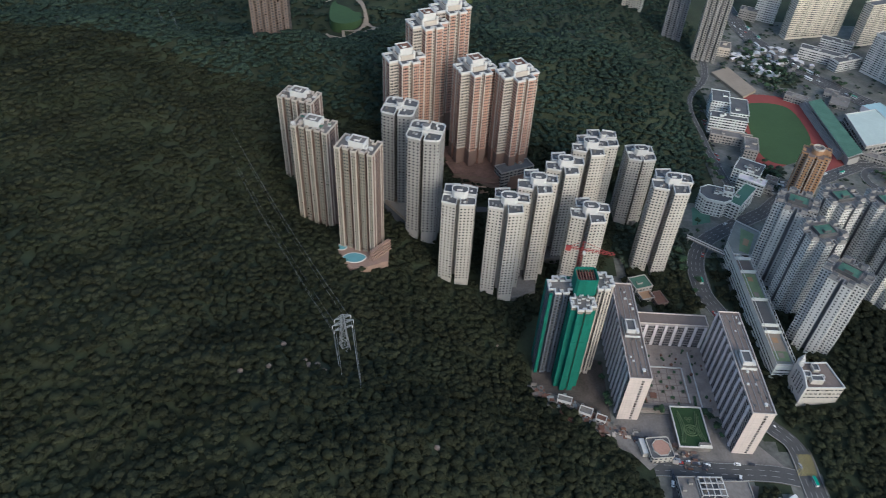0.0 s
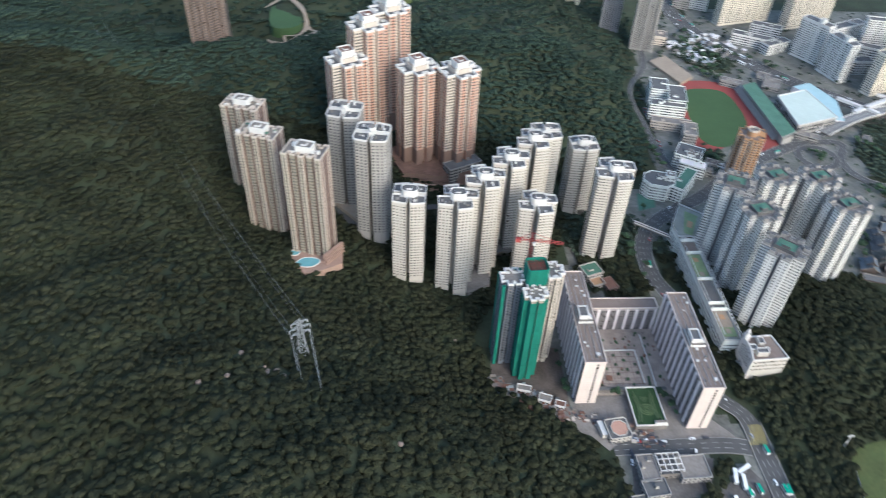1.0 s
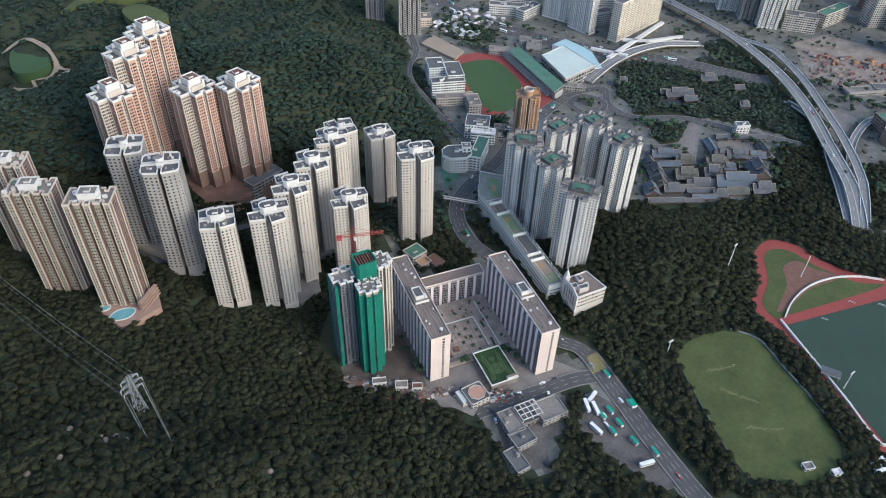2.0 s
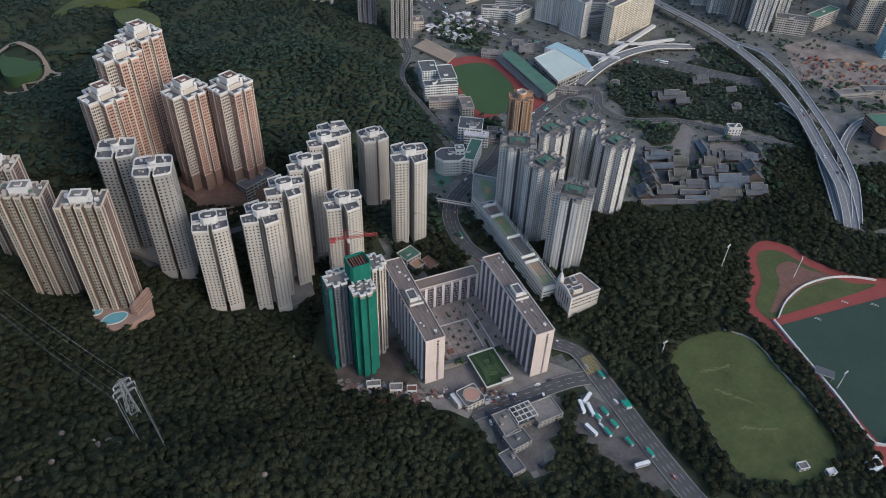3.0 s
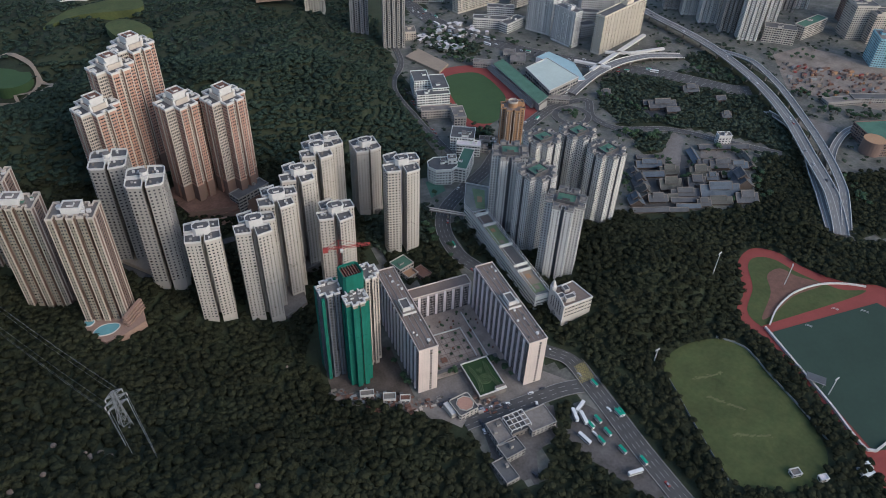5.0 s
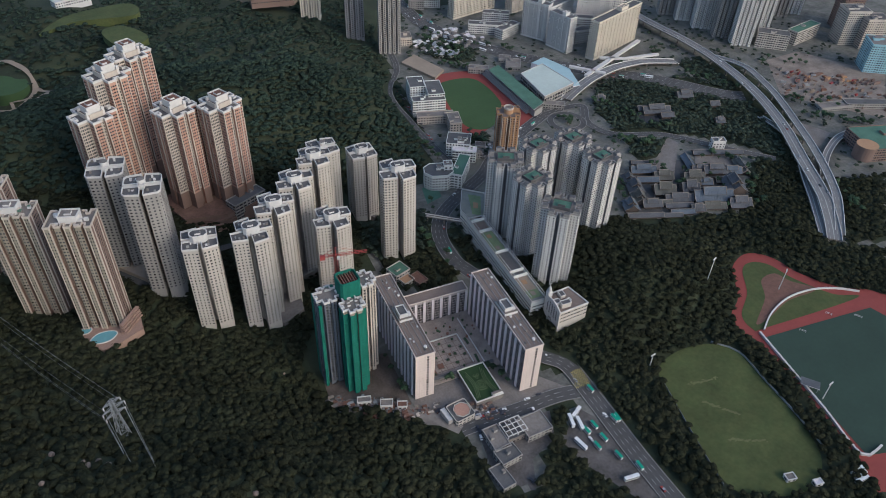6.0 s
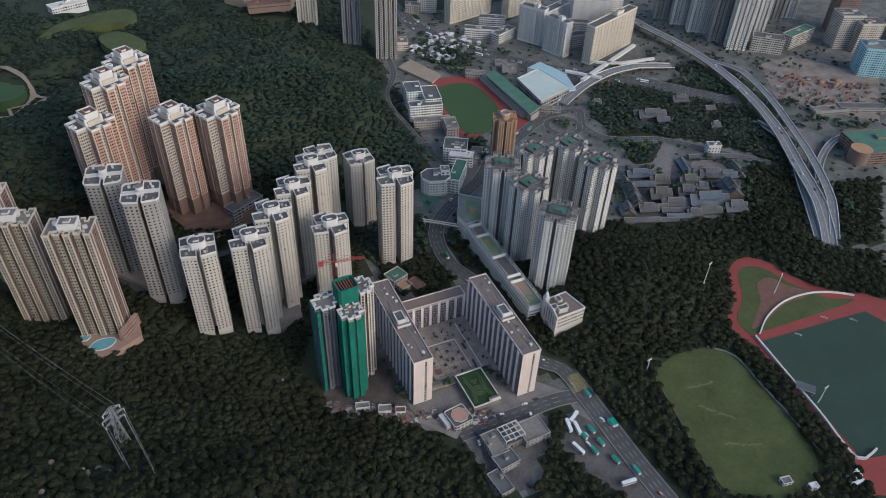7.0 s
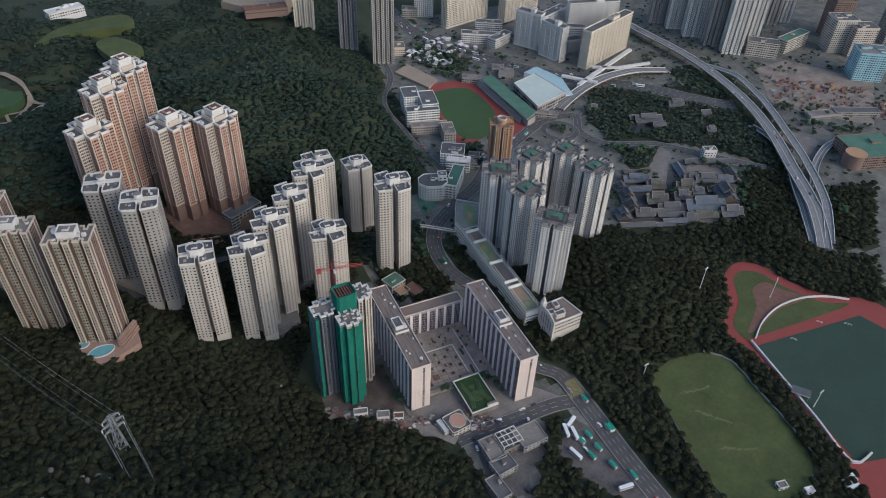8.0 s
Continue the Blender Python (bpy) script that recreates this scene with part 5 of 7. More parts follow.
# orange tower
ot = thing("apartment_tower", "orange brown tiled apartment tower with round roof drum", "tower", (*(348.9, 587.1), 0), -24)
ob = cross(12.5, 7.0, 1.2, 2.5)
w = block(ot, ob, [], 56, W_ORANGE, ROOF_TAN, step=2.8, ww=1.5, skirt=2, parapet=W_ORANGE, ph=1.6)
f = Build()
corner_fins(f, ob, 0, 56, W_CREAM, 0.7, 0.14, 2)
part("corner_trim", f, w, kind="stuff")
b = Build()
q = [(5 * math.cos(a), 5 * math.sin(a)) for a in np.linspace(0, 2 * math.pi, 21)[:-1]]
b.prism(q, 56, 61, W_ORANGE, CONCRETE)
b.ring(q, 61, 63, 0.6, W_CREAM)
part("roof_drum", b, ot)
lift_house(ot, 8, 6, 56, 4, W_ORANGE, ROOF_TAN, 7, 3)
keep_circle(*(348.9, 587.1), 14)


# ---------- stadium, halls and far town ----------
def ccw(o):
    return o if sum(o[k - 1][0] * o[k][1] - o[k][0] * o[k - 1][1] for k in range(len(o))) > 0 else o[::-1]


st = thing("grandstand", "sports grandstand with long green roof beside the track", "grandstand", (0, 0, 0))
b = Build()
b.prism(ccw([(418.2, 764.8), (436.9, 774.0), (441.7, 662.0), (421.1, 650.2)]), 11.6, 13, STEEL, ROOF_GREEN)
part("roof", b, st, "green coated steel roof")
b = Build()
b.prism(ccw([(425.0, 766.0), (438.7, 771.7), (439.7, 660.1), (424.4, 652.4)]), 0, 9, W_GREY, CONCRETE)
part("stand_body", b, st)
for k in range(5):
    b = Build()
    b.bar((*(421.2, 778.4), 0.5 + k * 1.3), (*(424.3, 664.0), 0.5 + k * 1.3), 9.5 - k * 1.8, 1.3, W_GREY)
    part("seat_tier", b, st)
ph = thing("pool_hall", "swimming hall with broad pale green roof", "swimming hall", (0, 0, 0))
o = ccw([(452.0, 738.3), (492.6, 753.7), (502.8, 691.5), (449.2, 672.5)])
b = Build()
b.prism(o, -1, 14, W_GREY, material("pale_roof_sheet", (0.5, 0.56, 0.5), 0.9, 0.1, 0.05, 0.4, spec=0.1))
hb = part("body", b, ph)
b = Build()
b.ring(o, 14, 14.8, 0.7, PARAPET)
part("roof_edge", b, hb)
b = Build()
windows_on(b, o, [], 2, 12, 4.5, 5.0, 4.2, 3.0)
part("glazing", b, hb, kind="stuff")
b = Build()
b.prism(ccw([(488.3, 774.8), (513.8, 784.4), (528.5, 742.3), (516.3, 694.8), (504.3, 695.9), (498.8, 758.3)]), -1, 7, W_LILAC, material("pale_blue_sheet", (0.36, 0.5, 0.52), 0.7, 0.1))
part("annex", b, ph, "pale blue roofed annex")
NO_TREES.append(("poly", o))
for px_, w_, d_, h_ in (((467.4, 786.8), 20, 26, 5), ((464.7, 806.4), 16, 14, 5), ((459.7, 666.4), 26, 10, 6), ((414.3, 786.2), 26, 10, 8)):
    low_building("sports_hut", "low flat sports ground building", "building", px_, w_, d_, h_, -30, W_GREY, CONCRETE, plant=2)


def far_slab(a, b_, depth, h, wall, label, group="far housing slabs", bays=True):
    """A tall housing slab with its long face along the line from a to b."""
    a, c = Vector(a), Vector(b_)
    d = (c - a)
    mid = (a + c) / 2 + Vector((-d.y, d.x)).normalized() * depth / 2
    rot = math.degrees(math.atan2(d.y, d.x))
    root = thing("housing_slab", label, "apartment block", (*mid, 0), rot, group)
    L = d.length
    block(root, rect(0, 0, L, depth), [], h, wall, ROOF_DARK, name="body", step=2.9, ww=1.9, wh=1.5, skirt=2, z0=2, parapet=wall)
    fb = Build()
    for k in range(int(L / 8.7)):
        x = -L / 2 + (k + 1) * 8.7
        if x < L / 2 - 1:
            fb.box(x - 0.35, -depth / 2 - 0.5, 0, x + 0.35, -depth / 2 + 0.2, h, wall)
    part("pier_relief", fb, root, kind="stuff")
    lift_house(root, L * 0.16, depth * 0.6, h, 4, wall, CONCRETE, cx=L * 0.12)
    keep_circle(*mid, L / 2)


W_FAR = material("far_cream_wall", (0.64, 0.57, 0.46), 0.8, 0.1, 0.03, 0.5, streak=0.1)
far_slab((528.2, 876.8), (549.5, 843.3), 14, 52, W_ESTATE, "long pale housing slab beside the highway")
far_slab((545.1, 832.5), (557.2, 795.7), 14, 50, W_ESTATE, "pale housing slab with many small windows")
far_slab((581.8, 763.2), (681.6, 805.2), 14, 54, W_FAR, "cream housing slab by the highway junction")
far_slab((605.5, 854.9), (681.2, 838.3), 14, 58, W_ESTATE, "pale housing slab behind the junction")
far_slab((457.3, 960.9), (539.7, 984.1), 14, 58, W_FAR, "cream housing slab across the highway")
far_slab((552.3, 950.2), (630.6, 982.2), 14, 58, W_FAR, "cream housing slab across the highway")
for p, w_, d_, h_, r in (((483.2, 902.0), 52, 14, 14, -28), ((508.7, 883.9), 40, 14, 14, 25), ((514.1, 931.2), 40, 14, 16, -28), ((599.8, 831.9), 24, 22, 18, 0), ((596.6, 848.5), 60, 14, 30, -28), ((590.7, 881.2), 70, 14, 40, 24)):
    low_building("school_block", "grey roofed school building among housing slabs", "school", p, w_, d_, h_, r, W_ESTATE, ROOF_DARK, plant=2, strips=True)


def far_tower(at, h, rot, wall, label, w=26, d=18, bays=4, group="far towers"):
    root = thing("apartment_tower", label, "tower", (*at, ground_z(*at)), rot, group)
    o = comb(w, d, bays, 2.4, 4.0)
    block(root, o, [], h, wall, ROOF_DARK, step=2.6, ww=1.6, wh=1.5, skirt=20, z0=2, parapet=wall)
    lift_house(root, w * 0.4, d * 0.5, h, 5, wall, CONCRETE)
    keep_circle(*at, w * 0.6)


far_tower((248.4, 1004.3), 120, -20, W_FAR, "yellowish apartment tower behind the wooded hill", 30, 20)
far_tower((292.4, 936.6), 120, -15, W_DARK, "dark grey apartment tower with pale stripes", 28, 20)
far_tower((326.3, 889.6), 112, -15, W_GREY, "grey and brown apartment tower at the lane end", 32, 22, 5)
low_building("podium_block", "salmon coloured podium beside grey tower", "podium", (354.7, 907.0), 20, 20, 12, -15, W_CREAM, CONCRETE, plant=1)
far_tower((-191.4, 712.9), 150, 8, material("brown_cream_wall", (0.16, 0.12, 0.1), 0.8, 0.15, streak=0.2), "brown and cream apartment tower deep in the woods", 40, 26, 6)
low_building("hill_wall", "pale slope wall beside the tower", "wall", (-173.1, 767.8), 8, 40, 8, 10, CONCRETE, CONCRETE, plant=0)
for i, (p, h) in enumerate((((790.9, 873.9), 95), ((802.3, 845.4), 95), ((807.4, 810.4), 100), ((814.5, 771.6), 100), ((820.9, 738.8), 100), ((864.9, 753.1), 90), ((960.1, 808.0), 95), ((988.2, 807.9), 95), ((890.1, 884.5), 100), ((945.6, 864.7), 100), ((887.4, 939.9), 95), ((1144.8, 908.4), 100), ((1139.3, 851.1), 90))):
    far_tower(p, h, -30, W_ESTATE if i % 3 else W_GREY, "grey white estate tower beyond the flyover" if i % 3 else "grey estate tower beyond the flyover", 30, 20, 5, "far estate towers")
low_building("school_block", "white school with open galleries beyond the flyover", "school", (857.7, 714.6), 44, 20, 22, -40, W_WHITE, ROOF_DARK, plant=2, strips=True)
low_building("school_block", "long white school wing with green deck", "school", (921.6, 718.2), 62, 16, 20, 14, W_WHITE, ROOF_GREEN, plant=2, strips=True)
low_building("factory", "cream and pink factory block with stepped top", "factory", (981.4, 691.0), 34, 30, 50, -20, W_WHITE, ROOF_DARK, plant=4)
low_building("factory", "brown stepped factory block behind trees", "factory", (998.0, 666.8), 34, 26, 44, -20, W_CREAM, ROOF_DARK, plant=4)
W_CYAN = material("pale_cyan_net", (0.3, 0.5, 0.56), 0.8, 0.15, 0.05, 0.5)
low_building("factory", "building wrapped in pale blue and yellow sheeting", "building", (945.5, 605.2), 40, 34, 40, -32, W_CYAN, CONCRETE, plant=4)
for k, (p, w_, d_, h_) in enumerate((((1019.0, 731.4), 30, 30, 60), ((1095.2, 680.0), 40, 30, 70), ((447.2, 1026.2), 30, 20, 40), ((422.1, 1023.9), 24, 16, 14))):
    low_building("block", "mid rise block in the far town", "building", p, w_, d_, h_, -25, (W_BROWN, W_GREY, W_ESTATE, W_GREY)[k], ROOF_DARK, plant=2)
hall = low_building("sports_hall", "sports hall with green roof and rusty red drum", "sports hall", (768.4, 444.0), 62, 50, 16, -15, W_BROWN, ROOF_GREEN, plant=1, strips=True)
b = Build()
q = [(-30 + 12 * math.cos(a), -14 + 12 * math.sin(a)) for a in np.linspace(0, 2 * math.pi, 25)[:-1]]
b.prism(q, 0, 17, W_BROWN, W_ORANGE)
part("drum", b, hall)
low_building("station", "low station building with dark roof panels", "station", (841.9, 526.8), 60, 14, 6, -22, W_GREY, ROOF_DARK, plant=0)
low_building("station", "low pale vaulted shed", "shed", (797.2, 538.0), 46, 14, 5, -12, W_GREY, CONCRETE, plant=0)


# flyovers
DECK = material("worn_concrete_carriageway", (0.19, 0.185, 0.18), 0.9, 0.2, 0.05, 0.6)
def flyover(label, pts, w, z, lanes=4, piers=True):
    line = smooth_line(pts, 5.0)
    l, r = sides(line, w)
    root = thing("flyover", label, "flyover", (0, 0, 0))
    n = len(line)
    zs = [z * min(1, (i + 3) / 14, (n - i + 2) / 14) + 0.5 for i in range(n)]
    b = Build()
    for i in range(n - 1):
        za, zb = zs[i], zs[i + 1]
        b.face([(*r[i], za), (*r[i + 1], zb), (*l[i + 1], zb), (*l[i], za)], DECK)
        b.face([(*l[i], za - 1.4), (*l[i + 1], zb - 1.4), (*r[i + 1], zb - 1.4), (*r[i], za - 1.4)], CONCRETE)
        b.face([(*r[i], za - 1.4), (*r[i + 1], zb - 1.4), (*r[i + 1], zb), (*r[i], za)], CONCRETE)
        b.face([(*l[i + 1], zb - 1.4), (*l[i], za - 1.4), (*l[i], za), (*l[i + 1], zb)], CONCRETE)
    deck = part("deck", b, root)
    for q in (l, r):
        k = Build()
        for i in range(n - 1):
            k.bar((*q[i], zs[i]), (*q[i + 1], zs[i + 1]), 0.5, 1.1, PARAPET)
        part("barrier", k, root)
    m = Build()
    for s in range(1, lanes):
        off = (-0.5 + s / lanes) * w
        for i in range(n - 1):
            if s * 2 != lanes and i % 2:
                continue
            d = (line[i + 1] - line[i]).normalized()
            e = Vector((-d.y, d.x))
            p0, p1, t = line[i] + e * off, line[i + 1] + e * off, e * (0.4 if s * 2 == lanes else 0.16)
            m.face([(*(p0 - t), zs[i] + 0.05), (*(p1 - t), zs[i + 1] + 0.05), (*(p1 + t), zs[i + 1] + 0.05), (*(p0 + t), zs[i] + 0.05)], LINE)
    part("lane_marking", m, deck, kind="stuff")
    if piers:
        for i in range(4, n - 4, 7):
            k = Build()
            k.prism(rect(line[i].x, line[i].y, 2.4, 2.4, 0.5), -1, zs[i] - 1.3, CONCRETE)
            part("pier", k, root)
    NO_TREES.append(("line", ([tuple(p) for p in line], w / 2 + 1)))
    return line, zs


F_MAIN = flyover("broad concrete flyover sweeping past the garden", [(717.9, 932.8), (723.9, 836.3), (733.2, 755.0), (731.7, 681.2), (715.9, 596.6), (686.1, 516.9), (650.2, 449.2), (623.6, 398.8), (600.8, 361.4), (580.2, 334.3)], 14, 10)
flyover("second carriageway of the broad flyover", [(748.9, 713.3), (756.4, 659.5), (738.8, 588.3), (704.2, 510.3), (672.0, 446.8), (634.8, 388.3), (591.0, 337.5)], 9, 10, 3)
flyover("slip road ramp leaving the flyover", [(688.8, 552.4), (684.8, 510.9), (664.1, 467.4), (632.2, 424.1), (603.0, 382.2), (575.8, 343.4)], 8, 5, 2, False)
flyover("curved flyover ramp above the garden corner", [(484.9, 676.8), (527.1, 698.8), (584.7, 719.9), (637.2, 723.2), (688.6, 716.2)], 14, 8, 4)
flyover("sports hall approach ramp", [(654.4, 418.3), (691.3, 450.9), (738.3, 476.4), (779.2, 484.8)], 8, 4, 2, False)
for a, c, w_ in (((534.7, 711.0), (668.6, 780.2), 5.5), ((582.9, 751.4), (614.1, 736.6), 4), ((614.1, 736.6), (667.6, 732.8), 4), ((528.6, 743.1), (563.0, 707.8), 4.5)):
    fb = thing("footbridge", "white covered footbridge over the highway junction", "footbridge", (0, 0, 0), 0, "footbridges at the junction")
    b = Build()
    b.bar((*a, 8), (*c, 8), w_, 3.0, PARAPET)
    part("deck", b, fb)
    for t in (0.1, 0.5, 0.9):
        k = Build()
        x, y = a[0] + (c[0] - a[0]) * t, a[1] + (c[1] - a[1]) * t
        k.box(x - 0.6, y - 0.6, -0.5, x + 0.6, y + 0.6, 8.1, CONCRETE)
        part("pier", k, fb)

# timber halls with grey tiled roofs, and garden pavilions
W_TIMBER = material("dark_timber_wall", (0.1, 0.08, 0.07), 0.85, 0.2)
HG = "grey tiled temple halls"
HALL_TILES = (TILE_GREY, material("blue_grey_roof_tile", (0.115, 0.138, 0.165), 0.85, 0.3, 0.1, 0.9), material("mossy_roof_tile", (0.11, 0.11, 0.098), 0.9, 0.4, 0.12, 0.9), TILE_GREY)
for p, w_, d_, h_, tone in (
    ((580.3, 504.7), 52, 6, 5, 0), ((535.4, 499.6), 7, 24, 5, 1), ((585.7, 472.3), 8, 26, 5, 2), ((539.6, 482.8), 20, 9, 6, 3), ((551.9, 475.1), 24, 11, 7, 0),
    ((567.7, 468.0), 18, 9, 6, 1), ((517.7, 470.9), 19, 15, 7, 2), ((501.6, 456.7), 15, 15, 7, 3), ((550.2, 443.7), 17, 22, 8, 0), ((513.6, 435.6), 36, 16, 9, 1),
    ((503.6, 424.0), 25, 8, 5, 2), ((487.7, 426.2), 11, 8, 5, 3), ((533.8, 416.8), 19, 13, 6, 0), ((477.2, 505.2), 24, 10, 6, 1), ((490.1, 487.0), 17, 11, 6, 2),
    ((487.1, 519.1), 22, 4, 4, 3), ((448.7, 480.5), 13, 16, 6, 0), ((470.8, 488.1), 20, 7, 5, 1), ((474.0, 464.4), 19, 14, 7, 2), ((480.0, 447.1), 25, 9, 6, 3),
    ((473.2, 437.3), 25, 5, 5, 0), ((469.6, 427.3), 21, 5, 5, 1), ((440.9, 461.7), 12, 14, 6, 2), ((447.6, 449.4), 16, 9, 6, 3), ((430.1, 436.1), 32, 5, 5, 0),
    ((424.9, 454.3), 12, 13, 6, 1), ((460.4, 446.4), 13, 7, 6, 2), ((456.0, 427.0), 18, 4, 4, 3), ((451.4, 495.5), 10, 11, 6, 0), ((527.2, 461.0), 10, 8, 5, 1),
    ((547.6, 457.4), 14, 7, 5, 2),
):
    if d_ > w_:
        turn, w_, d_ = 71, d_, w_
    else:
        turn = -19
    pitched_hall("temple_hall", "timber hall with grey tiled gabled roof in temple court", "temple hall", p, w_ * 1.08, d_ * 1.1, h_ * 0.6, turn, HALL_TILES[tone], W_TIMBER, HG)
for p, w_, d_ in (((572.0, 609.1), 32, 13), ((631.6, 629.4), 18, 12), ((577.7, 594.1), 14, 8), ((558.5, 619.0), 10, 8), ((523.7, 659.5), 9, 9), ((629.7, 559.5), 9, 9), ((653.1, 596.7), 10, 8)):
    pitched_hall("garden_pavilion", "tiled pavilion standing among garden trees", "pavilion", p, w_, d_, 4.5, -16, TILE_GREY, W_TIMBER, "garden pavilions")
low_building("gate_tower", "white arched gate tower before the temple court", "gate tower", (587.6, 514.5), 15, 9, 12, -19, PARAPET, CONCRETE, plant=2)
yard("pavement", "pale paved temple court", [(563.6, 522.4), (610.3, 501.4), (579.4, 470.6), (538.5, 491.7)], CONCRETE, 0.1, category="court")
yard("pavement", "paved lanes between temple halls", [(477.8, 530.6), (538.6, 506.6), (575.5, 455.3), (534.7, 410.2), (418.2, 446.9)], ASPHALT, 0.04, category="court")

# shanty roofs and works clutter
rr = random.Random(21)
for k in range(70):
    a, c = rr.random(), rr.random()
    p0, p1, p2 = Vector((356.5, 895.6)), Vector((438.5, 936.5)), Vector((400.0, 822.2))
    p = p0 + (p1 - p0) * a + (p2 - p0) * c * 0.8
    h = thing("squatter_house", "small pale metal roofed squatter house among trees", "house", (p.x, p.y, 0), rr.uniform(0, 90), "squatter houses")
    w_, d_, hh = rr.uniform(5, 11), rr.uniform(4, 7), rr.uniform(3, 4.5)
    b = Build()
    b.box(-w_ / 2, -d_ / 2, -0.5, w_ / 2, d_ / 2, hh, W_GREY)
    part("wall", b, h)
    b = Build()
    m = rr.choice((PARAPET, PARAPET, STEEL, CONCRETE, W_LILAC))
    for s in (-1, 1):
        b.face([(-w_ / 2 - 0.4, s * (d_ / 2 + 0.4), hh), (w_ / 2 + 0.4, s * (d_ / 2 + 0.4), hh), (w_ / 2 + 0.4, 0, hh + 0.9), (-w_ / 2 - 0.4, 0, hh + 0.9)][::-s], m)
    part("roof", b, h)
for k in range(200):
    a, c = rr.random(), rr.random()
    p0, p1, p2 = Vector((812.7, 661.9)), Vector((925.3, 567.2)), Vector((762.7, 583.9))
    p = p0 + (p1 - p0) * a + (p2 - p0) * c
    b = Build()
    w_, d_, hh = rr.uniform(2.0, 8), rr.uniform(1.6, 3.4), rr.uniform(1.0, 4.0)
    b.box(-w_ / 2, -d_ / 2, 0, w_ / 2, d_ / 2, hh, rr.choice((RUST, W_BROWN, W_BROWN, CONCRETE, SAND, RUST, ROOF_DARK, STEEL, CONCRETE, W_ORANGE, RED, W_BROWN, ROOF_TAN)))
    b.box(-w_ / 2 + 0.3, -0.15, hh, w_ / 2 - 0.3, 0.15, hh + 0.25, RUST)
    o = part("container", b)
    o.matrix_world = pose(p.x, p.y, 0, 0, 0, rr.uniform(-30, 30))
    tagged(o, "weathered steel container on the works site", "container", "works site containers")


# ---------- woods ----------
def blob(rng, r, seg=6, rings=4):
    """A lumpy closed crown core."""
    v, f = [], []
    for i in range(rings + 1):
        th = math.pi * i / rings
        for k in range(seg):
            a = 2 * math.pi * k / seg + 0.4 * i
            q = r * (0.7 + 0.56 * rng.random())
            v.append((q * math.sin(th) * math.cos(a), q * math.sin(th) * math.sin(a), 0.75 * q * math.cos(th)))
    for i in range(rings - 1):
        for k in range(seg):
            j = (k + 1) % seg
            f.append((i * seg + k, (i + 1) * seg + k, (i + 1) * seg + j, i * seg + j))
    return v, f


def crown(seed, clumps=32, lobes=2):
    """Uneven crown of unit radius: a few lobes, each set with tilted leaf clumps; returns vertices and quads."""
    rng = random.Random(seed)
    v, f = [], []
    cs = [((0, 0, 0.1), 0.7)] + [((0.55 * math.cos(a), 0.55 * math.sin(a), rng.uniform(-0.25, 0.3)), rng.uniform(0.36, 0.55)) for a in [rng.uniform(0, 6.28) for _ in range(lobes)]]
    for c, r in cs:
        bv, bf = blob(rng, r * 0.92, 6 if r > 0.6 else 5, 4 if r > 0.6 else 3)
        i = len(v)
        v += [(x + c[0], y + c[1], z + c[2]) for x, y, z in bv]
        f += [tuple(i + q for q in g) for g in bf]
    for _ in range(clumps):
        c, r = rng.choice(cs)
        n = Vector((rng.gauss(0, 1), rng.gauss(0, 1), abs(rng.gauss(0.3, 0.8)) - 0.15)).normalized()
        p = Vector(c) + Vector((n.x, n.y, 0.8 * n.z)) * r * rng.uniform(0.86, 1.12)
        n = (n + Vector((rng.gauss(0, 0.3), rng.gauss(0, 0.3), rng.gauss(0.45, 0.3)))).normalized()
        s = n.orthogonal().normalized()
        s.rotate(Matrix.Rotation(rng.uniform(0, 6.28), 3, n))
        u = n.cross(s)
        e, g = rng.uniform(0.08, 0.16), rng.uniform(0.07, 0.13)
        i = len(v)
        v += [tuple(p + s * e), tuple(p + u * g + n * 0.05), tuple(p - s * e * 0.9), tuple(p - u * g)]
        f.append((i, i + 1, i + 2, i + 3))
    return np.array(v, np.float32), np.array(f, np.int32)


CROWNS = [crown(s) for s in range(7)]
SMALL_CROWNS = [crown(40 + s, 16, 2) for s in range(6)]


def open_mask(pts):
    ok = np.ones(len(pts), bool)
    for kind, d in NO_TREES:
        if kind == "circle":
            ok &= np.hypot(pts[:, 0] - d[0], pts[:, 1] - d[1]) > d[2]
        elif kind == "line":
            q = np.array(d[0])
            lo, hi = q.min(0) - d[1], q.max(0) + d[1]
            near = np.where(((pts > lo) & (pts < hi)).all(1) & ok)[0]
            if len(near):
                dist = np.sqrt(((pts[near][:, None, :] - q[None]) ** 2).sum(-1)).min(1)
                ok[near[dist < d[1]]] = False
        else:
            ok &= ~in_poly(pts, d)
    return ok


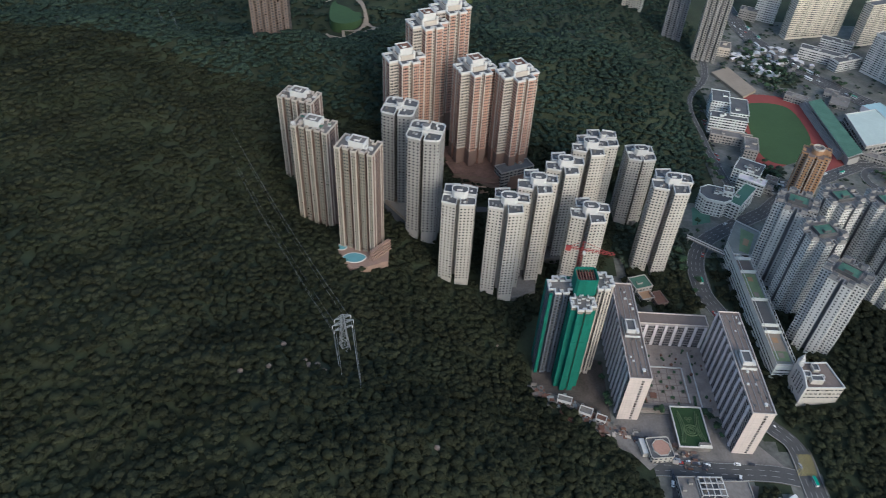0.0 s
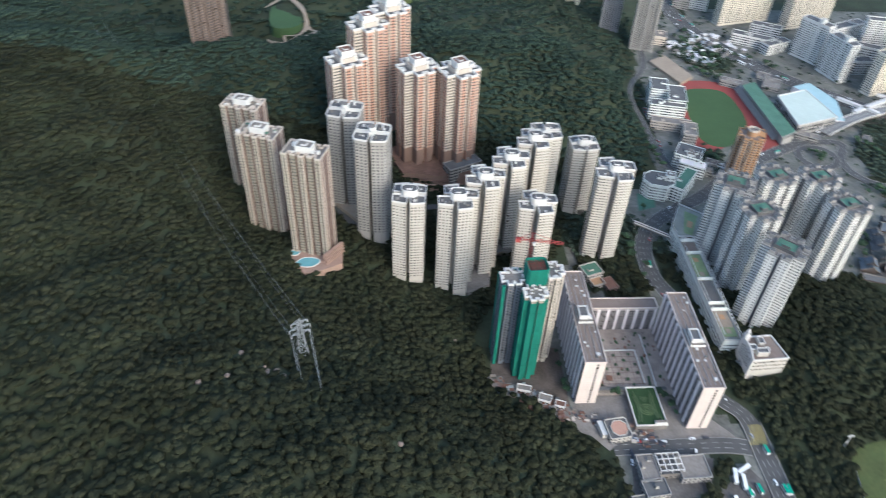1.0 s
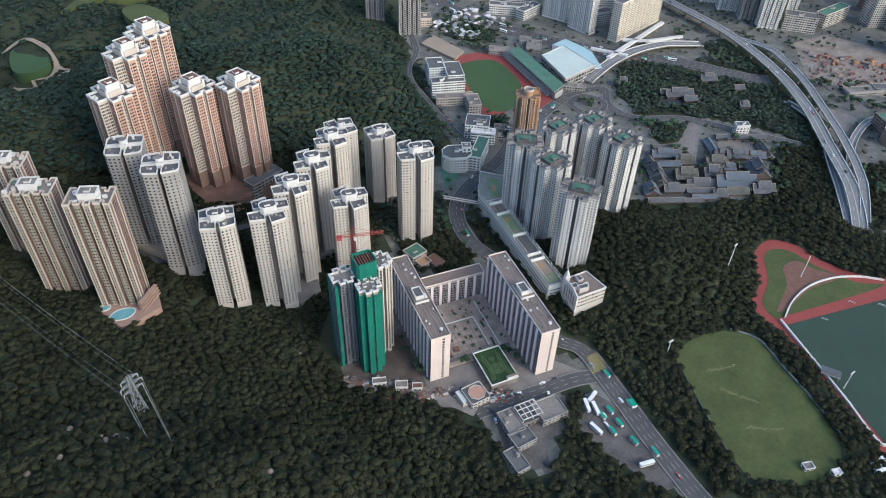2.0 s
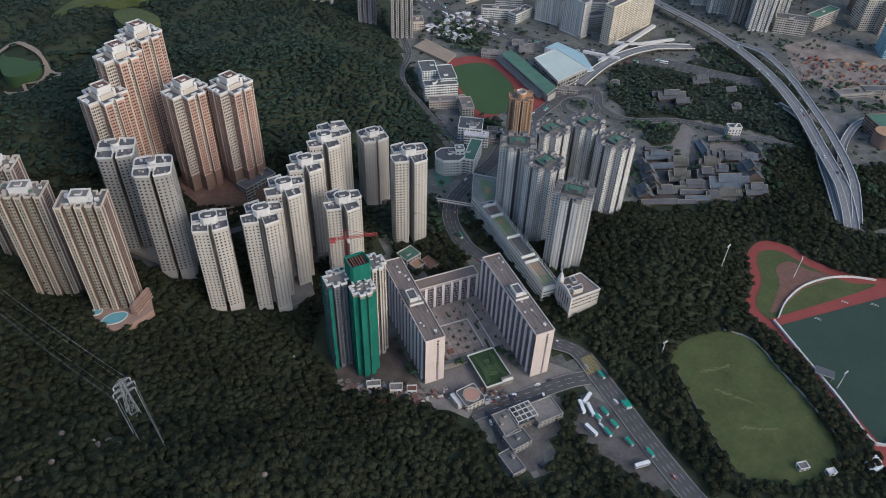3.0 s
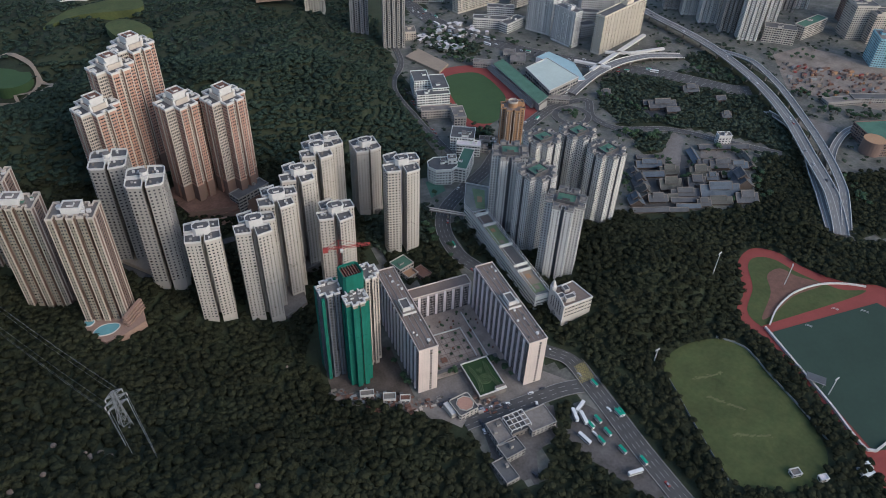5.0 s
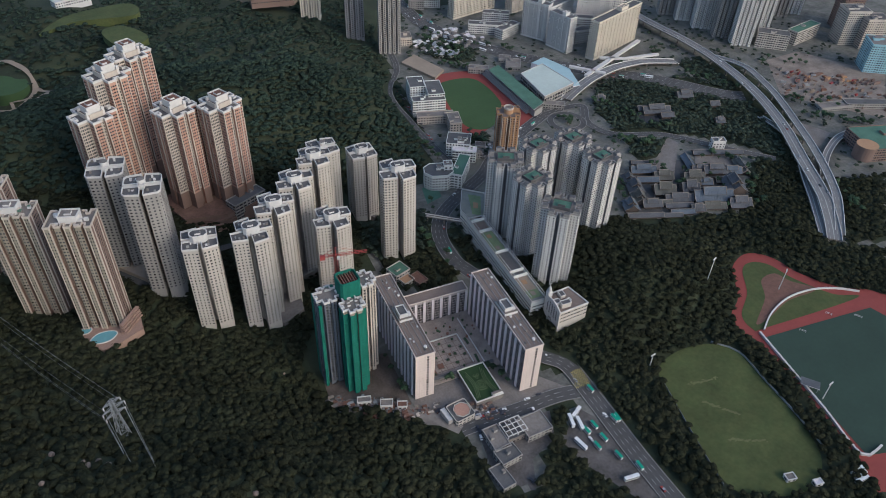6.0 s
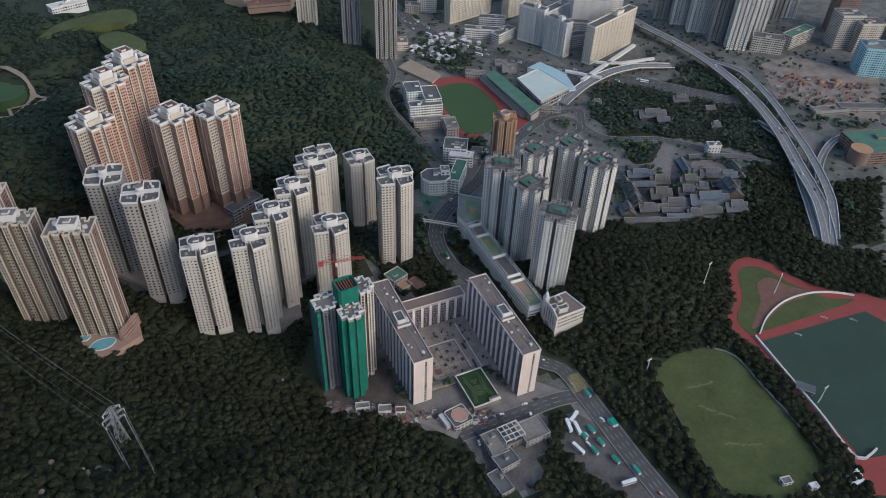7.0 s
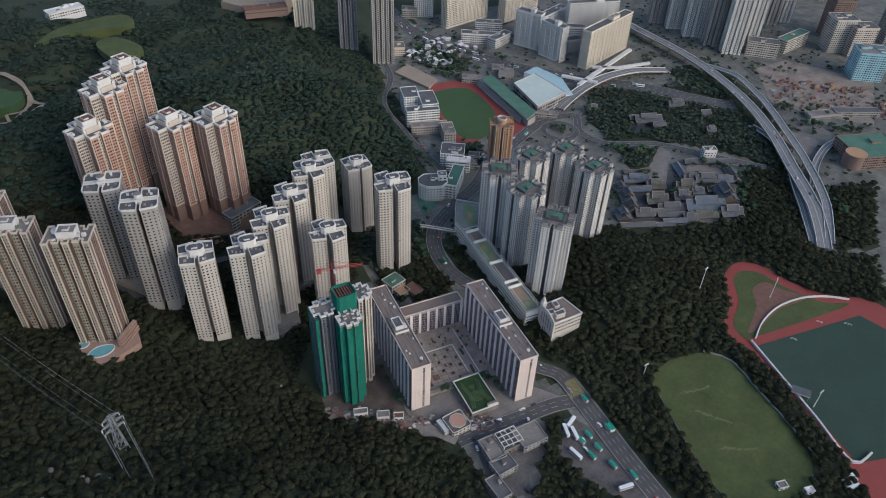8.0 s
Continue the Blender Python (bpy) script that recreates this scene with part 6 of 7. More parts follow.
def wood(name, label, pts, radii, lifts, crowns, mat, rng):
    V, F = [], []
    base = 0
    z = heights(pts)
    for i in range(len(pts)):
        cv, cf = crowns[rng.randrange(len(crowns))]
        a, r = rng.uniform(0, 6.28), radii[i]
        ca, sa = math.cos(a), math.sin(a)
        h = rng.uniform(0.4, 0.64)
        v = np.empty_like(cv)
        v[:, 0] = pts[i, 0] + r * (cv[:, 0] * ca - cv[:, 1] * sa)
        v[:, 1] = pts[i, 1] + r * (cv[:, 0] * sa + cv[:, 1] * ca)
        v[:, 2] = z[i] + lifts[i] + r * h * cv[:, 2]
        V.append(v)
        F.append(cf + base)
        base += len(cv)
    V, F = np.concatenate(V), np.concatenate(F)
    me = bpy.data.meshes.new(name)
    me.vertices.add(len(V))
    me.vertices.foreach_set("co", V.ravel())
    me.loops.add(F.size)
    me.loops.foreach_set("vertex_index", F.ravel())
    me.polygons.add(len(F))
    me.polygons.foreach_set("loop_start", np.arange(0, F.size, 4))
    me.polygons.foreach_set("use_smooth", np.ones(len(F), bool))
    me.update(calc_edges=True)
    me.materials.append(mat)
    return tagged(new(name, me), label, "woods", kind="stuff")


def scatter(x0, x1, y0, y1, step, rng):
    gx, gy = np.meshgrid(np.arange(x0, x1, step), np.arange(y0, y1, step))
    p = np.stack([gx.ravel(), gy.ravel()], 1)
    return p + np.array([[rng.uniform(-0.5, 0.5) * step, rng.uniform(-0.5, 0.5) * step] for _ in range(len(p))])




# ---------- pylon and cables ----------
PX, PY = (-61.4, 315.1)
PZ = ground_z(PX, PY)
pyl = thing("power_pylon", "grey steel lattice power pylon on the wooded spur", "pylon", (PX, PY, PZ), 28)
HP = 88.5 - PZ
b = Build()
lv = [(0, 3.2), (0.2, 2.7), (0.4, 2.1), (0.58, 1.6), (0.75, 1.2), (0.88, 0.95), (1.0, 0.7)]
for (t0, w0), (t1, w1) in zip(lv, lv[1:]):
    c0 = [(sx * w0, sy * w0, t0 * HP) for sx, sy in ((-1, -1), (1, -1), (1, 1), (-1, 1))]
    c1 = [(sx * w1, sy * w1, t1 * HP) for sx, sy in ((-1, -1), (1, -1), (1, 1), (-1, 1))]
    for k in range(4):
        j = (k + 1) % 4
        b.bar(c0[k], c1[k], 0.26, 0.26, STEEL)
        b.bar(c0[k], c1[j], 0.15, 0.15, STEEL)
        b.bar(c0[j], c1[k], 0.15, 0.15, STEEL)
        b.bar(c1[k], c1[j], 0.24, 0.24, STEEL)
part("lattice_mast", b, pyl)
ARMS = []
for t, r in ((0.66, 6.2), (0.8, 7.0), (0.94, 5.4)):
    for s in (-1, 1):
        a = Build()
        z = t * HP
        for y in (-1.1, 1.1):
            a.bar((s * 0.9, y, z + 1.5), (s * r, 0, z), 0.26, 0.26, STEEL)
            a.bar((s * 0.9, y, z - 0.2), (s * r, 0, z), 0.26, 0.26, STEEL)
        for q in (0.3, 0.6):
            a.bar((s * (0.9 + (r - 0.9) * q), -1.1 * (1 - q), z), (s * (0.9 + (r - 0.9) * q), 1.1 * (1 - q), z), 0.2, 0.2, STEEL)
        arm = part("cross_arm", a, pyl)
        i = Build()
        i.prism([(s * r + 0.3 * math.cos(w), 0.3 * math.sin(w)) for w in np.linspace(0, 6.28, 9)[:-1]], z - 2.6, z, PARAPET)
        part("insulator", i, arm, "pale insulator string")
        ARMS.append(pose(PX, PY, PZ, 0, 0, 28) @ Vector((s * r, 0, z - 2.6)))
keep_circle(PX, PY, 5)


def cable(a, c, sag, r=0.07):
    a, c = Vector(a), Vector(c)
    cu = bpy.data.curves.new("power_cable", "CURVE")
    cu.dimensions, cu.bevel_depth, cu.bevel_resolution = "3D", r, 0
    sp = cu.splines.new("POLY")
    n = 24
    sp.points.add(n)
    for k in range(n + 1):
        t = k / n
        p = a + (c - a) * t
        sp.points[k].co = (p.x, p.y, p.z - sag * 4 * t * (1 - t), 1)
    cu.materials.append(STEEL)
    ob = new("power_cable", cu)
    return tagged(ob, "thin grey power cable strung from the pylon", "cable", "power cables")


NEAR, E2 = {-1: (-48.2, 245.7), 1: (-37.0, 241.1)}, (-286.3, 670.8)
for k, a in enumerate(ARMS):
    s = -1 if k % 2 == 0 else 1
    lvl = (k // 2) * 3.0
    cable(a, (a[0] + 1.35 * (NEAR[s][0] - a[0]), a[1] + 1.35 * (NEAR[s][1] - a[1]), 62 + 0.5 * lvl), 3, 0.1)
    cable(a, (E2[0] + s * 6, E2[1] + 3, 118 + lvl), 22, 0.045)

# boulders on the near slope
ROCK = material("bare_rock", (0.26, 0.2, 0.16), 0.95, 0.3, 0.2, 1.0)
rk = random.Random(5)
for p in ((-79.4, 287.4), (-74.5, 289.6), (-69.7, 285.9), (-111.4, 260.1), (-98.3, 270.9), (-96.6, 298.4), (-97.5, 319.4), (-81.8, 290.5), (-74.4, 290.7), (-79.1, 285.4), (3.1, 238.1), (45.5, 366.7), (57.5, 417.1)):
    b = bmesh.new()
    bmesh.ops.create_icosphere(b, subdivisions=2, radius=rk.uniform(0.9, 2.0))
    for v in b.verts:
        v.co *= 1 + 0.3 * noise.noise(v.co * 0.6 + Vector((p[0], p[1], 0)))
        v.co.z *= 0.6
    me = bpy.data.meshes.new("boulder")
    b.to_mesh(me)
    b.free()
    me.materials.append(ROCK)
    o = new("boulder", me)
    o.location = (*p, ground_z(*p) + 0.8)
    tagged(o, "pale weathered boulder among hillside trees", "boulder", "hillside boulders")
    keep_circle(*p, 4)

# bare platform and meadow on the far ridge, valley works
yard("grass", "levelled grass platform ringed by a pale wall", [(-30.3, 898.2), (-13.4, 912.9), (4.5, 899.3), (18.5, 870.0), (9.1, 853.5), (-15.5, 852.9)], LAWN, 0.3, True, z=74, thick=9, category="platform")
yard("grass", "strip of meadow on the far ridge", [(-100.0, 943.4), (-66.7, 995.0), (5.9, 1012.6), (12.0, 970.3), (-61.3, 970.4)], LAWN, 0.5, True, z=62, thick=20, category="meadow")
low_building("white_pavilion", "long white terraced building on the far ridge", "building", (-61.5, 1054.6), 46, 18, 7, 20, PARAPET, PARAPET, plant=4, z0=58)
low_building("white_pavilion", "white building on the far slope", "building", (-138.0, 995.4), 16, 12, 6, 10, PARAPET, PARAPET, plant=1, z0=45)
yard("pavement", "sandy works yard beyond the wooded hill", [(143.5, 1072.3), (166.8, 1045.7), (223.9, 1038.9), (252.7, 1081.2), (193.4, 1127.2)], SAND, 0.3, z=42, thick=30, category="works yard")
low_building("works_shed", "long brown roofed works shed", "shed", (196.9, 1019.3), 60, 22, 5, -5, W_BROWN, RUST, z0=42)

# ---------- vehicles ----------
TYRE = material("tyre", (0.03, 0.03, 0.03), 0.9, 0.1)


def vehicle(name, label, w, l, h, body, roof, cabin):
    root = thing(name, label, name.split("_")[-1], (0, 0, -50))
    b = Build()
    o = rect(0, 0, l, w, 0.25)
    if cabin:
        b.prism(o, 0.35, h * 0.6, body)
    else:
        b.prism(o, 0.35, h, body, roof)
    part("body", b, root)
    if cabin:
        c = Build()
        lo, hi = rect(-l * 0.05, 0, l * 0.55, w * 0.92), rect(-l * 0.07, 0, l * 0.42, w * 0.8)
        for k in range(4):
            j = (k + 1) % 4
            c.face([(*lo[k], h * 0.6), (*lo[j], h * 0.6), (*hi[j], h), (*hi[k], h)], GLASS)
        c.face([(x, y, h) for x, y in hi], roof)
        part("cabin", c, root)
    else:
        g = Build()
        g.ring(rect(0, 0, l * 0.98, w + 0.06), h * 0.5, h * 0.8, 0.06, GLASS)
        part("window_band", g, root)
        a = Build()
        a.box(-l * 0.1, -0.6, h, l * 0.2, 0.6, h + 0.25, roof)
        part("roof_unit", a, root)
    for x in (-0.32, 0.32):
        for s in (-1, 1):
            t = Build()
            pts = [(x * l + 0.38 * math.cos(q), 0.38 + 0.38 * math.sin(q)) for q in np.linspace(0, 6.28, 11)[:-1]]
            t.face([(p, s * (w / 2 + 0.02), z) for p, z in pts], TYRE)
            t.face([(p, s * (w / 2 - 0.25), z) for p, z in pts], TYRE)
            for k in range(10):
                p, q = pts[k - 1], pts[k]
                t.face([(p[0], s * (w / 2 + 0.02), p[1]), (q[0], s * (w / 2 + 0.02), q[1]), (q[0], s * (w / 2 - 0.25), q[1]), (p[0], s * (w / 2 - 0.25), p[1])], TYRE)
            part("wheel", t, root)
    return root


P_WHITE = material("white_vehicle_paint", (0.75, 0.75, 0.73), 0.4, 0.05)
P_GREEN = material("green_vehicle_paint", (0.02, 0.3, 0.19), 0.4, 0.08)
P_DARK = material("dark_vehicle_paint", (0.06, 0.06, 0.07), 0.35, 0.05)
P_SILVER = material("silver_vehicle_paint", (0.4, 0.41, 0.42), 0.35, 0.05, metal=0.4)
P_RED = material("red_vehicle_paint", (0.4, 0.05, 0.04), 0.4, 0.05)
kinds = {
    "white_bus": vehicle("bus", "long white single deck bus in the bus yard", 2.6, 11, 3.2, P_WHITE, P_WHITE, False),
    "green_bus": vehicle("minibus", "green roofed minibus waiting in the bus yard", 2.3, 7, 2.8, P_WHITE, P_GREEN, False),
    "white_car": vehicle("car", "white saloon car on the asphalt road", 1.9, 4.6, 1.5, P_WHITE, P_WHITE, True),
    "dark_car": vehicle("car", "dark saloon car on the asphalt road", 1.9, 4.6, 1.5, P_DARK, P_DARK, True),
    "silver_car": vehicle("car", "silver saloon car on the asphalt road", 1.9, 4.6, 1.5, P_SILVER, P_SILVER, True),
    "red_car": vehicle("car", "red taxi on the asphalt road", 1.9, 4.6, 1.5, P_RED, P_SILVER, True),
}
used = {}


def place(kind, p, rot, z=0.45):
    m = pose(p[0], p[1], z, 0, 0, rot)
    if kind in used:
        copy_thing(kinds[kind], m)
    else:
        kinds[kind].matrix_world = m
        used[kind] = True


for kind, p, rot in (
    ("white_bus", (227.4, 249.6), 78), ("white_bus", (231.9, 245.0), 82), ("white_bus", (223.1, 229.7), 105), ("white_bus", (235.0, 254.6), 30), ("white_bus", (240.6, 193.0), -5),
    ("green_bus", (233.2, 237.9), 98), ("green_bus", (241.0, 240.0), 98), ("green_bus", (233.2, 223.8), 98), ("green_bus", (241.4, 228.1), 98), ("green_bus", (242.8, 211.6), 98), ("white_car", (232.5, 230.9), 98), ("white_car", (235.3, 238.1), 98),
    ("green_bus", (256.8, 269.5), 97), ("green_bus", (258.0, 239.3), 97), ("white_car", (253.8, 244.9), 97), ("silver_car", (251.1, 281.6), 97),
    ("white_car", (207.6, 279.9), -2), ("white_car", (186.6, 278.0), -2), ("silver_car", (179.8, 278.7), -2), ("white_car", (175.1, 279.6), -2), ("silver_car", (166.8, 280.9), -2), ("dark_car", (217.7, 280.3), -2), ("red_car", (168.5, 278.6), -2), ("dark_car", (206.0, 267.6), -2), ("silver_car", (153.3, 286.7), 30), ("white_car", (248.1, 304.7), 95),
    ("dark_car", (161.7, 266.9), 80), ("silver_car", (163.7, 263.5), 80), ("white_car", (160.3, 262.3), 80), ("dark_car", (161.7, 270.6), 80), ("silver_car", (175.4, 250.7), 8), ("white_car", (207.0, 269.4), 70), ("dark_car", (176.8, 218.2), 100),
):
    place(kind, p, rot)
vr = random.Random(12)
car_kinds = ("white_car", "dark_car", "silver_car", "red_car", "white_car", "green_bus")
main_line = smooth_line(MAIN, 6.0)
for i in range(3, len(main_line) - 3, 3):
    if vr.random() < 0.6:
        d = (main_line[i + 1] - main_line[i]).normalized()
        p = main_line[i] + Vector((-d.y, d.x)) * vr.choice((-5, -1.8, 1.8, 5))
        place(vr.choice(car_kinds), p, math.degrees(math.atan2(d.y, d.x)))
hw = smooth_line([(394.6, 1124.0), (405.3, 977.4), (443.0, 877.3), (500.2, 797.8), (567.2, 731.4), (626.7, 687.0)], 9.0)
for i in range(1, len(hw) - 1):
    for s in (-10, -6, -2, 2, 6, 10):
        if vr.random() < 0.22:
            d = (hw[i + 1] - hw[i]).normalized()
            place(vr.choice(car_kinds + ("white_bus",)), hw[i] + Vector((-d.y, d.x)) * s, math.degrees(math.atan2(d.y, d.x)))
fl, fz = F_MAIN
for i in range(8, len(fl) - 8):
    if vr.random() < 0.16:
        d = (fl[i + 1] - fl[i]).normalized()
        place(vr.choice(car_kinds), fl[i] + Vector((-d.y, d.x)) * vr.choice((-6, -2, 2, 6)), math.degrees(math.atan2(d.y, d.x)), fz[i] + 0.1)
for k in range(16):
    p = Vector((287.9, 772.5)) + (Vector((282.3, 633.6)) - Vector((287.9, 772.5))) * (k / 16)
    if k % 4:
        place(vr.choice(car_kinds[:4]), p + Vector((4.5, 0)), -60, ground_z(*p) + 0.3)

# yellow box junction where the side street meets the road
jx = Build()
YELLOW = material("yellow_road_paint", (0.5, 0.4, 0.12), 0.85, 0.2)
for k in range(-4, 13):
    for s in (1, -1):
        x0, y0 = 247.0 + k * 2.2, 274.0
        a, c = Vector((x0, y0)), Vector((x0 + s * 16, y0 + 16))
        lo, hi = 247.0, 260.5
        if s > 0:
            t0, t1 = max(0, (lo - x0) / 16), min(1, (hi - x0) / 16)
        else:
            t0, t1 = max(0, (x0 - hi) / 16), min(1, (x0 - lo) / 16)
        if t1 - t0 > 0.05:
            p0, p1 = a + (c - a) * t0, a + (c - a) * t1
            jx.bar((*p0, ground_z(*p0) + 0.86), (*p1, ground_z(*p1) + 0.86), 0.28, 0.03, YELLOW)
tagged(part("box_junction", jx), "yellow hatched box junction painted on the road", "road marking", kind="structure")

# ---------- sports ground fittings ----------
def light_mast(base, h, rot):
    root = thing("floodlight_mast", "tall white floodlight mast beside the sports ground", "floodlight", (*base, ground_z(*base)), rot, "floodlight masts")
    b = Build()
    n = 8
    for (z0, r0), (z1, r1) in (((0, 0.5), (h, 0.28)),):
        for k in range(n):
            a, c = 2 * math.pi * k / n, 2 * math.pi * (k + 1) / n
            b.face([(r0 * math.cos(a), r0 * math.sin(a), z0), (r0 * math.cos(c), r0 * math.sin(c), z0), (r1 * math.cos(c), r1 * math.sin(c), z1), (r1 * math.cos(a), r1 * math.sin(a), z1)], PARAPET)
    part("pole", b, root)
    b = Build()
    for k in range(4):
        b.box(-2.2 + k * 1.15, -0.3, h, -1.2 + k * 1.15, 0.5, h + 1.1, PARAPET)
    b.box(-2.4, -0.15, h - 0.25, 2.4, 0.15, h, PARAPET)
    part("lamp_head", b, root)


light_mast((412.7, 325.7), 26, 20)
light_mast((477.9, 301.7), 22, 40)
light_mast((314.4, 271.7), 12, 10)
light_mast((417.8, 193.4), 18, 10)


def fence(label, pts, h, w, mat, cat="fence", post=6.0):
    root = thing("fence", label, cat, (0, 0, 0))
    line = smooth_line(pts, post)
    for i in range(len(line) - 1):
        z0, z1 = ground_z(*line[i]), ground_z(*line[i + 1])
        b = Build()
        b.bar((*line[i], z0 + 0.1), (*line[i + 1], z1 + 0.1), w, h, mat)
        b.bar((*line[i], z0), (line[i].x + 0.01, line[i].y + 0.3, z0), w * 1.25, h + 0.5, mat)
        part("panel", b, root)


fence("long pale terrace barrier along the artificial pitch", [(422.5, 265.8), (417.0, 227.3), (411.1, 185.8), (404.3, 145.3), (424.1, 144.8)], 2.2, 1.5, PARAPET, "barrier", 5)
fence("pale curved wall inside the track bend", [(428.9, 267.5), (449.8, 280.7), (477.3, 289.5), (505.0, 289.5), (526.7, 282.6), (543.8, 271.3)], 1.8, 1.2, PARAPET, "wall", 5)
fence("low fence beside the oval lawn", [(376.8, 273.0), (390.8, 255.5), (389.3, 225.4), (387.7, 191.3), (384.2, 160.9)], 2.0, 0.25, STEEL)
fence("dark fence behind the oval lawn", [(314.0, 255.3), (303.5, 206.2), (295.9, 164.1)], 1.8, 0.2, STEEL)
cn_ = thing("spectator_canopy", "small grey spectator canopy at the pitch edge", "canopy", (*(416.9, 206.6), 0), -50)
b = Build()
b.box(-7, -4, 4.6, 7, 4, 5.0, W_LILAC, TILE_GREY)
part("roof", b, cn_)
for x in (-6, 0, 6):
    b = Build()
    b.box(x - 0.15, -3.5, 0, x + 0.15, -3.2, 4.6, STEEL)
    part("post", b, cn_)
low_building("field_hut", "small white hut at the lawn edge", "hut", (341.9, 150.7), 7, 5, 3, -10, PARAPET, CONCRETE, plant=0)
low_building("field_hut", "blue roofed store beside the lawn", "hut", (356.6, 140.1), 6, 4, 3, -10, PARAPET, W_LILAC, plant=0)
for k, p in enumerate(((390.1, 136.4), (389.1, 133.0), (387.3, 129.9))):
    place("white_bus", p, 2)
wt = random.Random(3)
STREAK = material("worn_streak", (0.12, 0.125, 0.055), 0.95, 0.3)
for a, c in (((331.2, 244.3), (357.0, 241.2)), ((330.6, 227.0), (349.1, 205.1)), ((325.0, 192.4), (350.2, 180.2))):
    b = Build()
    a, c = Vector(a), Vector(c)
    for k in range(26):
        p = a + (c - a) * (k / 26) + Vector((wt.gauss(0, 0.5), wt.gauss(0, 0.5)))
        r = wt.uniform(0.5, 1.3)
        b.face([(p.x + r * math.cos(q) * 1.5, p.y + r * 0.7 * math.sin(q), 0.34 + 0.004 * k) for q in np.linspace(0, 6.28, 8)[:-1]], STREAK)
    tagged(part("worn_track", b), "pale worn streak across the oval lawn", "worn grass", kind="structure")
for p, r in (((494.6, 260.2), 5), ((457.7, 253.4), 5), ((516.2, 248.1), 6)):
    gl = thing("goal_frame", "white goal frame on the artificial pitch", "goal", (*p, 0.5), -52)
    for s0, s1 in (((-r / 2, 0, 0), (-r / 2, 0, 2)), ((r / 2, 0, 0), (r / 2, 0, 2)), ((-r / 2, 0, 2), (r / 2, 0, 2)), ((-r / 2, 1.2, 0), (r / 2, 1.2, 0))):
        b = Build()
        b.bar(s0, s1, 0.22, 0.22, PARAPET)
        part("bar", b, gl)

# ---------- street trees ----------
def street_tree(seed, label):
    rng2 = random.Random(seed)
    root = thing("street_tree", label, "tree", (0, 0, -60), 0, "street trees")
    b = Build()
    hgt = 4.0
    for (z0, r0), (z1, r1) in (((-0.5, 0.34), (2.0, 0.24)), ((2.0, 0.24), (hgt, 0.15))):
        for k in range(7):
            a, c = 2 * math.pi * k / 7, 2 * math.pi * (k + 1) / 7
            b.face([(r0 * math.cos(a), r0 * math.sin(a), z0), (r0 * math.cos(c), r0 * math.sin(c), z0), (r1 * math.cos(c), r1 * math.sin(c), z1), (r1 * math.cos(a), r1 * math.sin(a), z1)], BARK)
    for k in range(4):
        a = rng2.uniform(0, 6.28)
        b.bar((0, 0, 2.2 + 0.4 * k), (2.0 * math.cos(a), 2.0 * math.sin(a), 4.4 + 0.3 * k), 0.14, 0.14, BARK)
    part("trunk", b, root)
    cv, cf = crown(seed + 90, 110, 5)
    me = bpy.data.meshes.new("crown")
    me.from_pydata([(x * 3.4, y * 3.4, z * 3.0 + 5.2) for x, y, z in cv.tolist()], [], cf.tolist())
    me.materials.append(LEAF_TOWN)
    part("crown", me, root)
    return root


trees = [street_tree(s, "bushy green street tree with a slim trunk") for s in range(4)]
first = set()
spots = []
tr = random.Random(33)


def tree_row(a, c, n, jit=3.0):
    a, c = Vector(a), Vector(c)
    for k in range(n):
        p = a + (c - a) * ((k + tr.random() * 0.6) / n)
        spots.append((p.x + tr.uniform(-jit, jit), p.y + tr.uniform(-jit, jit)))


tree_row((146.5, 320), (166, 318), 5, 1.5)
tree_row((194, 322), (204, 300), 7, 2)
tree_row((226, 300), (226, 372), 12, 1.5)
tree_row((124, 320), (124, 395), 10, 2)
tree_row((207.1, 491.1), (221.9, 432.8), 12, 4)
tree_row((271.3, 674.7), (280.0, 604.5), 8, 3)
tree_row((458.9, 626.5), (456.1, 634.7), 9, 8)
tree_row((376.9, 826.8), (420.0, 793.1), 12, 5)
tree_row((383.2, 923.3), (420.6, 829.9), 40, 22)
tree_row((476.5, 845.2), (496.3, 806.8), 14, 7)
tree_row((516.0, 665.7), (560.2, 574.9), 22, 5)
tree_row((484.2, 569.0), (530.0, 545.4), 18, 7)
tree_row((677.0, 692.0), (717.6, 616.7), 16, 7)
tree_row((762.7, 583.9), (830.4, 519.7), 34, 12)
tree_row((750.6, 533.8), (806.2, 491.3), 26, 7)
tree_row((660.6, 405.1), (636.5, 360.7), 14, 10)
tree_row((427.7, 882.7), (472.7, 846.6), 16, 6)
tree_row((608.7, 725.6), (706.5, 768.1), 14, 10)
tree_row((800.2, 675.8), (892.0, 652.7), 20, 12)
tree_row((454.9, 680.1), (501.0, 695.3), 8, 5)
tree_row((333.3, 645.0), (340.7, 615.8), 10, 5)
tree_row((240.5, 542.5), (239.7, 512.1), 6, 4)
tree_row((259.4, 439.5), (260.7, 397.4), 8, 3)
tree_row((444.0, 509.7), (425.3, 461.8), 10, 4)
tree_row((593.6, 477.3), (551.9, 413.6), 14, 8)
tree_row((492.9, 524.7), (505.7, 465.8), 22, 9)
tree_row((560.2, 508.2), (590.7, 485.9), 16, 5)
tree_row((534.0, 496.0), (529.1, 412.5), 24, 14)
sp_ok = open_mask(np.array(spots))
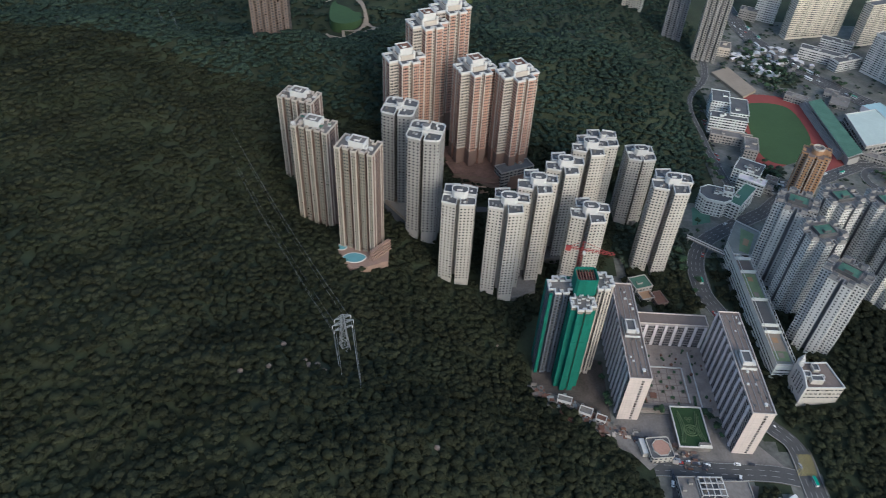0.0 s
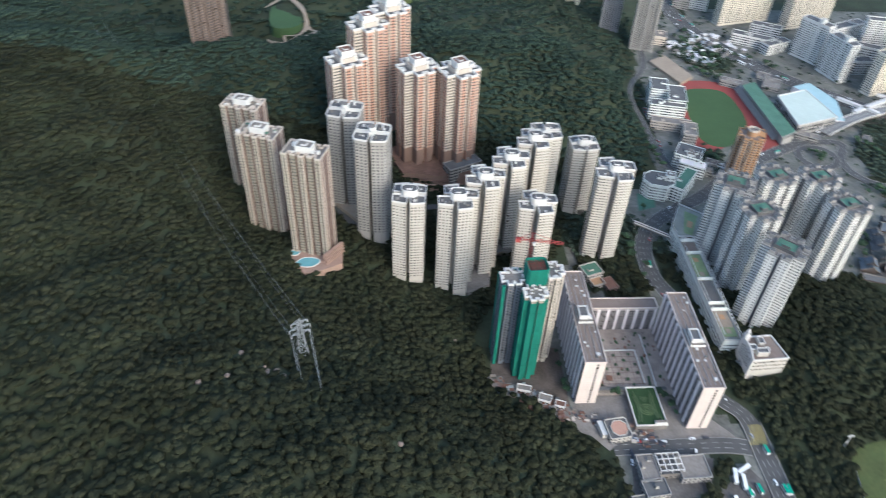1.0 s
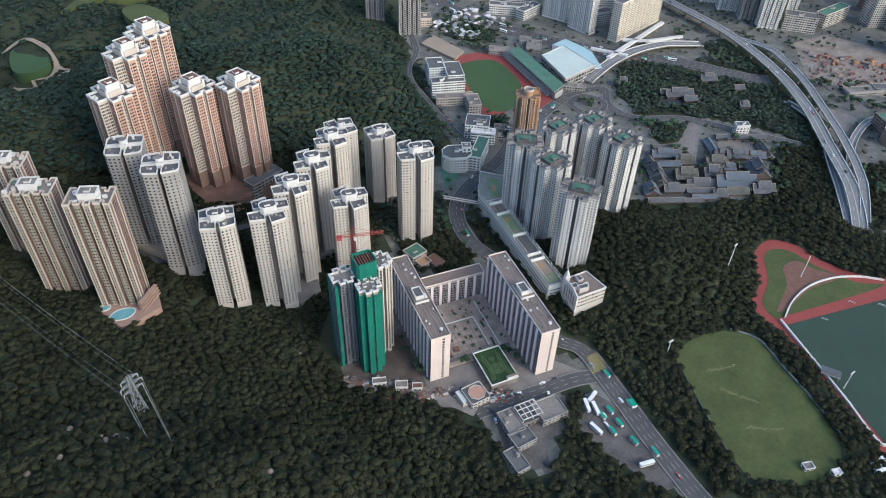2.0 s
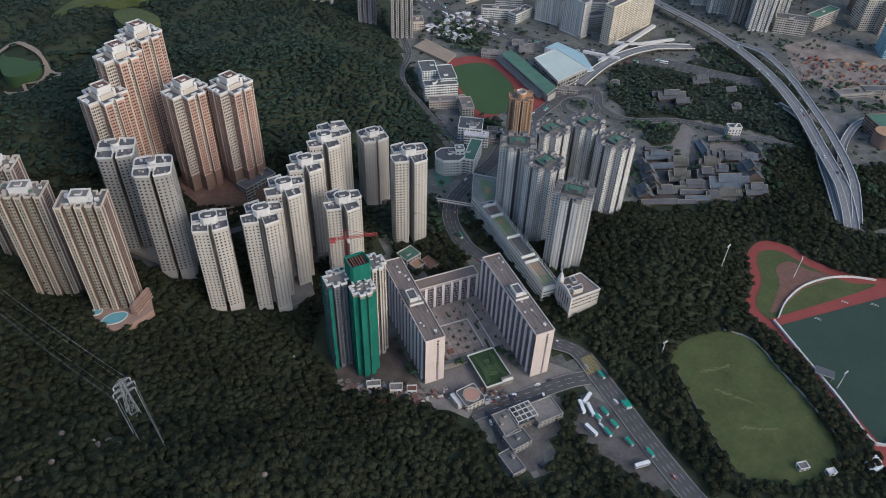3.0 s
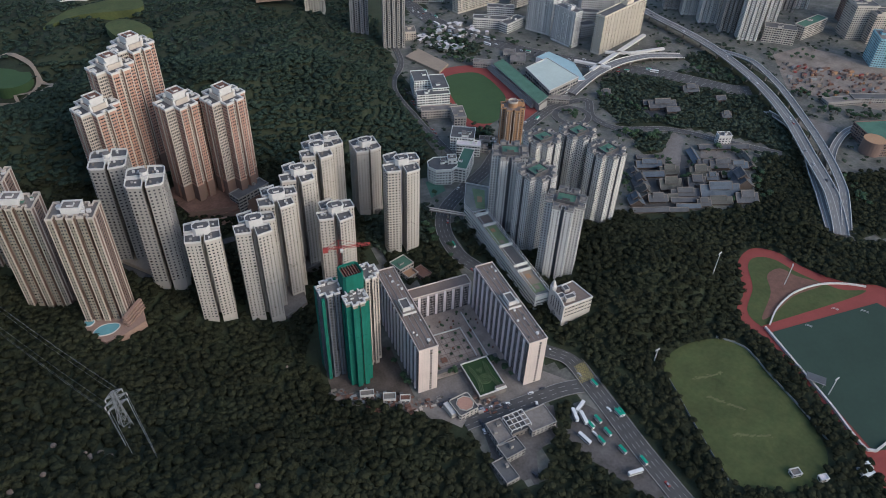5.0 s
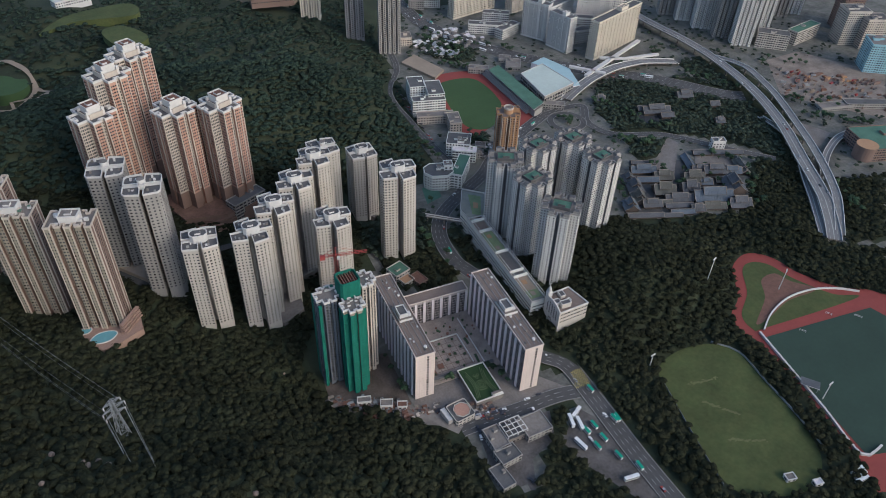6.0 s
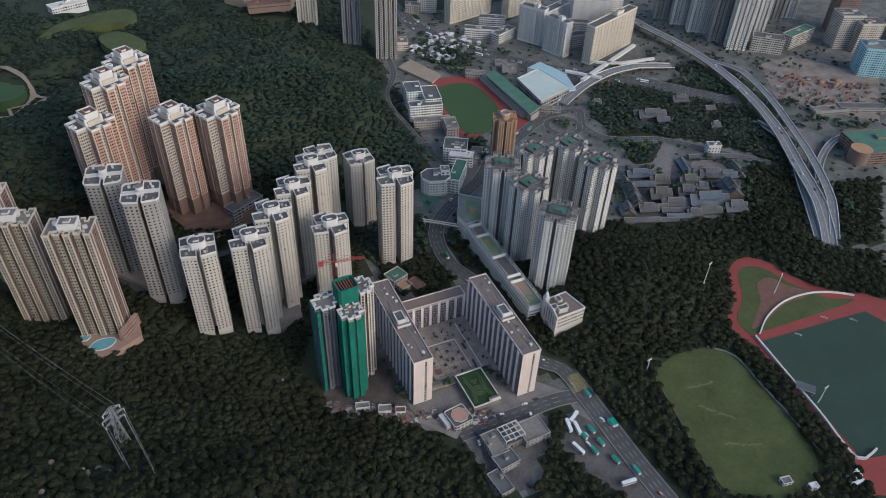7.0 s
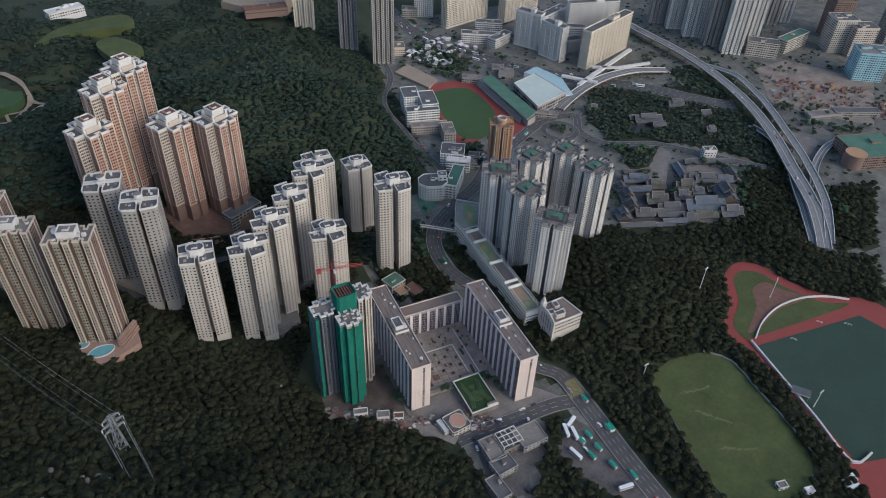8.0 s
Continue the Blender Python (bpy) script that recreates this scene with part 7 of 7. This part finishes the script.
for (x, y), ok in zip(spots, sp_ok):
    if not ok and tr.random() < 0.55:
        continue
    k = tr.randrange(4)
    m = pose(x, y, ground_z(x, y), 0, 0, tr.uniform(0, 360)) @ Matrix.Diagonal((*[tr.uniform(0.75, 1.35)] * 3, 1))
    if k in first:
        copy_thing(trees[k], m)
    else:
        trees[k].matrix_world = m
        first.add(k)

# loose materials round the building site and kerbside clutter
cl = random.Random(51)
for nm, lab, mats, n, a, c, jit in (
    ("building_material", "scattered stacks of building material on the works yard", (RUST, CONCRETE, ROOF_DARK, W_BROWN, RUST, STEEL), 150, (70.6, 333.1), (121.6, 303.2), 8),
    ("kerbside_goods", "clutter of crates and stalls along the street", (CONCRETE, W_BROWN, W_CREAM, RUST, P_DARK), 90, (123.5, 302.5), (185.2, 277.8), 6),
    ("roadside_clutter", "small sheds and goods between road and school", (CONCRETE, PARAPET, W_GREY, W_CREAM, ROOF_DARK), 120, (306.7, 603.2), (352.8, 611.3), 14),
):
    b = Build()
    a, c = Vector(a), Vector(c)
    for k in range(n):
        p = a + (c - a) * cl.random() + Vector((cl.uniform(-jit, jit), cl.uniform(-jit, jit)))
        w_, d_, h_ = cl.uniform(0.4, 2.2), cl.uniform(0.4, 1.6), cl.uniform(0.4, 2.2)
        z = ground_z(*p)
        b.prism([(p.x - w_, p.y - d_ * cl.uniform(0.6, 1)), (p.x + w_, p.y - d_), (p.x + w_ * cl.uniform(0.7, 1), p.y + d_), (p.x - w_, p.y + d_)], z, z + 0.3 + h_, cl.choice(mats))
    tagged(part(nm, b), lab, "clutter", kind="stuff")


rng = random.Random(7)
hill = scatter(-560, 720, 165, 600, 5.3, rng)
hill = hill[hill[:, 0] > -330 - 0.55 * (hill[:, 1] - 226)]
hill = hill[(hill[:, 0] < 480) | (hill[:, 1] < 480)]
hill = hill[(heights(hill) > 1.2) & open_mask(hill)]
zone = scatter(60, 780, 60, 900, 5.6, rng)
zone = zone[np.any([in_poly(zone, z) for z in ZONES], axis=0) & (heights(zone) <= 1.2) & open_mask(zone)]
thin = in_poly(zone, ZONES[6])
zone = zone[[not t or rng.random() < 0.9 for t in thin]]
back = np.concatenate([scatter(-560, 480, 600, 780, 6.2, rng), scatter(-760, 330, 780, 1250, 9.2, rng)])
back = back[back[:, 0] > -330 - 0.5 * (back[:, 1] - 226)]
back = back[(heights(back) > 1.2) & open_mask(back)]
scrub = scatter(260, 960, 420, 1020, 9.0, rng)
scrub = scrub[(heights(scrub) <= 1.2) & open_mask(scrub)]
scrub = scrub[[rng.random() < 0.4 for _ in range(len(scrub))]]
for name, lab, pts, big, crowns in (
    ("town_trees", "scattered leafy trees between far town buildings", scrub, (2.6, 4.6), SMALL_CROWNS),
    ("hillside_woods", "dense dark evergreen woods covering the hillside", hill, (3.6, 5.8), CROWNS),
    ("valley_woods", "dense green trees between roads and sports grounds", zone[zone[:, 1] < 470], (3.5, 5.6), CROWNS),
    ("garden_woods", "garden trees greyed by haze round ponds and pavilions", zone[zone[:, 1] >= 470], (2.6, 5.0), CROWNS),
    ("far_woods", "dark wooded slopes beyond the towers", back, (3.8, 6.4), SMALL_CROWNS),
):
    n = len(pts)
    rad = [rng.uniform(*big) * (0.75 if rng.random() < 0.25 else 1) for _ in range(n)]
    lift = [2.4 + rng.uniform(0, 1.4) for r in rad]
    # far woods take the leaf colour that carries the haze
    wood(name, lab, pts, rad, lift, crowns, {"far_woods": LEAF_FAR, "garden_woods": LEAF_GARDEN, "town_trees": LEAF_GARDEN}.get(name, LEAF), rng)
